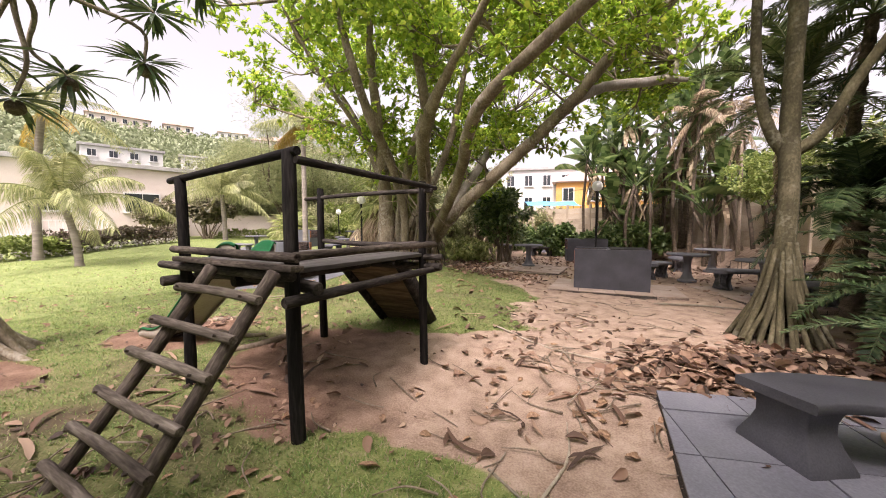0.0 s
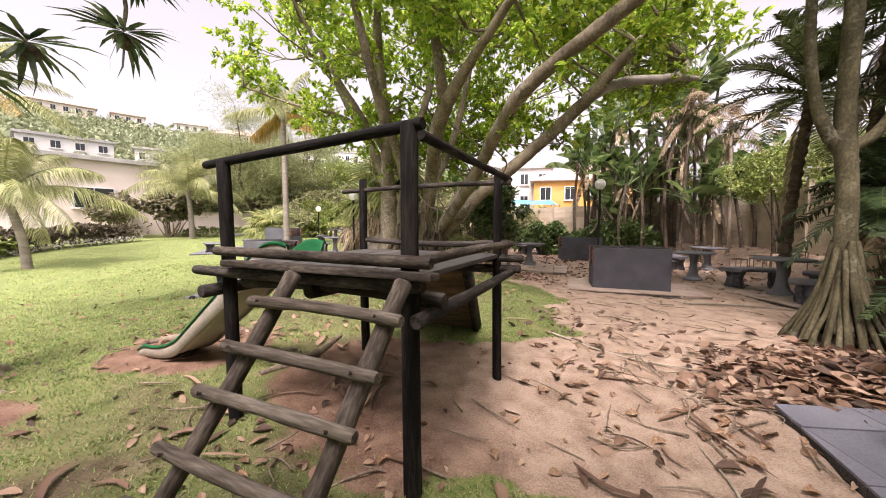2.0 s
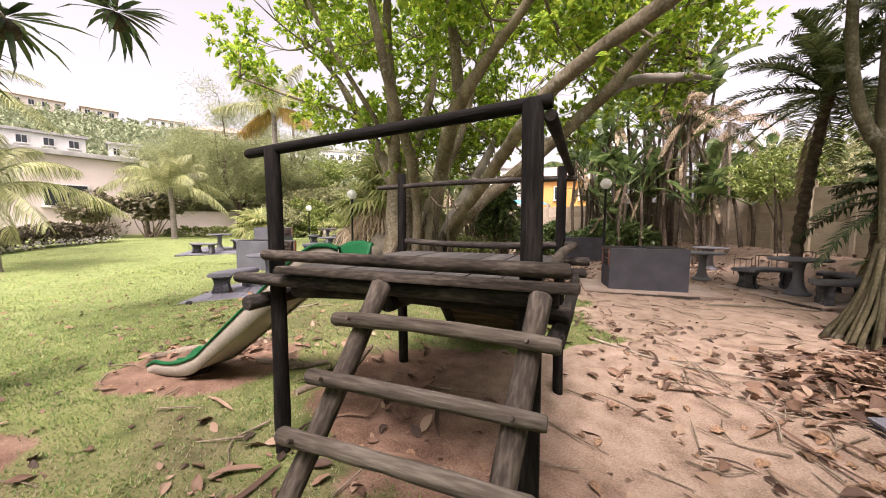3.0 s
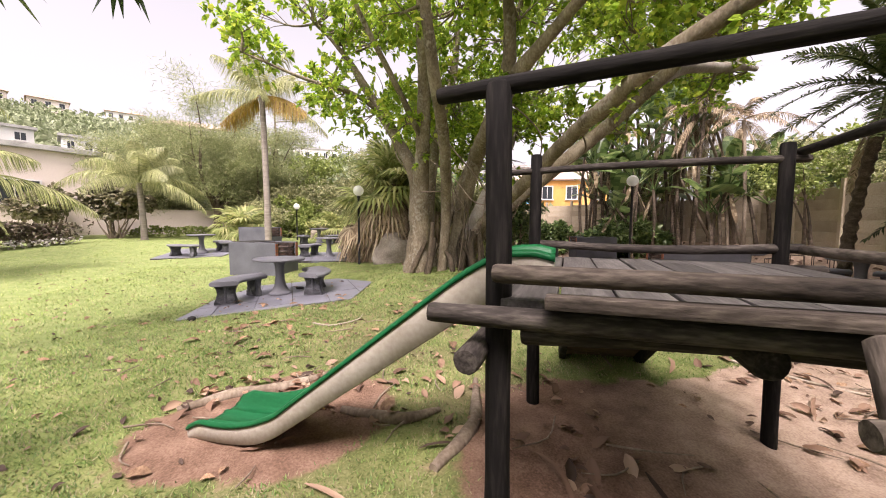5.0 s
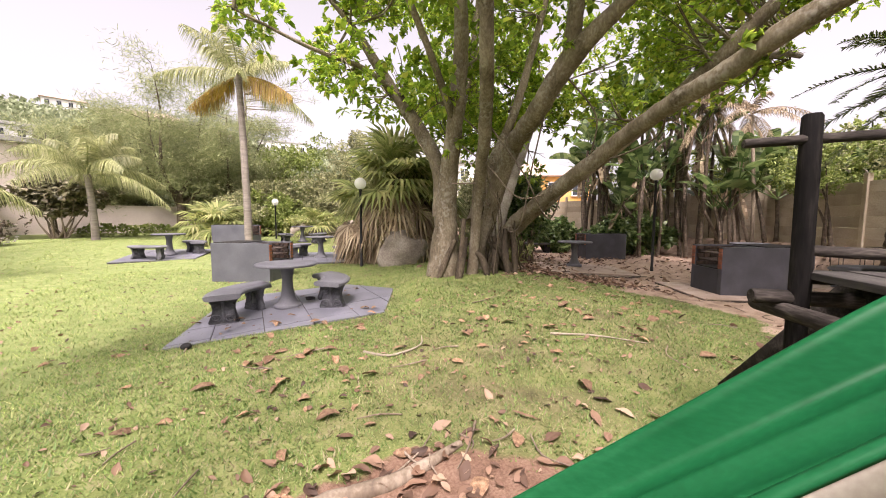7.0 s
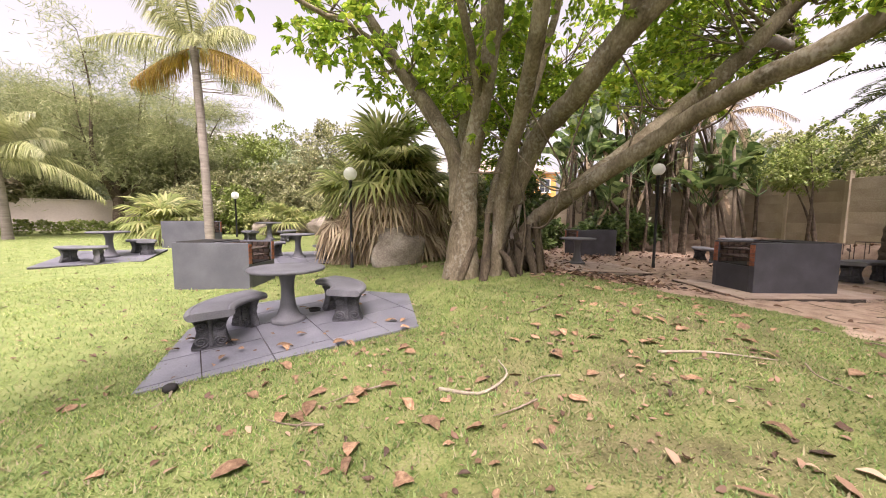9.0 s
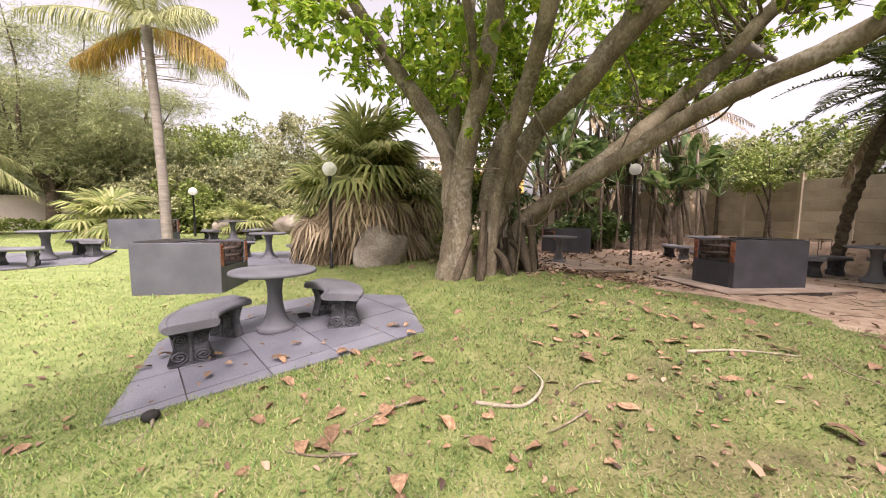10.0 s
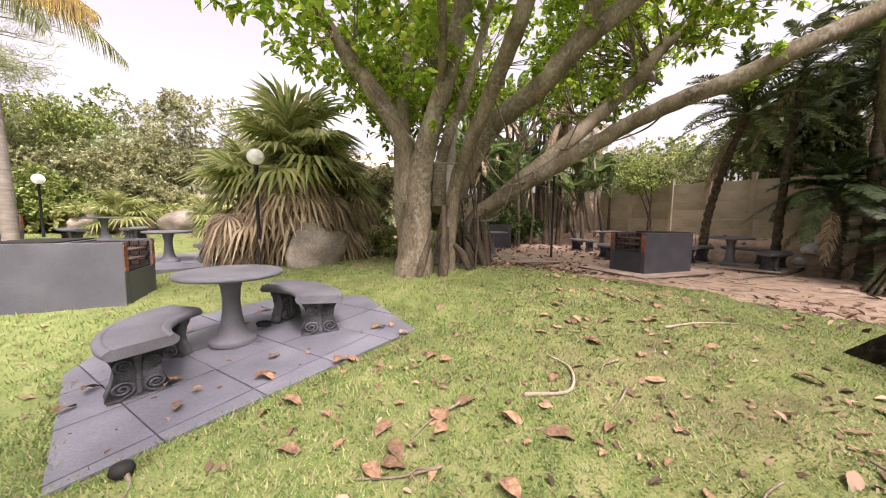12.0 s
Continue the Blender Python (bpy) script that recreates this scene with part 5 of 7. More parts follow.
feather_palm("cycad", 4.35, 2.75, 0.55, (0.0, 0.0), 0.16, 22, 1.3, RP, L_DARK, M_DATE_BARK, "low cycad with stiff dark green fronds over the leaf pile", 0.35, 0.2, 48, 0, (10, 75), 0.05, 0.2, 0.02)


def fan_leaf(s, base, az, rise, stalk, size, rng, blades=22, droop=0.25, spread=150):
    """A fan of narrow folded blades on a stalk."""
    h = np.array([math.cos(az), math.sin(az), 0])
    r = radians(rise)
    hub = np.asarray(base) + h * stalk * math.cos(r) + np.array([0, 0, stalk * math.sin(r)])
    tube(s, spline([base, (np.asarray(base) + hub) / 2 + [0, 0, 0.08 * stalk], hub], 5), [0.014, 0.009], 4, 0, False)
    fwd = h * math.cos(r - 0.5) + np.array([0, 0, math.sin(r - 0.5)])
    side = np.array([-h[1], h[0], 0])
    up = np.cross(side, fwd) * -1
    a = np.radians(np.linspace(-spread, spread, blades))
    d = np.outer(np.cos(a), fwd) + np.outer(np.sin(a), side)
    L = size * (0.8 + 0.2 * np.cos(a)) * (0.92 + 0.16 * rng.rand(blades))
    w = np.cross(d, up)
    w /= np.linalg.norm(w, axis=1)[:, None] + 1e-9
    half = (0.5 * L * np.pi * spread / 180 / blades)[:, None] * 0.85
    q = hub + d * (L * 0.55)[:, None]
    tip = q + d * (L * 0.45)[:, None] + np.array([0, 0, -1]) * (L * droop)[:, None]
    v = np.stack([np.broadcast_to(hub, q.shape), q - w * half, tip, q + w * half, q + up * half * 0.7], axis=1).reshape(-1, 3)
    i = np.arange(blades)[:, None] * 5
    s.add(v, np.concatenate([i + [0, 1, 4], i + [0, 4, 3], i + [1, 2, 4], i + [4, 2, 3]]))


def fan_palm(x, y, trunk, n, stalk, size, rng, label, skirt=0, name="fan_palm", lean=(0, 0), blades=22):
    z = float(height(x, y))
    th = thing(name, pose(x, y, z), label, "palm tree")
    s = Soup()
    tube(s, spline([(0, 0, -0.1), (lean[0] * 0.5, lean[1] * 0.5, trunk / 2), (*lean, trunk)], 16), [0.2, 0.17, 0.16], 10, 0.15, True, rng)
    part("trunk", s, M_DATE_BARK, th, "", True)
    tp = np.array([*lean, trunk])
    s = Soup()
    for k in range(n):
        f = rng.rand()
        fan_leaf(s, tp - [0, 0, 0.26 * trunk * (1 - f)], 2.4 * k + rng.normal() * 0.2, 6 + 74 * f + rng.normal() * 9, stalk * (0.8 + 0.4 * rng.rand()), size * (0.85 + 0.3 * rng.rand()), rng, blades, 0.45 - 0.3 * f)
    part("crown", s, L_FAN, th)
    if skirt:
        s = Soup()
        for k in range(skirt):
            fan_leaf(s, tp - [0, 0, 0.05 * trunk + 0.5 * trunk * rng.rand()], 2.4 * k + rng.normal() * 0.3, -8 - 50 * rng.rand(), stalk * (0.75 + 0.5 * rng.rand()), size * (0.7 + 0.3 * rng.rand()), rng, 18, 0.45, 115)
        part("dead_skirt", s, L_DEAD, th, "skirt of dry straw-coloured leaves")
    return th


RF = np.random.RandomState(5)
fan_palm(-1.95, 14.7, 2.7, 44, 0.95, 1.1, RF, "fan palm with a straw skirt of dead leaves behind a boulder", 90)
fan_palm(-2.75, 15.2, 1.7, 26, 0.8, 0.95, RF, "smaller fan palm with dry hanging leaves", 40)
fan_palm(-1.0, 14.9, 2.1, 26, 0.8, 0.95, RF, "smaller fan palm with dry hanging leaves", 36)
fan_palm(-9.0, 21.5, 0.6, 40, 0.9, 0.95, RF, "bushy stemless fan palm at the lawn's edge", 10)
fan_palm(-4.9, 24.0, 0.5, 22, 0.8, 0.8, RF, "low fan palm among rocks", 4)
fan_palm(-2.0, 23.0, 0.6, 22, 0.8, 0.8, RF, "low fan palm among rocks", 4)


def screw_rosette(s, tip, axis, rng, n=46, length=0.62):
    """Stiff sword leaves all round a branch end."""
    d = unit(rng, n) * 0.85 + np.asarray(axis) * 0.55
    leaves(s, np.tile(tip, (n, 1)) + d * 0.03, d, np.tile([0.1, 0.1, 1.0], (n, 1)) + unit(rng, n) * 0.3, length * (0.7 + 0.5 * rng.rand(n)), 0.032, 0.3)


def screw_pine_court():
    rng = np.random.RandomState(8)
    x, y = 4.25, 4.4
    z = float(height(x, y))
    th = thing("screw_pine", pose(x, y, z), "screw pine with a cone of stilt roots and a forked trunk", "tree")
    s = Soup()
    tube(s, spline([(0, 0, 0.55), (0.06, 0.05, 1.3), (0.16, 0.15, 2.0), (0.26, 0.3, 2.6)], 26), [0.13, 0.108, 0.102, 0.118], 14, 0.04, True, rng)
    part("trunk", s, M_BARK_GREEN, th, "", True)
    for p, r in (([(0.24, 0.28, 2.4), (0.12, 0.39, 2.68), (0.04, 0.48, 3.1), (-0.03, 0.55, 3.9), (-0.03, 0.56, 5.2)], [0.09, 0.075, 0.065, 0.062, 0.055]),
                 ([(0.26, 0.3, 2.45), (0.3, 0.34, 3.3), (0.31, 0.34, 4.4), (0.31, 0.35, 5.6)], [0.115, 0.1, 0.095, 0.085]),
                 ([(0.28, 0.27, 2.42), (0.48, 0.1, 2.65), (0.64, -0.06, 3.15), (0.8, -0.22, 3.6), (1.2, -0.6, 4.6)], [0.085, 0.065, 0.058, 0.052, 0.045])):
        s = Soup()
        tube(s, spline(p, 22), r, 10, 0.05, True, rng)
        part("branch", s, M_BARK_GREEN, th, "", True)
    for k in range(40):
        a = k * 2 * np.pi / 40 + rng.normal() * 0.06
        r = 0.4 + 0.17 * rng.rand()
        top = 0.75 + 0.55 * rng.rand()
        e = (r * math.cos(a), r * math.sin(a))
        s = Soup()
        tube(s, spline([(0.1 * math.cos(a) + 0.03, 0.1 * math.sin(a) + 0.03, top), (0.21 * math.cos(a), 0.21 * math.sin(a), top * 0.55), (0.52 * r * math.cos(a) + 0.13 * math.cos(a), 0.52 * r * math.sin(a) + 0.13 * math.sin(a), 0.2), (*e, float(height(x + e[0], y + e[1])) - z - 0.06)], 12), [0.032, 0.028, 0.028, 0.034], 7, 0.06, True, rng)
        part("stilt_root", s, M_BARK_GREEN, th, "", True)
    s = Soup()
    for tip, ax in (((-0.03, 0.56, 5.3), (0, 0, 1)), ((0.31, 0.35, 5.7), (0, 0, 1)), ((1.2, -0.6, 4.7), (0.5, 0, 0.8))):
        screw_rosette(s, tip, ax, rng, 60, 1.0)
    part("crown", s, L_DARK, th)


screw_pine_court()


def screw_pine_lawn():
    """The one whose drooping branches hang over the start of the walk."""
    rng = np.random.RandomState(9)
    x, y = -5.3, 3.75
    z = float(height(x, y))
    th = thing("screw_pine", pose(x, y, z), "screw pine with drooping branches, round fruits and spreading roots", "tree")
    o = np.array([x, y, z])
    s = Soup()
    tube(s, spline([(0, 0, -0.1), (-0.05, 0.0, 1.2), (0.0, 0.1, 3.0), (0.1, 0.15, 4.6)], 24), [0.3, 0.2, 0.17, 0.12], 12, 0.05, True, rng)
    part("trunk", s, M_BARK, th, "", True)
    for k in range(22):
        a = k * 2 * np.pi / 22 + rng.normal() * 0.1
        r = 0.55 + 0.35 * rng.rand()
        s = Soup()
        tube(s, spline([(0.15 * math.cos(a), 0.15 * math.sin(a), 0.55 + 0.2 * rng.rand()), (0.38 * math.cos(a), 0.38 * math.sin(a), 0.22), (r * math.cos(a), r * math.sin(a), -0.05)], 9), [0.05, 0.05, 0.055], 7, 0.06, True, rng)
        part("stilt_root", s, M_BARK, th, "", True)
    crown = Soup()
    ends = [((-6.8, 6.6, 4.2), (-7.1, 6.3, 4.5)), ((-5.8, 7.1, 4.65), (-5.75, 7.0, 5.2)), ((-7.1, 6.0, 3.6), (-6.95, 6.1, 4.2)), ((-7.3, 5.75, 4.3), (-7.3, 5.9, 4.6)), ((-5.6, 7.15, 5.6), (-5.85, 7.0, 5.7)), ((-7.6, 5.4, 3.9), (-7.5, 5.6, 4.4)), ((-6.5, 6.5, 5.9), (-6.7, 6.3, 5.6)), ((-4.6, 7.0, 6.1), (-5.2, 6.9, 6.0)), ((-7.9, 5.2, 4.9), (-7.6, 5.4, 5.0))]
    for tip, mid in ends:
        tip, mid = np.array(tip), np.array(mid)
        s = Soup()
        hub = np.array([-6.6, 5.6, 5.5]) + rng.normal(size=3) * 0.15
        wob = rng.normal(size=3) * 0.12
        tube(s, spline(np.array([(x + 0.08, y + 0.15, 4.4), (-5.9, 4.7, 5.3), hub, (hub + mid) / 2 + wob, mid, tip]) - o, 26), [0.06, 0.06, 0.05, 0.04, 0.034, 0.028], 7, 0.08, True, rng)
        part("branch", s, M_BARK, th, "", True)
        n = 44
        d = unit(rng, n)
        d[:, 2] = -np.abs(d[:, 2]) * 0.7 + 0.25
        leaves(crown, np.tile(tip - o, (n, 1)) + d * 0.05, d, np.tile([0.0, 0.0, 1.0], (n, 1)) + unit(rng, n) * 0.3, 0.8 * (0.6 + 0.5 * rng.rand(n)), 0.078, 0.25)
    part("crown", crown, L_DARK, th, "stiff dark sword leaves")
    for k in (0, 1, 2, 3, 5):
        bm = bmesh.new()
        bmesh.ops.create_icosphere(bm, subdivisions=3, radius=0.13)
        for v in bm.verts:
            v.co *= 1 + 0.1 * noise.noise(v.co * 60)
        part("fruit", bm, M_DATE_BARK, th, "dark knobbly round fruit", m=Matrix.Translation(Vector(np.array(ends[k][0]) - o + [0.02, 0, -0.17])))


screw_pine_lawn()


def shrub(name, x, y, radii, z, rng, mat, n, label, leaf=(0.09, 0.04), count=26, lump=None, per=5, category="shrub", bark=M_STEM, group="", trunks=14):
    """A bush on several stems: limbs run to the lumps of its crown."""
    g = float(height(x, y))
    th = thing(name, pose(x, y, g), label, category, group)
    s = Soup()
    lump = lump or min(radii) * 0.42
    p = foliage(s, rng, (0, 0, z - g), radii, count, lump, n, leaf[0], leaf[1], per)
    for q in p[: min(len(p), trunks)]:
        t = Soup()
        b = np.array([rng.normal() * 0.12 * radii[0], rng.normal() * 0.12 * radii[1], -0.1])
        tube(t, spline([b, (b + q) / 2 + rng.normal(size=3) * 0.12 * min(radii) + [0, 0, 0.1], q], 9), [0.03 * (1 + radii[2]) , 0.025, 0.008], 6, 0.08, False, rng)
        part("stem", t, bark, th, "", True)
    part("crown", s, mat, th)
    return th


RS = np.random.RandomState(77)
# the belt of shrubs and trees behind the lawn
BELT = [(-11.0, 31.0, (3.4, 2.6, 2.8), 3.4, L_SHRUB), (-6.2, 30.5, (3.4, 2.6, 3.2), 3.7, L_BRIGHT), (-1.8, 29.5, (3.6, 2.4, 3.6), 4.3, L_SHRUB), (2.2, 28.5, (3.0, 2.2, 3.2), 3.8, L_SHRUB),
        (-16.5, 31.5, (3.2, 2.4, 2.4), 3.0, L_SHRUB), (-4.2, 28.2, (2.4, 1.8, 2.4), 2.9, L_SHRUB), (-8.6, 28.6, (2.4, 1.8, 2.2), 2.6, L_SHRUB), (-20.5, 33.5, (3.0, 2.4, 2.0), 2.4, L_BRIGHT), (-4.0, 26.6, (1.8, 1.4, 1.3), 1.5, L_SHRUB), (-7.4, 26.8, (2.0, 1.5, 1.5), 1.6, L_BRIGHT),
        (-9.3, 25.8, (1.7, 1.3, 1.1), 1.3, L_SHRUB), (0.6, 24.5, (1.9, 1.6, 1.3), 1.4, L_SHRUB), (0.4, 19.6, (1.7, 1.4, 1.2), 1.3, L_SHRUB), (7.2, 23.6, (1.5, 1.2, 1.1), 1.3, L_SHRUB)]
for x, y, rad, z, mat in BELT:
    shrub("shrub", x, y, rad, z + float(height(x, y)) * 0.5, RS, mat, int(800 * rad[0]), "dense rounded grey-green shrub behind the lawn" if mat is L_SHRUB else "dense bright green shrub behind the lawn", (0.17, 0.075), 34, None, 6, group="shrub belt")
shrub("sea_grape", -17.4, 26.2, (1.7, 1.2, 0.95), 2.5, RS, L_GRAPE, 700, "dark round-leaved shrub beside the pink house", (0.26, 0.2), 24, None, 4)
shrub("shrub", -19.6, 24.6, (1.5, 1.2, 0.9), 2.3, RS, L_GRAPE, 600, "dark round-leaved shrub beside the pink house", (0.24, 0.18), 20, None, 4)
# unseen trees added behind the walk: they close it and shade its start
for x, y, rad, z in ((-7.5, -2.2, (2.6, 2.0, 3.0), 5.2), (-3.4, -3.0, (2.6, 2.0, 3.2), 5.6), (0.4, -2.8, (2.6, 2.0, 3.2), 5.8), (4.2, -2.2, (2.6, 2.0, 3.0), 5.4), (7.6, -0.4, (2.4, 2.0, 3.0), 5.0), (-11.5, -2.5, (2.6, 2.2, 2.8), 4.4), (-1.5, -5.0, (5.0, 2.0, 2.2), 2.4), (6.0, -4.0, (4.0, 2.0, 2.2), 2.4), (-9.0, -5.0, (4.0, 2.0, 2.2), 2.4)):
    shrub("unseen_shade_tree", x, y, rad, z, RS, L_FIG, 1500, "unseen leafy green tree added to shade the start of the walk", (0.24, 0.11), 40, None, 6, "tree", M_BARK, "garden trees")
# small tree before the wall
shrub("small_tree", 9.5, 9.9, (1.35, 1.35, 1.05), 3.05, RS, L_BRIGHT, 900, "small round-headed tree in front of the panel wall", (0.12, 0.05), 20, 0.45, 4, "tree", M_DATE_BARK, trunks=3)


def she_oak(x, y, h, rng, label="feathery grey-green she-oak behind the lawn"):
    """A short bole, crooked rising limbs and clouds of fine drooping needles."""
    z = float(height(x, y))
    th = thing("she_oak", pose(x, y, z), label, "tree")
    s, lf = Soup(), Soup()
    tube(s, spline([(0, 0, -0.2), (0.15, 0, h * 0.12), (0.05, 0.1, h * 0.26)], 10), [0.32, 0.24, 0.2], 9, 0.08, True, rng)
    part("trunk", s, M_DATE_BARK, th, "", True)
    for k in range(9):
        a = 2.4 * k + rng.normal() * 0.3
        reach, rise_ = h * (0.2 + 0.16 * rng.rand()), h * (0.5 + 0.45 * (k % 3) / 2)
        b = np.array([0.05, 0.1, h * (0.16 + 0.1 * rng.rand())])
        e = np.array([reach * math.cos(a), reach * math.sin(a), rise_])
        pts = spline([b, b + (e - b) * [0.55, 0.55, 0.28] + rng.normal(size=3) * 0.2, b + (e - b) * [0.75, 0.75, 0.65] + rng.normal(size=3) * 0.25, e], 18)
        bo = Soup()
        tube(bo, pts, [0.13, 0.09, 0.05, 0.012], 7, 0.06, False, rng)
        part("bough", bo, M_DATE_BARK, th, "", True)
        for c in range(13):
            p = pts[rng.randint(5, 18)]
            q = p + unit(rng, 1)[0] * [1.3, 1.3, 0.8] * (0.5 + 0.6 * rng.rand()) + [0, 0, 0.2]
            tw = Soup()
            tube(tw, spline([p, (p + q) / 2 + rng.normal(size=3) * 0.08, q], 6), [0.025, 0.006], 4, 0, False)
            part("twig", tw, M_DATE_BARK, th)
            n = 330
            at_ = q + rng.normal(size=(n, 3)) * [0.5, 0.5, 0.33]
            leaves(lf, at_, unit(rng, n) * 0.8 + (q - p) * 0.4 + [0, 0, -0.1], unit(rng, n), 0.26 + 0.16 * rng.rand(n), 0.024, 0.1)
    part("foliage", lf, L_PINE, th)


she_oak(-13.0, 28.5, 9.6, RS)
she_oak(-10.2, 29.4, 7.6, RS)
she_oak(-17.5, 29.8, 6.6, RS)


def dry_branch():
    """The thin bare boughs that reach out from the she-oak before the sky."""
    rng = np.random.RandomState(14)
    th = thing("thin_tree", on(-9.6, 30.4), "thin bare-branched tree with sparse needles against the sky", "tree")
    s, lf = Soup(), Soup()
    tube(s, spline([(0, 0, -0.2), (0.1, 0, 5), (0.0, 0, 11)], 14), [0.14, 0.1, 0.03], 7, 0.06, True, rng)
    for k in range(16):
        z = 6.5 + 4.2 * rng.rand()
        a = rng.normal() * 0.5 - 0.1
        L = 2.4 + 2.8 * rng.rand()
        p = spline([(0, 0, z), (L * 0.5 * math.cos(a), L * 0.5 * math.sin(a), z + 0.05), (L * math.cos(a), L * math.sin(a), z - 0.1 + 0.3 * rng.rand())], 9)
        bo = Soup()
        tube(bo, p, [0.03, 0.02, 0.006], 5, 0, False)
        part("bough", bo, M_STEM, th, "", True)
        q = p[rng.randint(4, 9, size=60)] + rng.normal(size=(60, 3)) * 0.12
        leaves(lf, q, unit(rng, 60) * 0.5 + [0.2, 0, 0.4], unit(rng, 60), 0.5, 0.016)
    part("trunk", s, M_STEM, th, "", True)
    part("foliage", lf, L_PINE, th)


dry_branch()


def paddle(s, base, az, rise, stalk, length, width, rng, arch=0.25, rib=None):
    """A wild banana leaf: long stalk, ribbed blade split into strips."""
    h = np.array([math.cos(az), math.sin(az), 0])
    r = radians(rise)
    n = 9
    t = np.linspace(0, 1, n)
    hub = np.asarray(base) + h * stalk * math.cos(r) + np.array([0, 0, stalk * math.sin(r)])
    tube(rib if rib is not None else s, [base, (np.asarray(base) + hub) / 2, hub], [0.03, 0.016], 5, 0, False)
    mid = hub + np.outer(t * length * math.cos(r), h) + np.outer(length * (t * math.sin(r) - arch * t * t), [0, 0, 1])
    side = np.array([-h[1], h[0], 0]) + rng.normal(size=3) * 0.25
    side /= np.linalg.norm(side)
    w = width * np.sin(np.pi * np.clip(0.06 + 0.9 * t, 0, 1)) ** 0.55
    for sg in (1, -1):
        lift = np.array([0, 0, 0.25 - 0.5 * rng.rand()])
        out = mid + np.outer(w * sg, side) + np.outer(w, lift)
        for k in range(n - 1):
            gap = 0.02 + 0.1 * rng.rand() * (rng.rand() < 0.4)
            a, b = mid[k], mid[k + 1]
            c, d = out[k + 1] + (out[k] - out[k + 1]) * gap, out[k]
            s.add([a, b, c, d], [[0, 1, 2, 3]] if sg > 0 else [[3, 2, 1, 0]])


def wild_banana(x, y, stems, top, rng, label="clump of wild bananas with ragged paddle leaves and dry stems", dead=True, spread=0.9):
    z = float(height(x, y))
    th = thing("wild_banana", pose(x, y, z), label, "wild banana", "wild banana thicket")
    lf, dd = Soup(), Soup()
    for k in range(stems):
        bx, by = rng.normal(size=2) * spread * 0.5
        h = top * (0.35 + 0.6 * rng.rand())
        tip = np.array([bx + rng.normal() * 0.3, by + rng.normal() * 0.3, h])
        st = Soup()
        tube(st, spline([(bx, by, -0.1), (bx + rng.normal() * 0.1, by + rng.normal() * 0.1, h * 0.5), tip], 10), [0.075, 0.06, 0.055], 7, 0.15, True, rng)
        part("stem", st, M_DATE_BARK, th, "", True)
        a0 = rng.rand() * 3
        for q in range(7):
            paddle(lf, tip - [0, 0, 0.1], a0 + (q % 2) * np.pi + rng.normal() * 0.25, 35 + 8 * q + rng.normal() * 8, 0.5 + 0.5 * rng.rand(), 1.1 + 0.5 * rng.rand(), 0.24, rng, 0.4)
        if dead:
            for q in range(2):
                paddle(dd, tip - [0, 0, 0.15 + 0.25 * rng.rand()], rng.rand() * 6.28, -50 - 30 * rng.rand(), 0.25, 0.75, 0.1, rng, 0.25)
    part("leaves", lf, L_BANANA, th)
    if dead:
        part("dead_leaves", dd, L_DEAD, th, "dry brown hanging leaves")


for x, y, n_, top_ in ((7.6, 16.2, 7, 6.6), (8.9, 15.6, 7, 6.4), (8.6, 18.2, 7, 7.0), (10.2, 20.6, 5, 6.6), (11.3, 16.8, 6, 7.2), (13.4, 13.6, 5, 4.6), (12.6, 10.2, 4, 3.6), (2.7, 23.0, 4, 4.0), (7.9, 14.6, 5, 4.4), (9.7, 13.6, 6, 7.4), (10.4, 14.8, 6, 7.8)):
    wild_banana(x, y, n_, top_, RS)
for x, y, rad, z in ((7.4, 15.4, (1.6, 1.0, 0.8), 0.8), (8.2, 15.0, (1.3, 0.9, 0.7), 0.8), (5.6, 17.6, (1.4, 1.0, 0.8), 0.8), (3.9, 20.9, (1.5, 1.1, 0.8), 0.8), (10.0, 16.8, (1.8, 1.4, 2.4), 2.5), (11.7, 9.0, (1.5, 1.5, 1.2), 2.9), (12.2, 6.4, (1.5, 1.5, 1.2), 2.8), (10.8, 4.0, (1.6, 1.6, 1.4), 3.1), (14.5, 11.2, (2.0, 2.0, 1.6), 3.0)):
    shrub("shrub", x, y, rad, z, RS, L_BANANA if z < 1 else L_SHRUB, 700, "leafy green undergrowth in the thicket" if z < 1 else "grey-green bush standing over the wall", (0.26, 0.11) if z < 1 else (0.14, 0.06), 22, None, 5)
for x, y, rad, z in ((8.9, 2.6, (1.5, 1.4, 2.6), 3.2), (10.2, 6.2, (1.2, 1.5, 1.4), 4.2), (7.4, 1.6, (1.2, 1.2, 1.6), 1.8)):
    shrub("shrub", x, y, rad, z, RS, L_DATE, 800, "dark large-leaved bush crowding the wall", (0.42, 0.1), 22, None, 6)
for x, y, z, mat in ((13.2, 15.6, 3.4, L_BRIGHT), (14.2, 13.0, 3.6, L_SHRUB), (13.8, 10.6, 3.4, L_BRIGHT), (12.9, 8.0, 3.2, L_BRIGHT), (12.2, 5.4, 3.3, L_SHRUB), (11.8, 18.0, 3.8, L_BRIGHT)):
    shrub("shrub", x, y, (1.9, 1.9, 1.7), z, RS, mat, 900, "light green bush rising behind the panel wall", (0.17, 0.075), 28, None, 6)
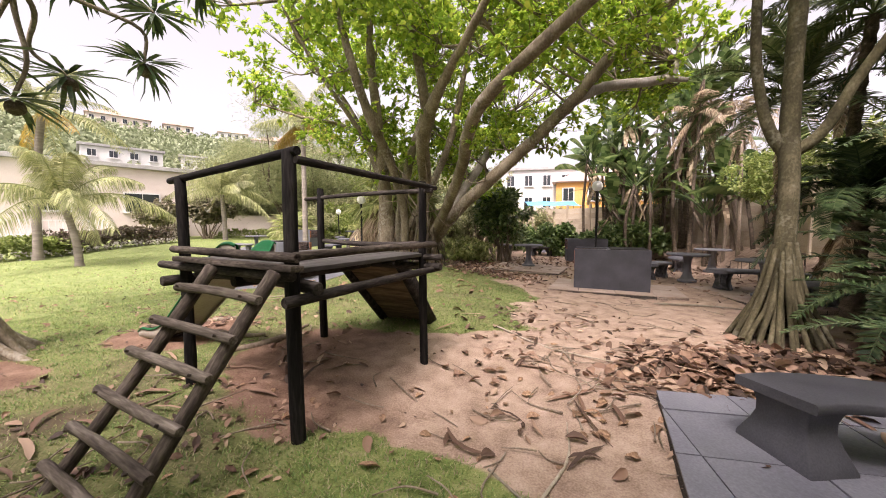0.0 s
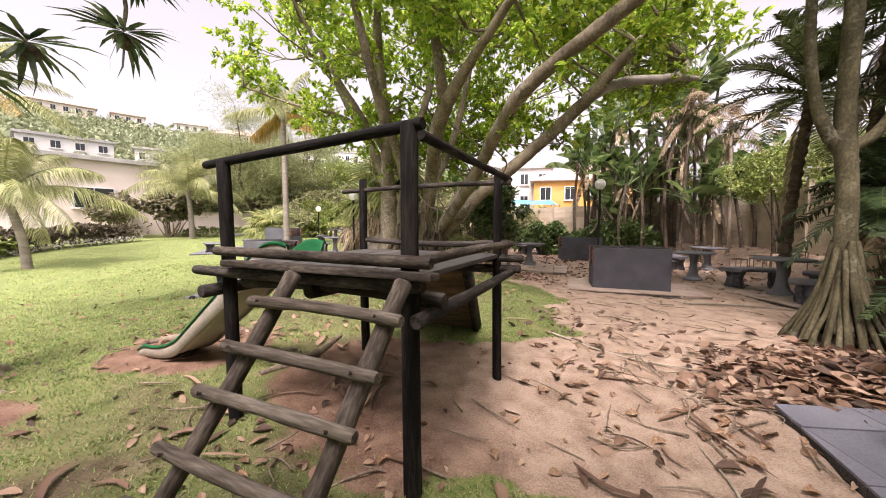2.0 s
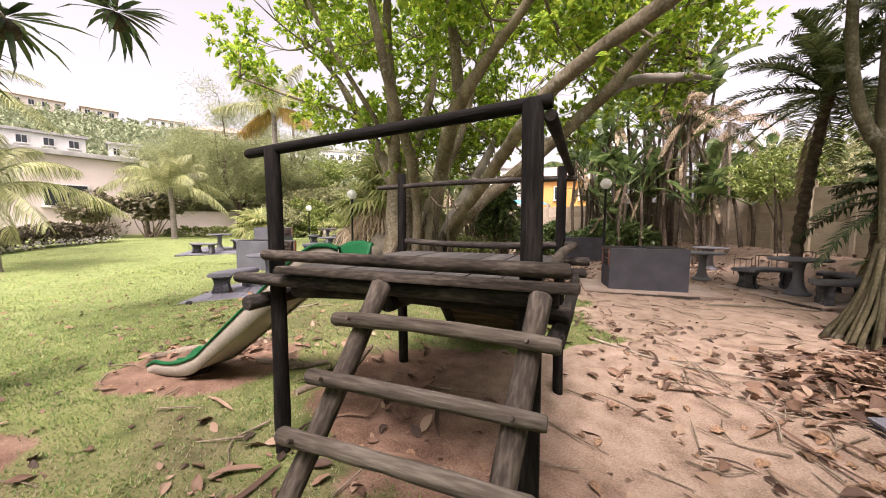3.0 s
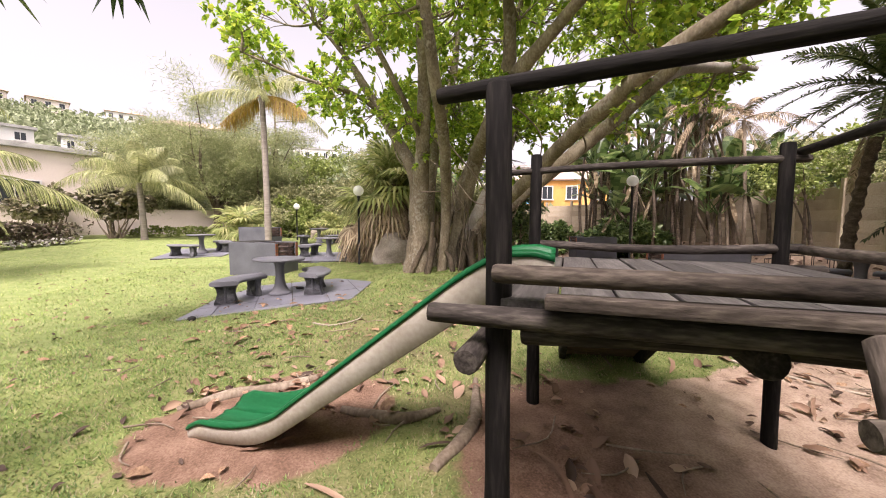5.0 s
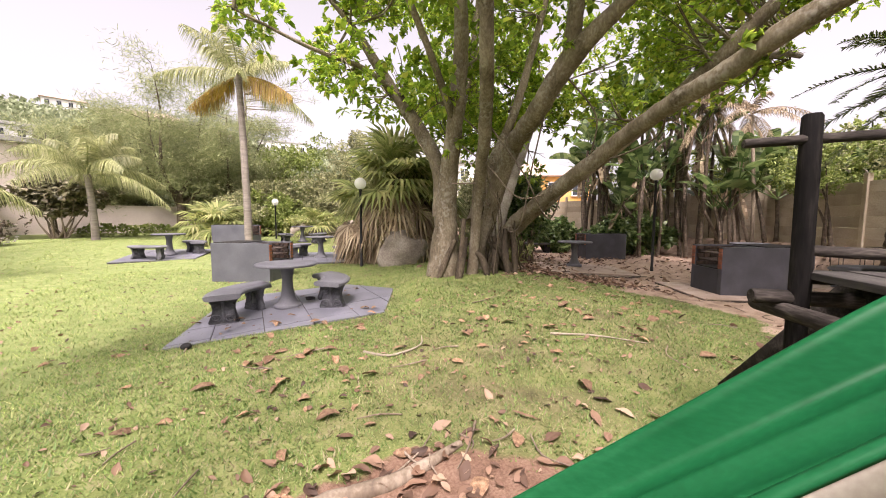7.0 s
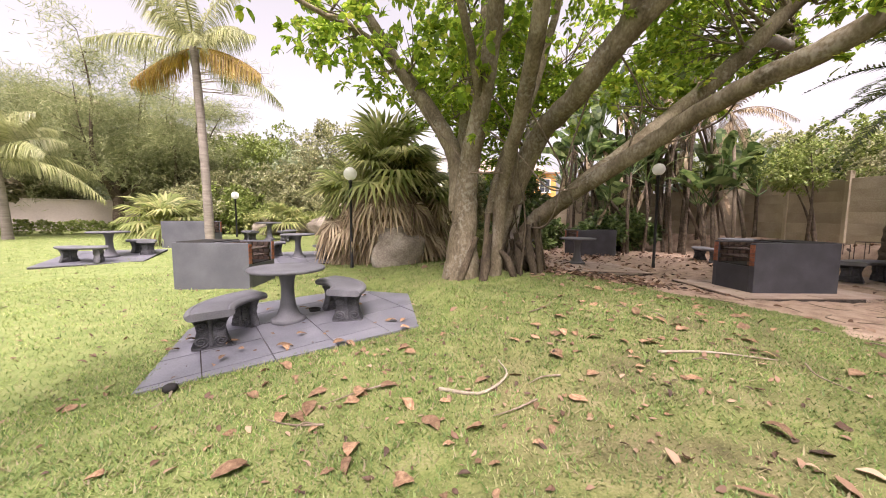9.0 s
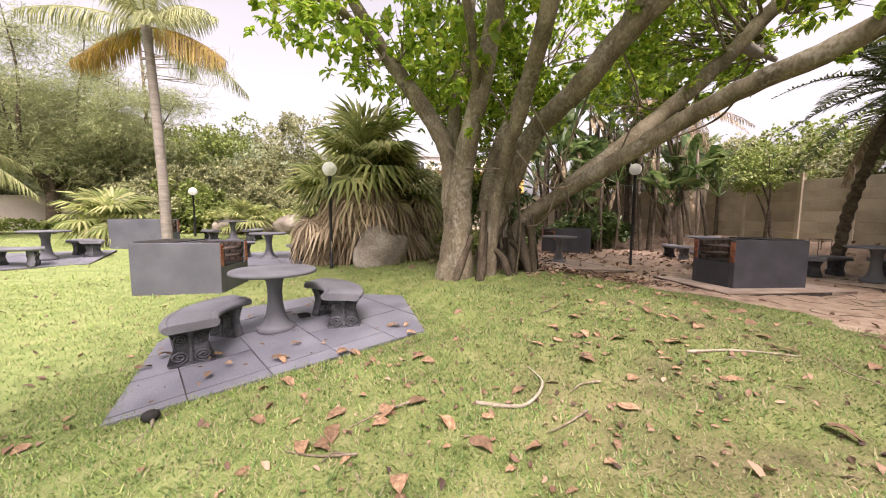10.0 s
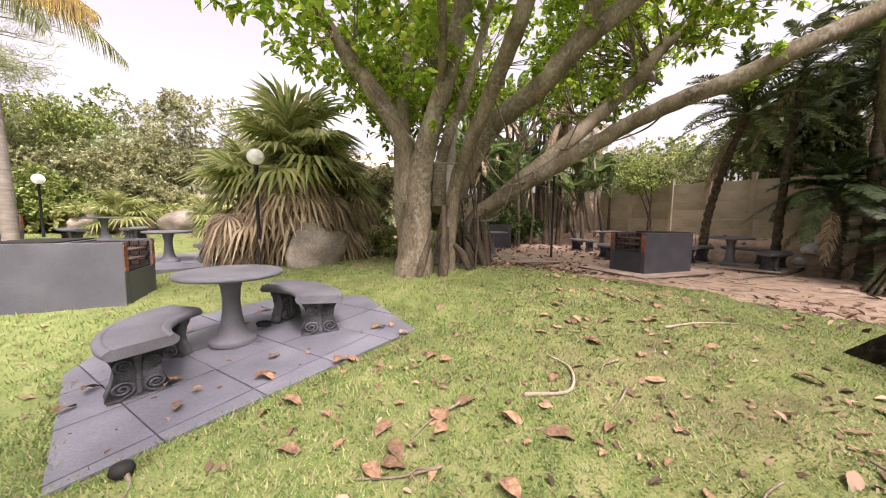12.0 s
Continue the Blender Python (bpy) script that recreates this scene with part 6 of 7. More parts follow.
# leaning bare stems before the thicket, two of them crowned with grey dying fronds
for x, y, lx, ly, h_ in ((10.7, 12.6, -0.7, 0.5, 4.2), (10.3, 13.2, -1.5, 0.9, 4.9), (10.0, 12.6, 0.5, 0.6, 3.9)):
    s = Soup()
    tube(s, spline([(0, 0, -0.1), (lx * 0.45, ly * 0.4, h_ * 0.3), (lx * 0.75, ly * 0.9, h_ * 0.62), (lx * 0.9, ly, h_)], 18), [0.06, 0.045, 0.04], 8, 0.1, True, RS)
    put("bare_stem", s, M_STEM, None, "pale leaning bare stem before the thicket", True, "tree trunk", "bare stems", m=on(x, y))
for x, y, top_, lx, ly in ((10.6, 12.9, 5.7, -1.1, 0.8), (10.9, 13.1, 5.9, -0.5, 0.9), (10.2, 12.2, 5.2, 0.3, 0.5)):
    feather_palm("feather_palm", x, y, top_, (lx, ly), 0.055, 9, 1.7, RP, L_DEAD, M_STEM, "thin leaning palm with grey dying fronds", 0.75, 0.36, 56, 0, (0, 55), 0.6, 0.1, 0.022, dead=5)
for x, y in ((10.5, 12.0), (9.7, 12.7)):
    wild_banana(x, y, 2, 2.2, RS, "young wild banana with upright bright leaves", False, 0.4)


# ---- houses, hedge, hillside ----
def house(x, y, z, turn, w, d, h, wall, roof, rows, cols, label, flat=False, balcony=0):
    th = thing("house", pose(x, y, z, 0, 0, turn), label, "house", "hillside houses")
    part("facade", block((w, d, h + 2), (0, 0, h / 2 - 1), 0.03), wall, th)
    if flat:
        part("roof", block((w + 0.5, d + 0.5, 0.3), (0, 0, h + 0.15), 0.03), roof, th)
    else:
        s = Soup()
        a, b, e = w / 2 + 0.4, d / 2 + 0.4, min(w, d) * 0.28
        s.add([(-a, -b, h), (a, -b, h), (a, b, h), (-a, b, h), (-a + b, 0, h + e), (a - b, 0, h + e)], [[0, 1, 5, 4], [2, 3, 4, 5]])
        s.add([(-a, -b, h), (-a, b, h), (-a + b, 0, h + e), (a, b, h), (a, -b, h), (a - b, 0, h + e)], [[1, 0, 2], [4, 3, 5]])
        s.add([(-a, -b, h - 0.12), (a, -b, h - 0.12), (a, b, h - 0.12), (-a, b, h - 0.12), (-a, -b, h), (a, -b, h), (a, b, h), (-a, b, h)], [[3, 2, 1, 0], [0, 1, 5, 4], [1, 2, 6, 5], [2, 3, 7, 6], [3, 0, 4, 7]])
        part("roof", s, roof, th)
    cw, ch = w / cols, h / rows
    for r in range(rows):
        for c in range(cols):
            wx, wz = -w / 2 + cw * (c + 0.5), ch * (r + 0.52)
            ww, wh = min(2.0, cw * 0.42), min(1.3, ch * 0.46)
            win = part("window", block((ww + 0.16, 0.12, wh + 0.16), (wx, -d / 2 - 0.02, wz), 0.01), M_WHITE, th, "white window frame")
            for q in (-1, 1):
                part("pane", block((ww / 2 - 0.05, 0.06, wh), (wx + q * ww / 4, -d / 2 - 0.075, wz)), M_PANE, win)
            part("sill", block((ww + 0.3, 0.2, 0.07), (wx, -d / 2 - 0.1, wz - wh / 2 - 0.1), 0.01), M_WHITE, win)
    for r in range(balcony):
        bz = ch * (r + 1) - 0.1 if balcony > 1 else ch * 0.08
        bal = part("balcony", block((w * 0.5, 1.2, 0.14), (-w * 0.22, -d / 2 - 0.65, bz), 0.01), M_WHITE, th, "white balcony slab")
        part("rail", block((w * 0.5, 0.07, 0.07), (-w * 0.22, -d / 2 - 1.2, bz + 0.95), 0.01), M_WHITE, bal)
        n = max(6, int(w * 0.5 / 0.28))
        bar = None
        for k in range(n):
            if bar is None:
                bm = block((0.06, 0.06, 0.9), (0, 0, 0), 0.008)
                bar = bpy.data.meshes.new("baluster")
                bm.to_mesh(bar)
                bm.free()
            part("baluster", bar, M_WHITE, bal, m=pose(-w * 0.47 + k * w * 0.5 / (n - 1), -d / 2 - 1.2, bz + 0.5))
    return th


house(-27.0, 27.4, 0.4, 49, 19, 8, 5.2, M_PLASTER, M_ROOF_GREY, 1, 4, "low pale pink house with white-framed windows behind the hedge", True, 1)
HOUSES = [(-42.5, 47.5, 46, 7.8, 6, 3.3, M_WHITE, M_ROOF_GREY, 2, 4, 1), (-35.4, 50.8, 36, 2.8, 4, 3.4, M_WHITE, M_ROOF_GREY, 2, 2, 0), (-104, 116, 44, 15, 8, 3.0, M_PLASTER, M_ROOF, 1, 6, 0), (-78, 134, 30, 9, 8, 2.8, M_WHITE, M_ROOF, 1, 4, 0), (-54, 122, 20, 18, 8, 2.8, M_PLASTER, M_ROOF, 1, 7, 0), (-94, 128, 38, 8, 7, 2.8, M_PLASTER, M_ROOF, 1, 3, 0), (-18, 112, 8, 12, 8, 3.2, M_WHITE, M_ROOF_GREY, 1, 5, 0), (-30, 92, 14, 9, 7, 3.0, M_WHITE, M_ROOF, 1, 4, 0)]
for x, y, turn, w, d, h, wall, roof, rows, cols, bal in HOUSES:
    house(x, y, float(height(x, y)), turn, w, d, h, wall, roof, rows, cols, "white plastered house with balconies on the green hillside" if wall is M_WHITE else "pale pink house with a brown roof on the green hillside", roof is M_ROOF_GREY, bal)
house(18.0, 39.8, 0.3, -20, 10, 7, 5.8, M_ORANGE, M_ROOF, 2, 4, "orange plastered house beyond the boundary wall", False, 0)
house(11.6, 44.0, 0.3, -14, 8, 7, 7.4, M_WHITE, M_ROOF_GREY, 3, 4, "white block of flats beyond the boundary wall", True, 0)
s = Soup()
g = np.linspace(0, 1, 9)
X, Y = np.meshgrid(g * 5 - 2.5, g * 2)
Z = 2.9 + 0.25 * Y + 0.12 * np.sin(X * 2.2) * np.sin(Y * 1.7)
i = (np.arange(8)[:, None] * 9 + np.arange(8)[None, :]).ravel()
s.add(np.stack([X, Y, Z], axis=-1), np.stack([i, i + 1, i + 10, i + 9], axis=-1))
can = thing("canopy", pose(10.4, 33.0, 0.4), "blue tarpaulin canopy on poles beyond the wall", "canopy")
ob = part("tarpaulin", s, M_BLUE, can, "blue sagging tarpaulin", True)
ob.modifiers.new("thickness", "SOLIDIFY").thickness = 0.02
for px, py in ((-2.4, 0.05), (2.4, 0.05), (-2.4, 1.95), (2.4, 1.95)):
    q = Soup()
    tube(q, [(px, py, -0.3), (px, py, 2.9 + 0.25 * py)], 0.04, 8)
    part("pole", q, M_STEEL, can)


def garden_wall():
    """The pale plastered wall that closes the lawn between the house and the trees."""
    wall = thing("wall_north", pose(0, 0, 0), "low pale plastered garden wall with a coping", "wall")
    wall["kind"] = "structure"
    pts = [(-21.5, 25.2), (-17.8, 28.2), (-13.5, 30.4), (-9.0, 31.6)]
    for (ax, ay), (bx, by) in zip(pts, pts[1:]):
        L, ang = math.hypot(bx - ax, by - ay), math.degrees(math.atan2(by - ay, bx - ax))
        m = on((ax + bx) / 2, (ay + by) / 2, ang)
        part("panel", block((L, 0.2, 2.0), (0, 0, 0.55), 0.02), M_PLASTER, wall, m=m)
        part("coping", block((L + 0.04, 0.28, 0.08), (0, 0, 1.59), 0.015), M_PLASTER, wall, m=m)


garden_wall()


def hedge(points, h, w, rng, mat, n, name, label, leaf=(0.13, 0.07)):
    s = Soup()
    p = spline(points, 60)
    k = rng.randint(60, size=n)
    q = np.stack([p[k, 0] + rng.normal(size=n) * w * 0.3, p[k, 1] + rng.normal(size=n) * w * 0.3, np.zeros(n)], axis=-1)
    u = rng.rand(n) ** 0.6
    q[:, 2] = height(q[:, 0], q[:, 1]) + h * u * (1 + 0.2 * np.sin(q[:, 0] * 2.1) * np.cos(q[:, 1] * 1.3))
    rosettes(s, q, unit(rng, n) + [0, 0, 0.6], 6, leaf[0], leaf[1], rng)
    put(name, s, mat, None, label, False, "hedge")


hedge([(-16.6, 21.6), (-17.6, 20.0), (-18.0, 18.0), (-18.0, 16.4)], 0.95, 1.1, RS, L_HEDGE, 1500, "hedge", "clipped dark red and green hedge at the lawn's edge")
hedge([(-17.9, 16.6), (-17.9, 15.0), (-18.3, 12.4), (-18.8, 9.5)], 0.85, 1.2, RS, L_BRIGHT, 1400, "hedge", "loose bright green hedge below the house")
hedge([(-16.1, 21.4), (-17.0, 19.8), (-17.4, 18.0), (-17.3, 15.0), (-17.7, 12.4)], 0.3, 0.35, RS, L_FLOWER, 260, "flower_border", "strip of small white flowers along the hedge", (0.07, 0.05))
hedge([(-17.0, 27.0), (-13.0, 28.2), (-10.5, 27.8)], 0.6, 0.8, RS, L_BRIGHT, 900, "border_planting", "low green border planting behind the lawn")
shrub("shrub", 2.5, 14.4, (1.2, 0.9, 1.2), 1.75, RS, L_BANANA, 600, "dark leafy bush behind the fig tree", (0.24, 0.09), 20, None, 5)
shrub("shrub", 3.1, 19.9, (1.3, 1.2, 1.6), 2.1, RS, L_SHRUB, 700, "grey-green bush at the back of the court", (0.17, 0.075), 22, None, 6)
shrub("shrub", 1.9, 17.2, (1.2, 1.0, 1.5), 2.4, RS, L_SHRUB, 650, "grey-green bush at the back of the court", (0.17, 0.075), 22, None, 6)
hedge([(0.8, 12.9), (1.2, 14.5), (0.2, 17.0), (-0.8, 18.6)], 0.7, 1.1, RS, L_FAN, 900, "undergrowth", "dark green undergrowth behind the fig tree", (0.22, 0.07))
hedge([(-6.5, 25.6), (-4.0, 25.6), (-1.0, 25.0), (1.5, 23.6)], 1.0, 1.2, RS, L_FAN, 1500, "undergrowth", "dark green undergrowth among the rocks", (0.3, 0.13))


def hill_scrub():
    rng = np.random.RandomState(51)
    s = Soup()
    n = 5200
    a = np.radians(rng.uniform(-75, 32, n))
    d = 38 + 135 * rng.rand(n) ** 1.1
    x, y = d * np.sin(a), d * np.cos(a)
    r = 0.7 + 2.8 * rng.rand(n) ** 2.5
    for k in range(n):
        if any(abs(x[k] - q[0]) + abs(y[k] - q[1]) < 5 for q in HOUSES):
            continue
        m = 34
        dd = unit(rng, m)
        dd[:, 2] = np.abs(dd[:, 2])
        p = np.array([x[k], y[k], float(height(x[k], y[k]))]) + dd * r[k] * [1.5, 1.5, 0.8]
        leaves(s, p - dd * 0.3, dd + unit(rng, m) * 0.9, dd + unit(rng, m) * 0.5, 0.2 + r[k] * 0.3, 0.1 + r[k] * 0.16)
    put("hill_scrub", s, L_HILL, None, "green coastal scrub covering the far hillside", category="scrub", kind="stuff")


hill_scrub()


# ---- lawn blades and litter ----
def on_slabs(x, y):
    """True on the lawn's slabs, but for a ragged rim that the grass creeps over."""
    inside = np.ones(np.shape(x), dtype=bool)
    rim = 0.012 + 0.04 * np.sin(9 * x + 3 * np.sin(7 * y)) ** 2
    for (ax, ay), (bx, by) in zip(LAWN_SLABS, LAWN_SLABS[1:] + LAWN_SLABS[:1]):
        inside &= ((bx - ax) * (y - ay) - (by - ay) * (x - ax)) / math.hypot(bx - ax, by - ay) > rim
    return inside


def lawn_grass():
    rng = np.random.RandomState(61)
    parts_ = []
    for n, x0, x1, y0, y1, L in ((430000, -6.6, 1.8, 1.0, 9.5, 0.03), (110000, -9.5, 1.8, 6.0, 15.0, 0.042), (90000, -17.5, 0, 5, 26, 0.06)):
        x, y = rng.uniform(x0, x1, n), rng.uniform(y0, y1, n)
        keep = (rng.rand(n) > sandy(x, y) * 1.15) & (rng.rand(n) > worn(x, y) * 0.8) & ~on_slabs(x, y)
        clump = 0.5 + 0.5 * np.sin(x * 3.1 + 1.3 * np.sin(y * 2.3)) * np.cos(y * 2.7 + np.sin(x * 1.9))
        keep &= rng.rand(n) < 0.5 + 0.5 * clump * (0.45 + 0.55 * np.sin(x * 7.3 + 2 * np.sin(y * 5.1)) ** 2)
        parts_.append((x[keep], y[keep], np.full(keep.sum(), L)))
    x, y, L = (np.concatenate(q) for q in zip(*parts_))
    n = len(x)
    near_slab = (x > -5.95) & (x < -2.7) & (y > 8.2) & (y < 11.25)
    p = np.stack([x, y, height(x, y) - 0.004 + 0.012 * near_slab], axis=-1)
    a = rng.rand(n) * 2 * np.pi
    lean = 0.6 + 1.2 * rng.rand(n)
    d = np.stack([np.cos(a) * lean, np.sin(a) * lean, np.ones(n)], axis=-1)
    d /= np.linalg.norm(d, axis=1)[:, None]
    L = L * (0.6 + 0.8 * rng.rand(n))
    w = np.stack([-np.sin(a), np.cos(a), np.zeros(n)], axis=-1) * (0.0032 + 0.06 * L)[:, None]
    v = np.stack([p - w, p + w, p + d * L[:, None]], axis=1).reshape(-1, 3)
    v = v.reshape(-1, 3, 3)
    # more of the blades take the sky-lit colour towards the open lawn
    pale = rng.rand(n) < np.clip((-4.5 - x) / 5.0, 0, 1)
    for keep, mat, label in ((~pale, L_GRASS, "short green lawn grass with dry patches"), (pale, L_GRASS_LIT, "open lawn grass, its yellow-green paled to look sky-lit")):
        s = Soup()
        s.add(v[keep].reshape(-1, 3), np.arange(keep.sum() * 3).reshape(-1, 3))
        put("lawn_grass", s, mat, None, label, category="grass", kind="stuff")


lawn_grass()


def dry_leaf_mesh(seed):
    """One large curled leaf."""
    rng = np.random.RandomState(seed)
    n = 7
    t = np.linspace(0, 1, n)
    w = 0.31 * np.sin(np.pi * np.clip(t * 0.95 + 0.03, 0, 1)) ** 0.8
    curl, roll = 0.1 + 1.0 * rng.rand() ** 2, 0.05 + 1.0 * rng.rand() ** 2
    twist, sway = rng.normal() * 0.5, rng.normal() * 0.18
    rows = []
    for k in range(n):
        z = 0.13 * curl * math.sin(np.pi * t[k]) + 0.05 * rng.rand()
        rows.append([(t[k] - 0.5, -w[k] * math.cos(roll * 0.6), z + w[k] * math.sin(roll * 0.6) * 0.9 + 0.02 * rng.rand()), (t[k] - 0.5, -w[k] * 0.5, z + 0.12 * w[k]), (t[k] - 0.5, 0, z), (t[k] - 0.5, w[k] * 0.5, z + 0.14 * w[k]), (t[k] - 0.5, w[k] * math.cos(roll * 0.5), z + w[k] * math.sin(roll * 0.5) * 0.9 + 0.02 * rng.rand())])
    i = (np.arange(n - 1)[:, None] * 5 + np.arange(4)[None, :]).ravel()
    v = np.array(rows).reshape(-1, 3)
    tw = twist * v[:, 0]
    y0, z0 = v[:, 1].copy(), v[:, 2].copy()
    v[:, 1] = y0 * np.cos(tw) - z0 * np.sin(tw) + sway * (0.25 - v[:, 0] ** 2) * 2 + rng.normal(size=len(v)) * 0.012
    v[:, 2] = np.maximum(y0 * np.sin(tw) + z0 * np.cos(tw), -0.03) + rng.normal(size=len(v)) * 0.012
    return v, np.stack([i, i + 1, i + 6, i + 5], axis=-1)


M_DRY = surface("dry_brown_leaf", (0.10, 0.055, 0.035), (0.26, 0.155, 0.092), (0.42, 0.29, 0.19), 6, 40, 0.75, 0.4, (1, 1, 1), 0.4)


def fallen_leaves():
    rng = np.random.RandomState(71)
    meshes = []
    for k in range(7):
        s = Soup()
        s.add(*dry_leaf_mesh(k))
        meshes.append(s.mesh("fallen_leaf", True))
    spots = []
    for n, x0, x1, y0, y1 in ((80, -5.2, -1.2, 6.0, 9.0), (70, -4.2, 0.6, 5.6, 8.4), (40, -1.5, 1.2, 6.6, 9.2), (60, -0.6, 1.9, 1.7, 4.6), (24, -4.2, -2.6, 4.0, 5.7), (28, -7.5, -3.5, 5.5, 11.5), (12, -5.6, -3.0, 8.5, 10.6), (16, -2.4, -1.0, 1.7, 3.4), (30, -9, -4.5, 3.5, 9)):
        for _ in range(n):
            spots.append((rng.uniform(x0, x1), rng.uniform(y0, y1)))
    def on_slide(x, y):
        d = np.array([x + 2.0, y - 3.62])
        return -0.1 < d @ [-0.87, 0.493] < 2.3 and abs(d @ [0.493, 0.87]) < 0.32
    for x, y in spots:
        if on_slide(x, y):
            continue
        k = rng.randint(7)
        L = 0.055 + 0.12 * rng.rand() ** 2
        onslab = -5.85 < x < -3.0 and 8.5 < y < 10.9
        m = pose(x, y, float(height(x, y)) + (0.05 if onslab else 0.012), rng.normal() * 12, rng.normal() * 10, rng.rand() * 360) @ Matrix.Diagonal((L, L * (0.8 + 0.3 * rng.rand()), L * (0.7 + 0.6 * rng.rand()), 1))
        put("fallen_leaf", meshes[k], M_DRY, None, "curled dry brown leaf lying on the ground", category="leaf", group="fallen leaves", m=m)
    # the rest of the litter, uncountable
    s = Soup()
    for n, cx, cy, sx_, sy_, L, up in ((700, 3.0, 3.5, 0.6, 0.36, 0.16, 0.14), (480, 3.7, 3.35, 0.65, 0.42, 0.18, 0.16), (80, 1.0, 3.2, 0.8, 1.0, 0.13, 0.03), (80, -2.2, 4.0, 0.7, 0.7, 0.13, 0.03), (110, -3.5, 4.95, 0.5, 0.3, 0.11, 0.03), (800, 1.6, 12.2, 1.2, 1.6, 0.14, 0.05), (500, 1.0, 9.8, 0.8, 0.5, 0.12, 0.04), (500, 4.0, 14.5, 2.2, 1.6, 0.16, 0.05), (160, 4.5, 10.0, 2.0, 1.5, 0.1, 0.02), (130, 1.7, 5.2, 0.7, 0.6, 0.11, 0.03), (380, 8.2, 10.5, 1.5, 3.0, 0.14, 0.05), (240, -2.0, 2.1, 0.7, 0.8, 0.075, 0.02), (420, -5.0, 9.0, 4.0, 4.5, 0.06, 0.01), (260, -8.0, 10.0, 3.0, 4.0, 0.07, 0.01), (420, -2.8, 6.6, 1.5, 1.3, 0.055, 0.01), (400, 5.0, 3.4, 0.7, 0.6, 0.17, 0.12)):
        x, y = cx + rng.normal(size=n) * sx_, cy + rng.normal(size=n) * sy_
        bump_ = up * np.exp(-(((x - cx) / sx_) ** 2 + ((y - cy) / sy_) ** 2) / 2)
        for k in range(n):
            v, f = dry_leaf_mesh(rng.randint(40)) if k % 25 == 0 else (v, f)
            if on_slide(x[k], y[k]):
                continue
            a, q = rng.rand() * 6.28, L * (0.5 + 0.8 * rng.rand())
            tilt_ = rng.normal(size=2) * 0.35
            r = np.array(Euler((tilt_[0], tilt_[1], a)).to_matrix())
            vv = (v * [q, q * 0.85, q]) @ r.T + [x[k], y[k], float(height(x[k], y[k])) + 0.012 + bump_[k] * rng.rand()]
            s.add(vv, f)
    put("leaf_litter", s, L_LITTER, None, "drifts of dry brown leaf litter on sand and lawn", category="leaf litter", kind="stuff")
    # strips, twigs and fallen frond ribs
    t = Soup()
    for n, cx, cy, sx_, sy_, L in ((55, 2.3, 3.5, 0.9, 0.6, 0.5), (42, 0.9, 3.0, 0.9, 0.9, 0.45), (36, -2.0, 2.6, 0.8, 0.8, 0.4), (30, 2.5, 5.5, 1.3, 1.0, 0.4), (24, 4.2, 7.0, 1.2, 1.2, 0.4), (20, -3.2, 4.7, 0.7, 0.5, 0.35), (14, -3.0, 6.8, 1.5, 0.8, 0.35)):
        for _ in range(n):
            x, y, a = cx + rng.normal() * sx_, cy + rng.normal() * sy_, rng.rand() * 6.28
            l2 = L * (0.4 + 0.9 * rng.rand())
            c, s_ = math.cos(a), math.sin(a)
            bend = rng.normal() * 0.15 * l2
            p = [(x - c * l2 / 2, y - s_ * l2 / 2), (x - s_ * bend, y + c * bend), (x + c * l2 / 2, y + s_ * l2 / 2)]
            p = [(u, v_, float(height(u, v_)) + 0.012 + 0.03 * rng.rand()) for u, v_ in p]
            tube(t, spline(p, 7), [0.004 + 0.006 * rng.rand(), 0.006, 0.003], 5, 0.1, True, rng)
    put("twig_litter", t, M_STEM, None, "thin dry twigs and frond strips on the sand", True, "twig", kind="stuff")
    st = Soup()
    for n, cx, cy, sx_, sy_, L, up in ((60, 2.95, 3.45, 0.75, 0.4, 0.5, 0.12), (50, 3.8, 3.2, 0.8, 0.4, 0.5, 0.12), (20, 1.2, 3.0, 0.8, 0.8, 0.4, 0.01), (22, -2.3, 3.0, 0.8, 0.9, 0.4, 0.01), (14, 1.6, 4.7, 0.8, 0.5, 0.35, 0.01), (60, 0.9, 10.0, 0.9, 0.4, 0.3, 0.02), (50, 4.0, 3.0, 1.0, 0.6, 0.6, 0.05)):
        for _ in range(n):
            x, y, a = cx + rng.normal() * sx_, cy + rng.normal() * sy_, rng.rand() * 6.28
            l2, wd = L * (0.4 + 0.9 * rng.rand()), 0.009 + 0.015 * rng.rand()
            t5 = np.linspace(-0.5, 0.5, 6)
            bend, arch = rng.normal() * 0.35 * l2, 0.06 * rng.rand()
            c, s_ = math.cos(a), math.sin(a)
            mx_, my_ = x + c * t5 * l2 - s_ * bend * t5 ** 2, y + s_ * t5 * l2 + c * bend * t5 ** 2
            z = height(mx_, my_) + 0.012 + up * rng.rand() * math.exp(-(((x - cx) / sx_) ** 2 + ((y - cy) / sy_) ** 2) / 2) + arch * (0.25 - t5 ** 2) * 2 + rng.rand(6) * 0.01
            w_ = wd * np.sqrt(np.clip(1 - (2 * t5) ** 4, 0.05, 1))
            left = np.stack([mx_ - s_ * w_, my_ + c * w_, z + 0.4 * w_], axis=-1)
            right = np.stack([mx_ + s_ * w_, my_ - c * w_, z + 0.4 * w_], axis=-1)
            mid = np.stack([mx_, my_, z], axis=-1)
            v = np.stack([left, mid, right], axis=1).reshape(-1, 3)
            i = (np.arange(5)[:, None] * 3 + np.arange(2)[None, :]).ravel()
            st.add(v, np.stack([i, i + 1, i + 4, i + 3], axis=-1))
    put("strap_leaf_litter", st, L_LITTER, None, "long dry strap leaves heaped on the sand", category="leaf litter", kind="stuff")
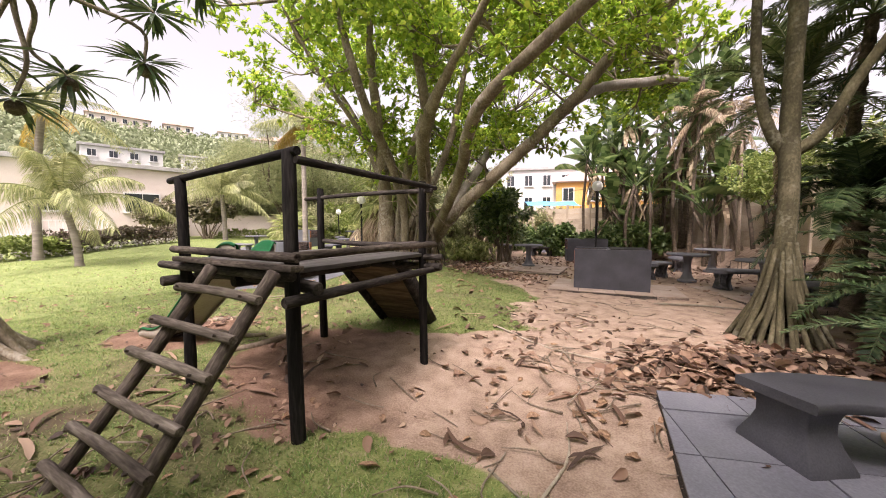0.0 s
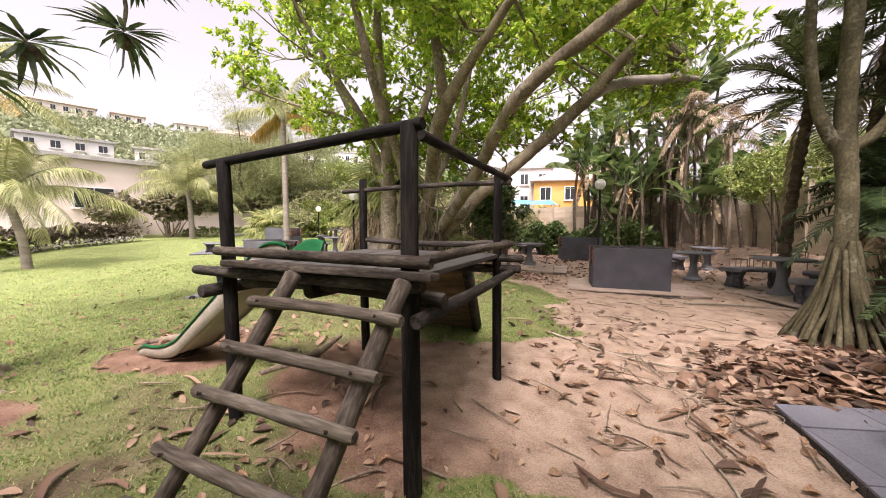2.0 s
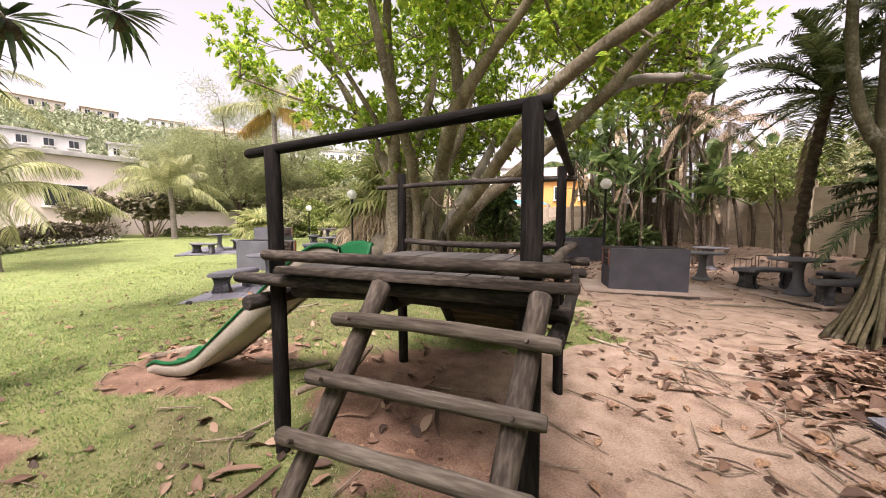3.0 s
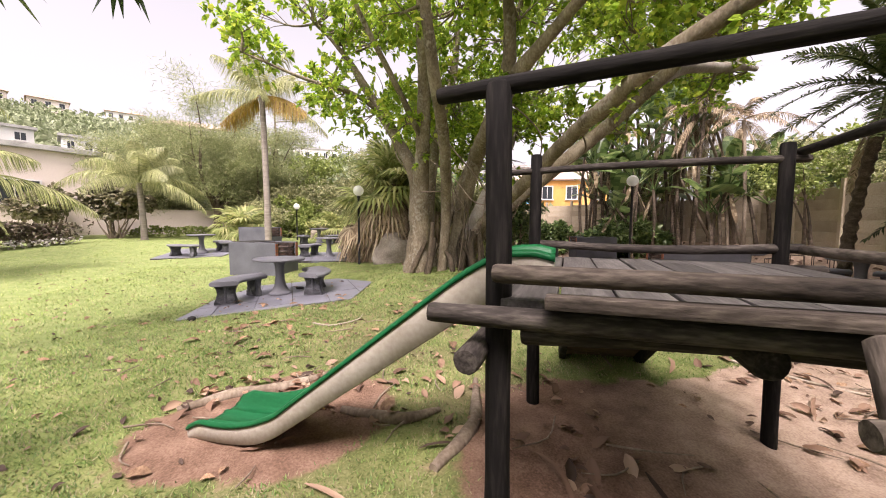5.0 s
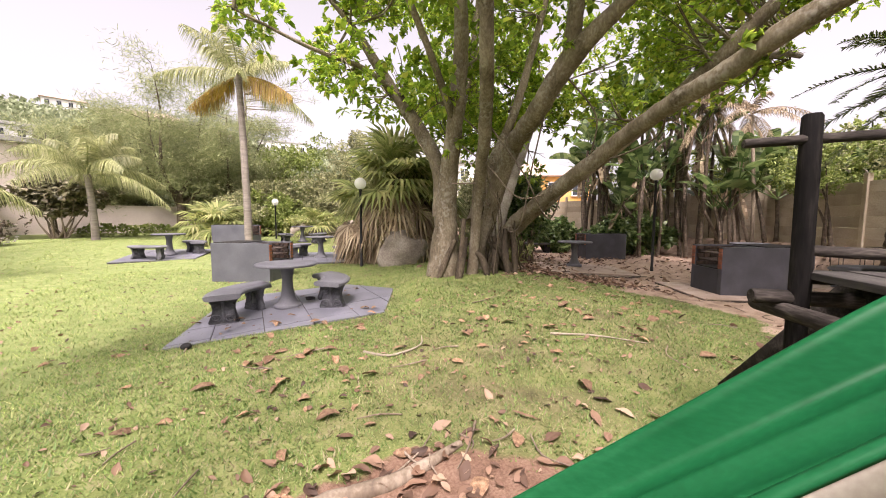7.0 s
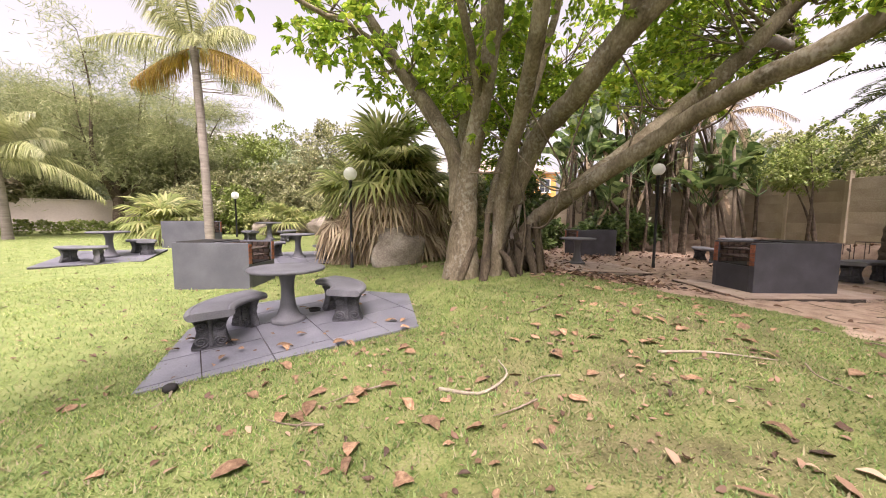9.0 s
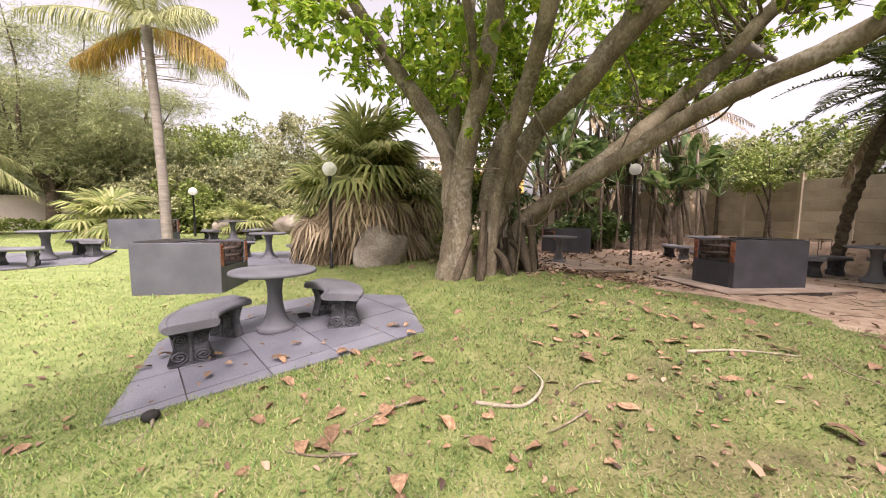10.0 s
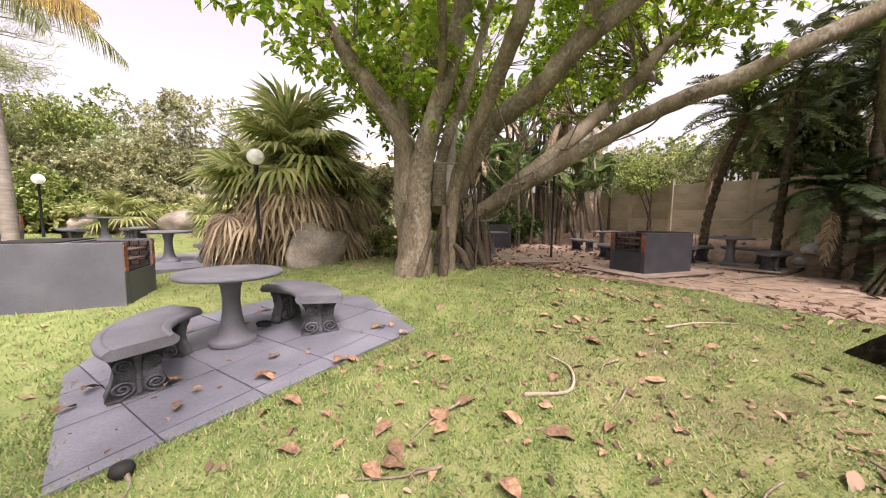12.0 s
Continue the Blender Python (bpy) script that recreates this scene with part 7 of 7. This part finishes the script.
    for k, (p, r) in enumerate((([(0.75, 4.9), (1.3, 4.2), (2.1, 3.7)], 0.014), ([(-3.55, 6.95), (-3.3, 6.75), (-2.98, 6.9), (-2.9, 7.15)], 0.015), ([(4.0, 6.6), (5.0, 6.3), (6.2, 5.4)], 0.02), ([(1.2, 11.0), (2.4, 10.6), (3.6, 10.3)], 0.025), ([(-1.6, 6.6), (-1.2, 6.4), (-0.8, 6.1)], 0.014), ([(0.55, 1.9), (0.85, 2.3), (1.0, 2.75)], 0.012), ([(0.3, 2.2), (0.5, 1.8), (0.4, 1.5)], 0.01))):
        q = Soup()
        pts = [(u, v_, float(height(u, v_)) + r) for u, v_ in p]
        tube(q, spline(pts, 14), [r, r * 0.8, r * 0.3], 7, 0.12, True, rng)
        put("fallen_branch", q, M_HUSK, None, "pale dry fallen frond rib on the ground", True, "branch", "fallen branches")
    # surface roots near the slide's foot
    for p in ([(-4.2, 4.9), (-3.9, 5.05), (-3.5, 5.1), (-3.1, 5.25)], [(-3.0, 4.6), (-2.6, 4.4), (-2.3, 4.5)], [(-2.45, 3.9), (-2.1, 4.3), (-1.9, 4.9)]):
        q = Soup()
        tube(q, spline([(u, v_, float(height(u, v_)) + 0.01) for u, v_ in p], 14), [0.03, 0.05, 0.045, 0.02], 8, 0.1, True, rng)
        put("surface_root", q, M_STEM, None, "exposed brown tree root in the sand", True, "root", "surface roots")


fallen_leaves()

# ---- small things ----
th = thing("rope_coil", pose(-4.27, 9.93, float(height(-4.27, 9.93)) + 0.05), "small coil of black rope on the paving", "rope")
q = Soup()
tt = np.linspace(0, 5 * np.pi, 60)
tube(q, np.stack([(0.07 + 0.006 * np.sin(tt * 1.7)) * np.cos(tt), 0.06 * np.sin(tt), 0.012 + 0.0025 * tt], axis=-1), 0.011, 6)
part("coil", q, M_ROPE, th, "", True)
th = thing("black_pod", pose(-5.55, 8.17, float(height(-5.55, 8.17))), "black rounded seed pod with a stalk on the grass", "seed pod")
q = lathe([(0.0, 0.0), (0.04, 0.008), (0.06, 0.035), (0.05, 0.065), (0.02, 0.08), (0.0, 0.082)], 14)
part("pod", q, M_ROPE, th, "", True)
q = Soup()
tube(q, spline([(0.02, -0.04, 0.03), (0.02, -0.16, 0.015), (-0.06, -0.3, 0.012)], 10), [0.012, 0.009, 0.006], 6)
part("stalk", q, M_STEM, th, "", True)


def sack(x, y, size, seed):
    bm = bmesh.new()
    bmesh.ops.create_icosphere(bm, subdivisions=4, radius=1.0)
    off = Vector((seed * 2.3, seed, 0.5))
    for v in bm.verts:
        n = v.co.normalized()
        k = 1 + 0.2 * noise.noise(n * 1.8 + off) + 0.12 * abs(noise.noise(n * 5 + off))
        v.co = Vector((n.x * size * k, n.y * size * 0.8 * k, max(-0.4 * size, n.z * size * 0.85 * k)))
    put("plastic_sack", bm, M_SACK, None, "crumpled white plastic sack by the wall", True, "sack", "white sacks", m=on(x, y, seed * 50, size * 0.38))


sack(7.75, 5.55, 0.2, 1)
sack(8.05, 5.2, 0.3, 2)
sack(7.45, 5.75, 0.14, 3)


def wire_frame(x, y, turn):
    """A low bent-rod frame by the wall."""
    th = thing("wire_frame", on(x, y, turn), "low rusty bent-rod frame standing near the wall", "frame", "rod frames")
    for yy in (-0.14, 0.14):
        q_ = Soup()
        tube(q_, [(-0.17, yy, -0.02), (-0.17, yy, 0.43), (-0.15, yy, 0.45), (0.15, yy, 0.45), (0.17, yy, 0.43), (0.17, yy, -0.02)], 0.009, 6)
        part("hoop", q_, M_STEEL, th)
    for xx in (-0.16, 0.0, 0.16):
        q_ = Soup()
        tube(q_, [(xx, -0.14, 0.45), (xx, 0.14, 0.45)], 0.007, 6)
        part("cross_rod", q_, M_STEEL, th)


for k_ in range(4):
    wire_frame(8.35 + 0.12 * k_ - 0.03 * k_ * k_, 9.9 - 0.5 * k_, 20 + 9 * k_)
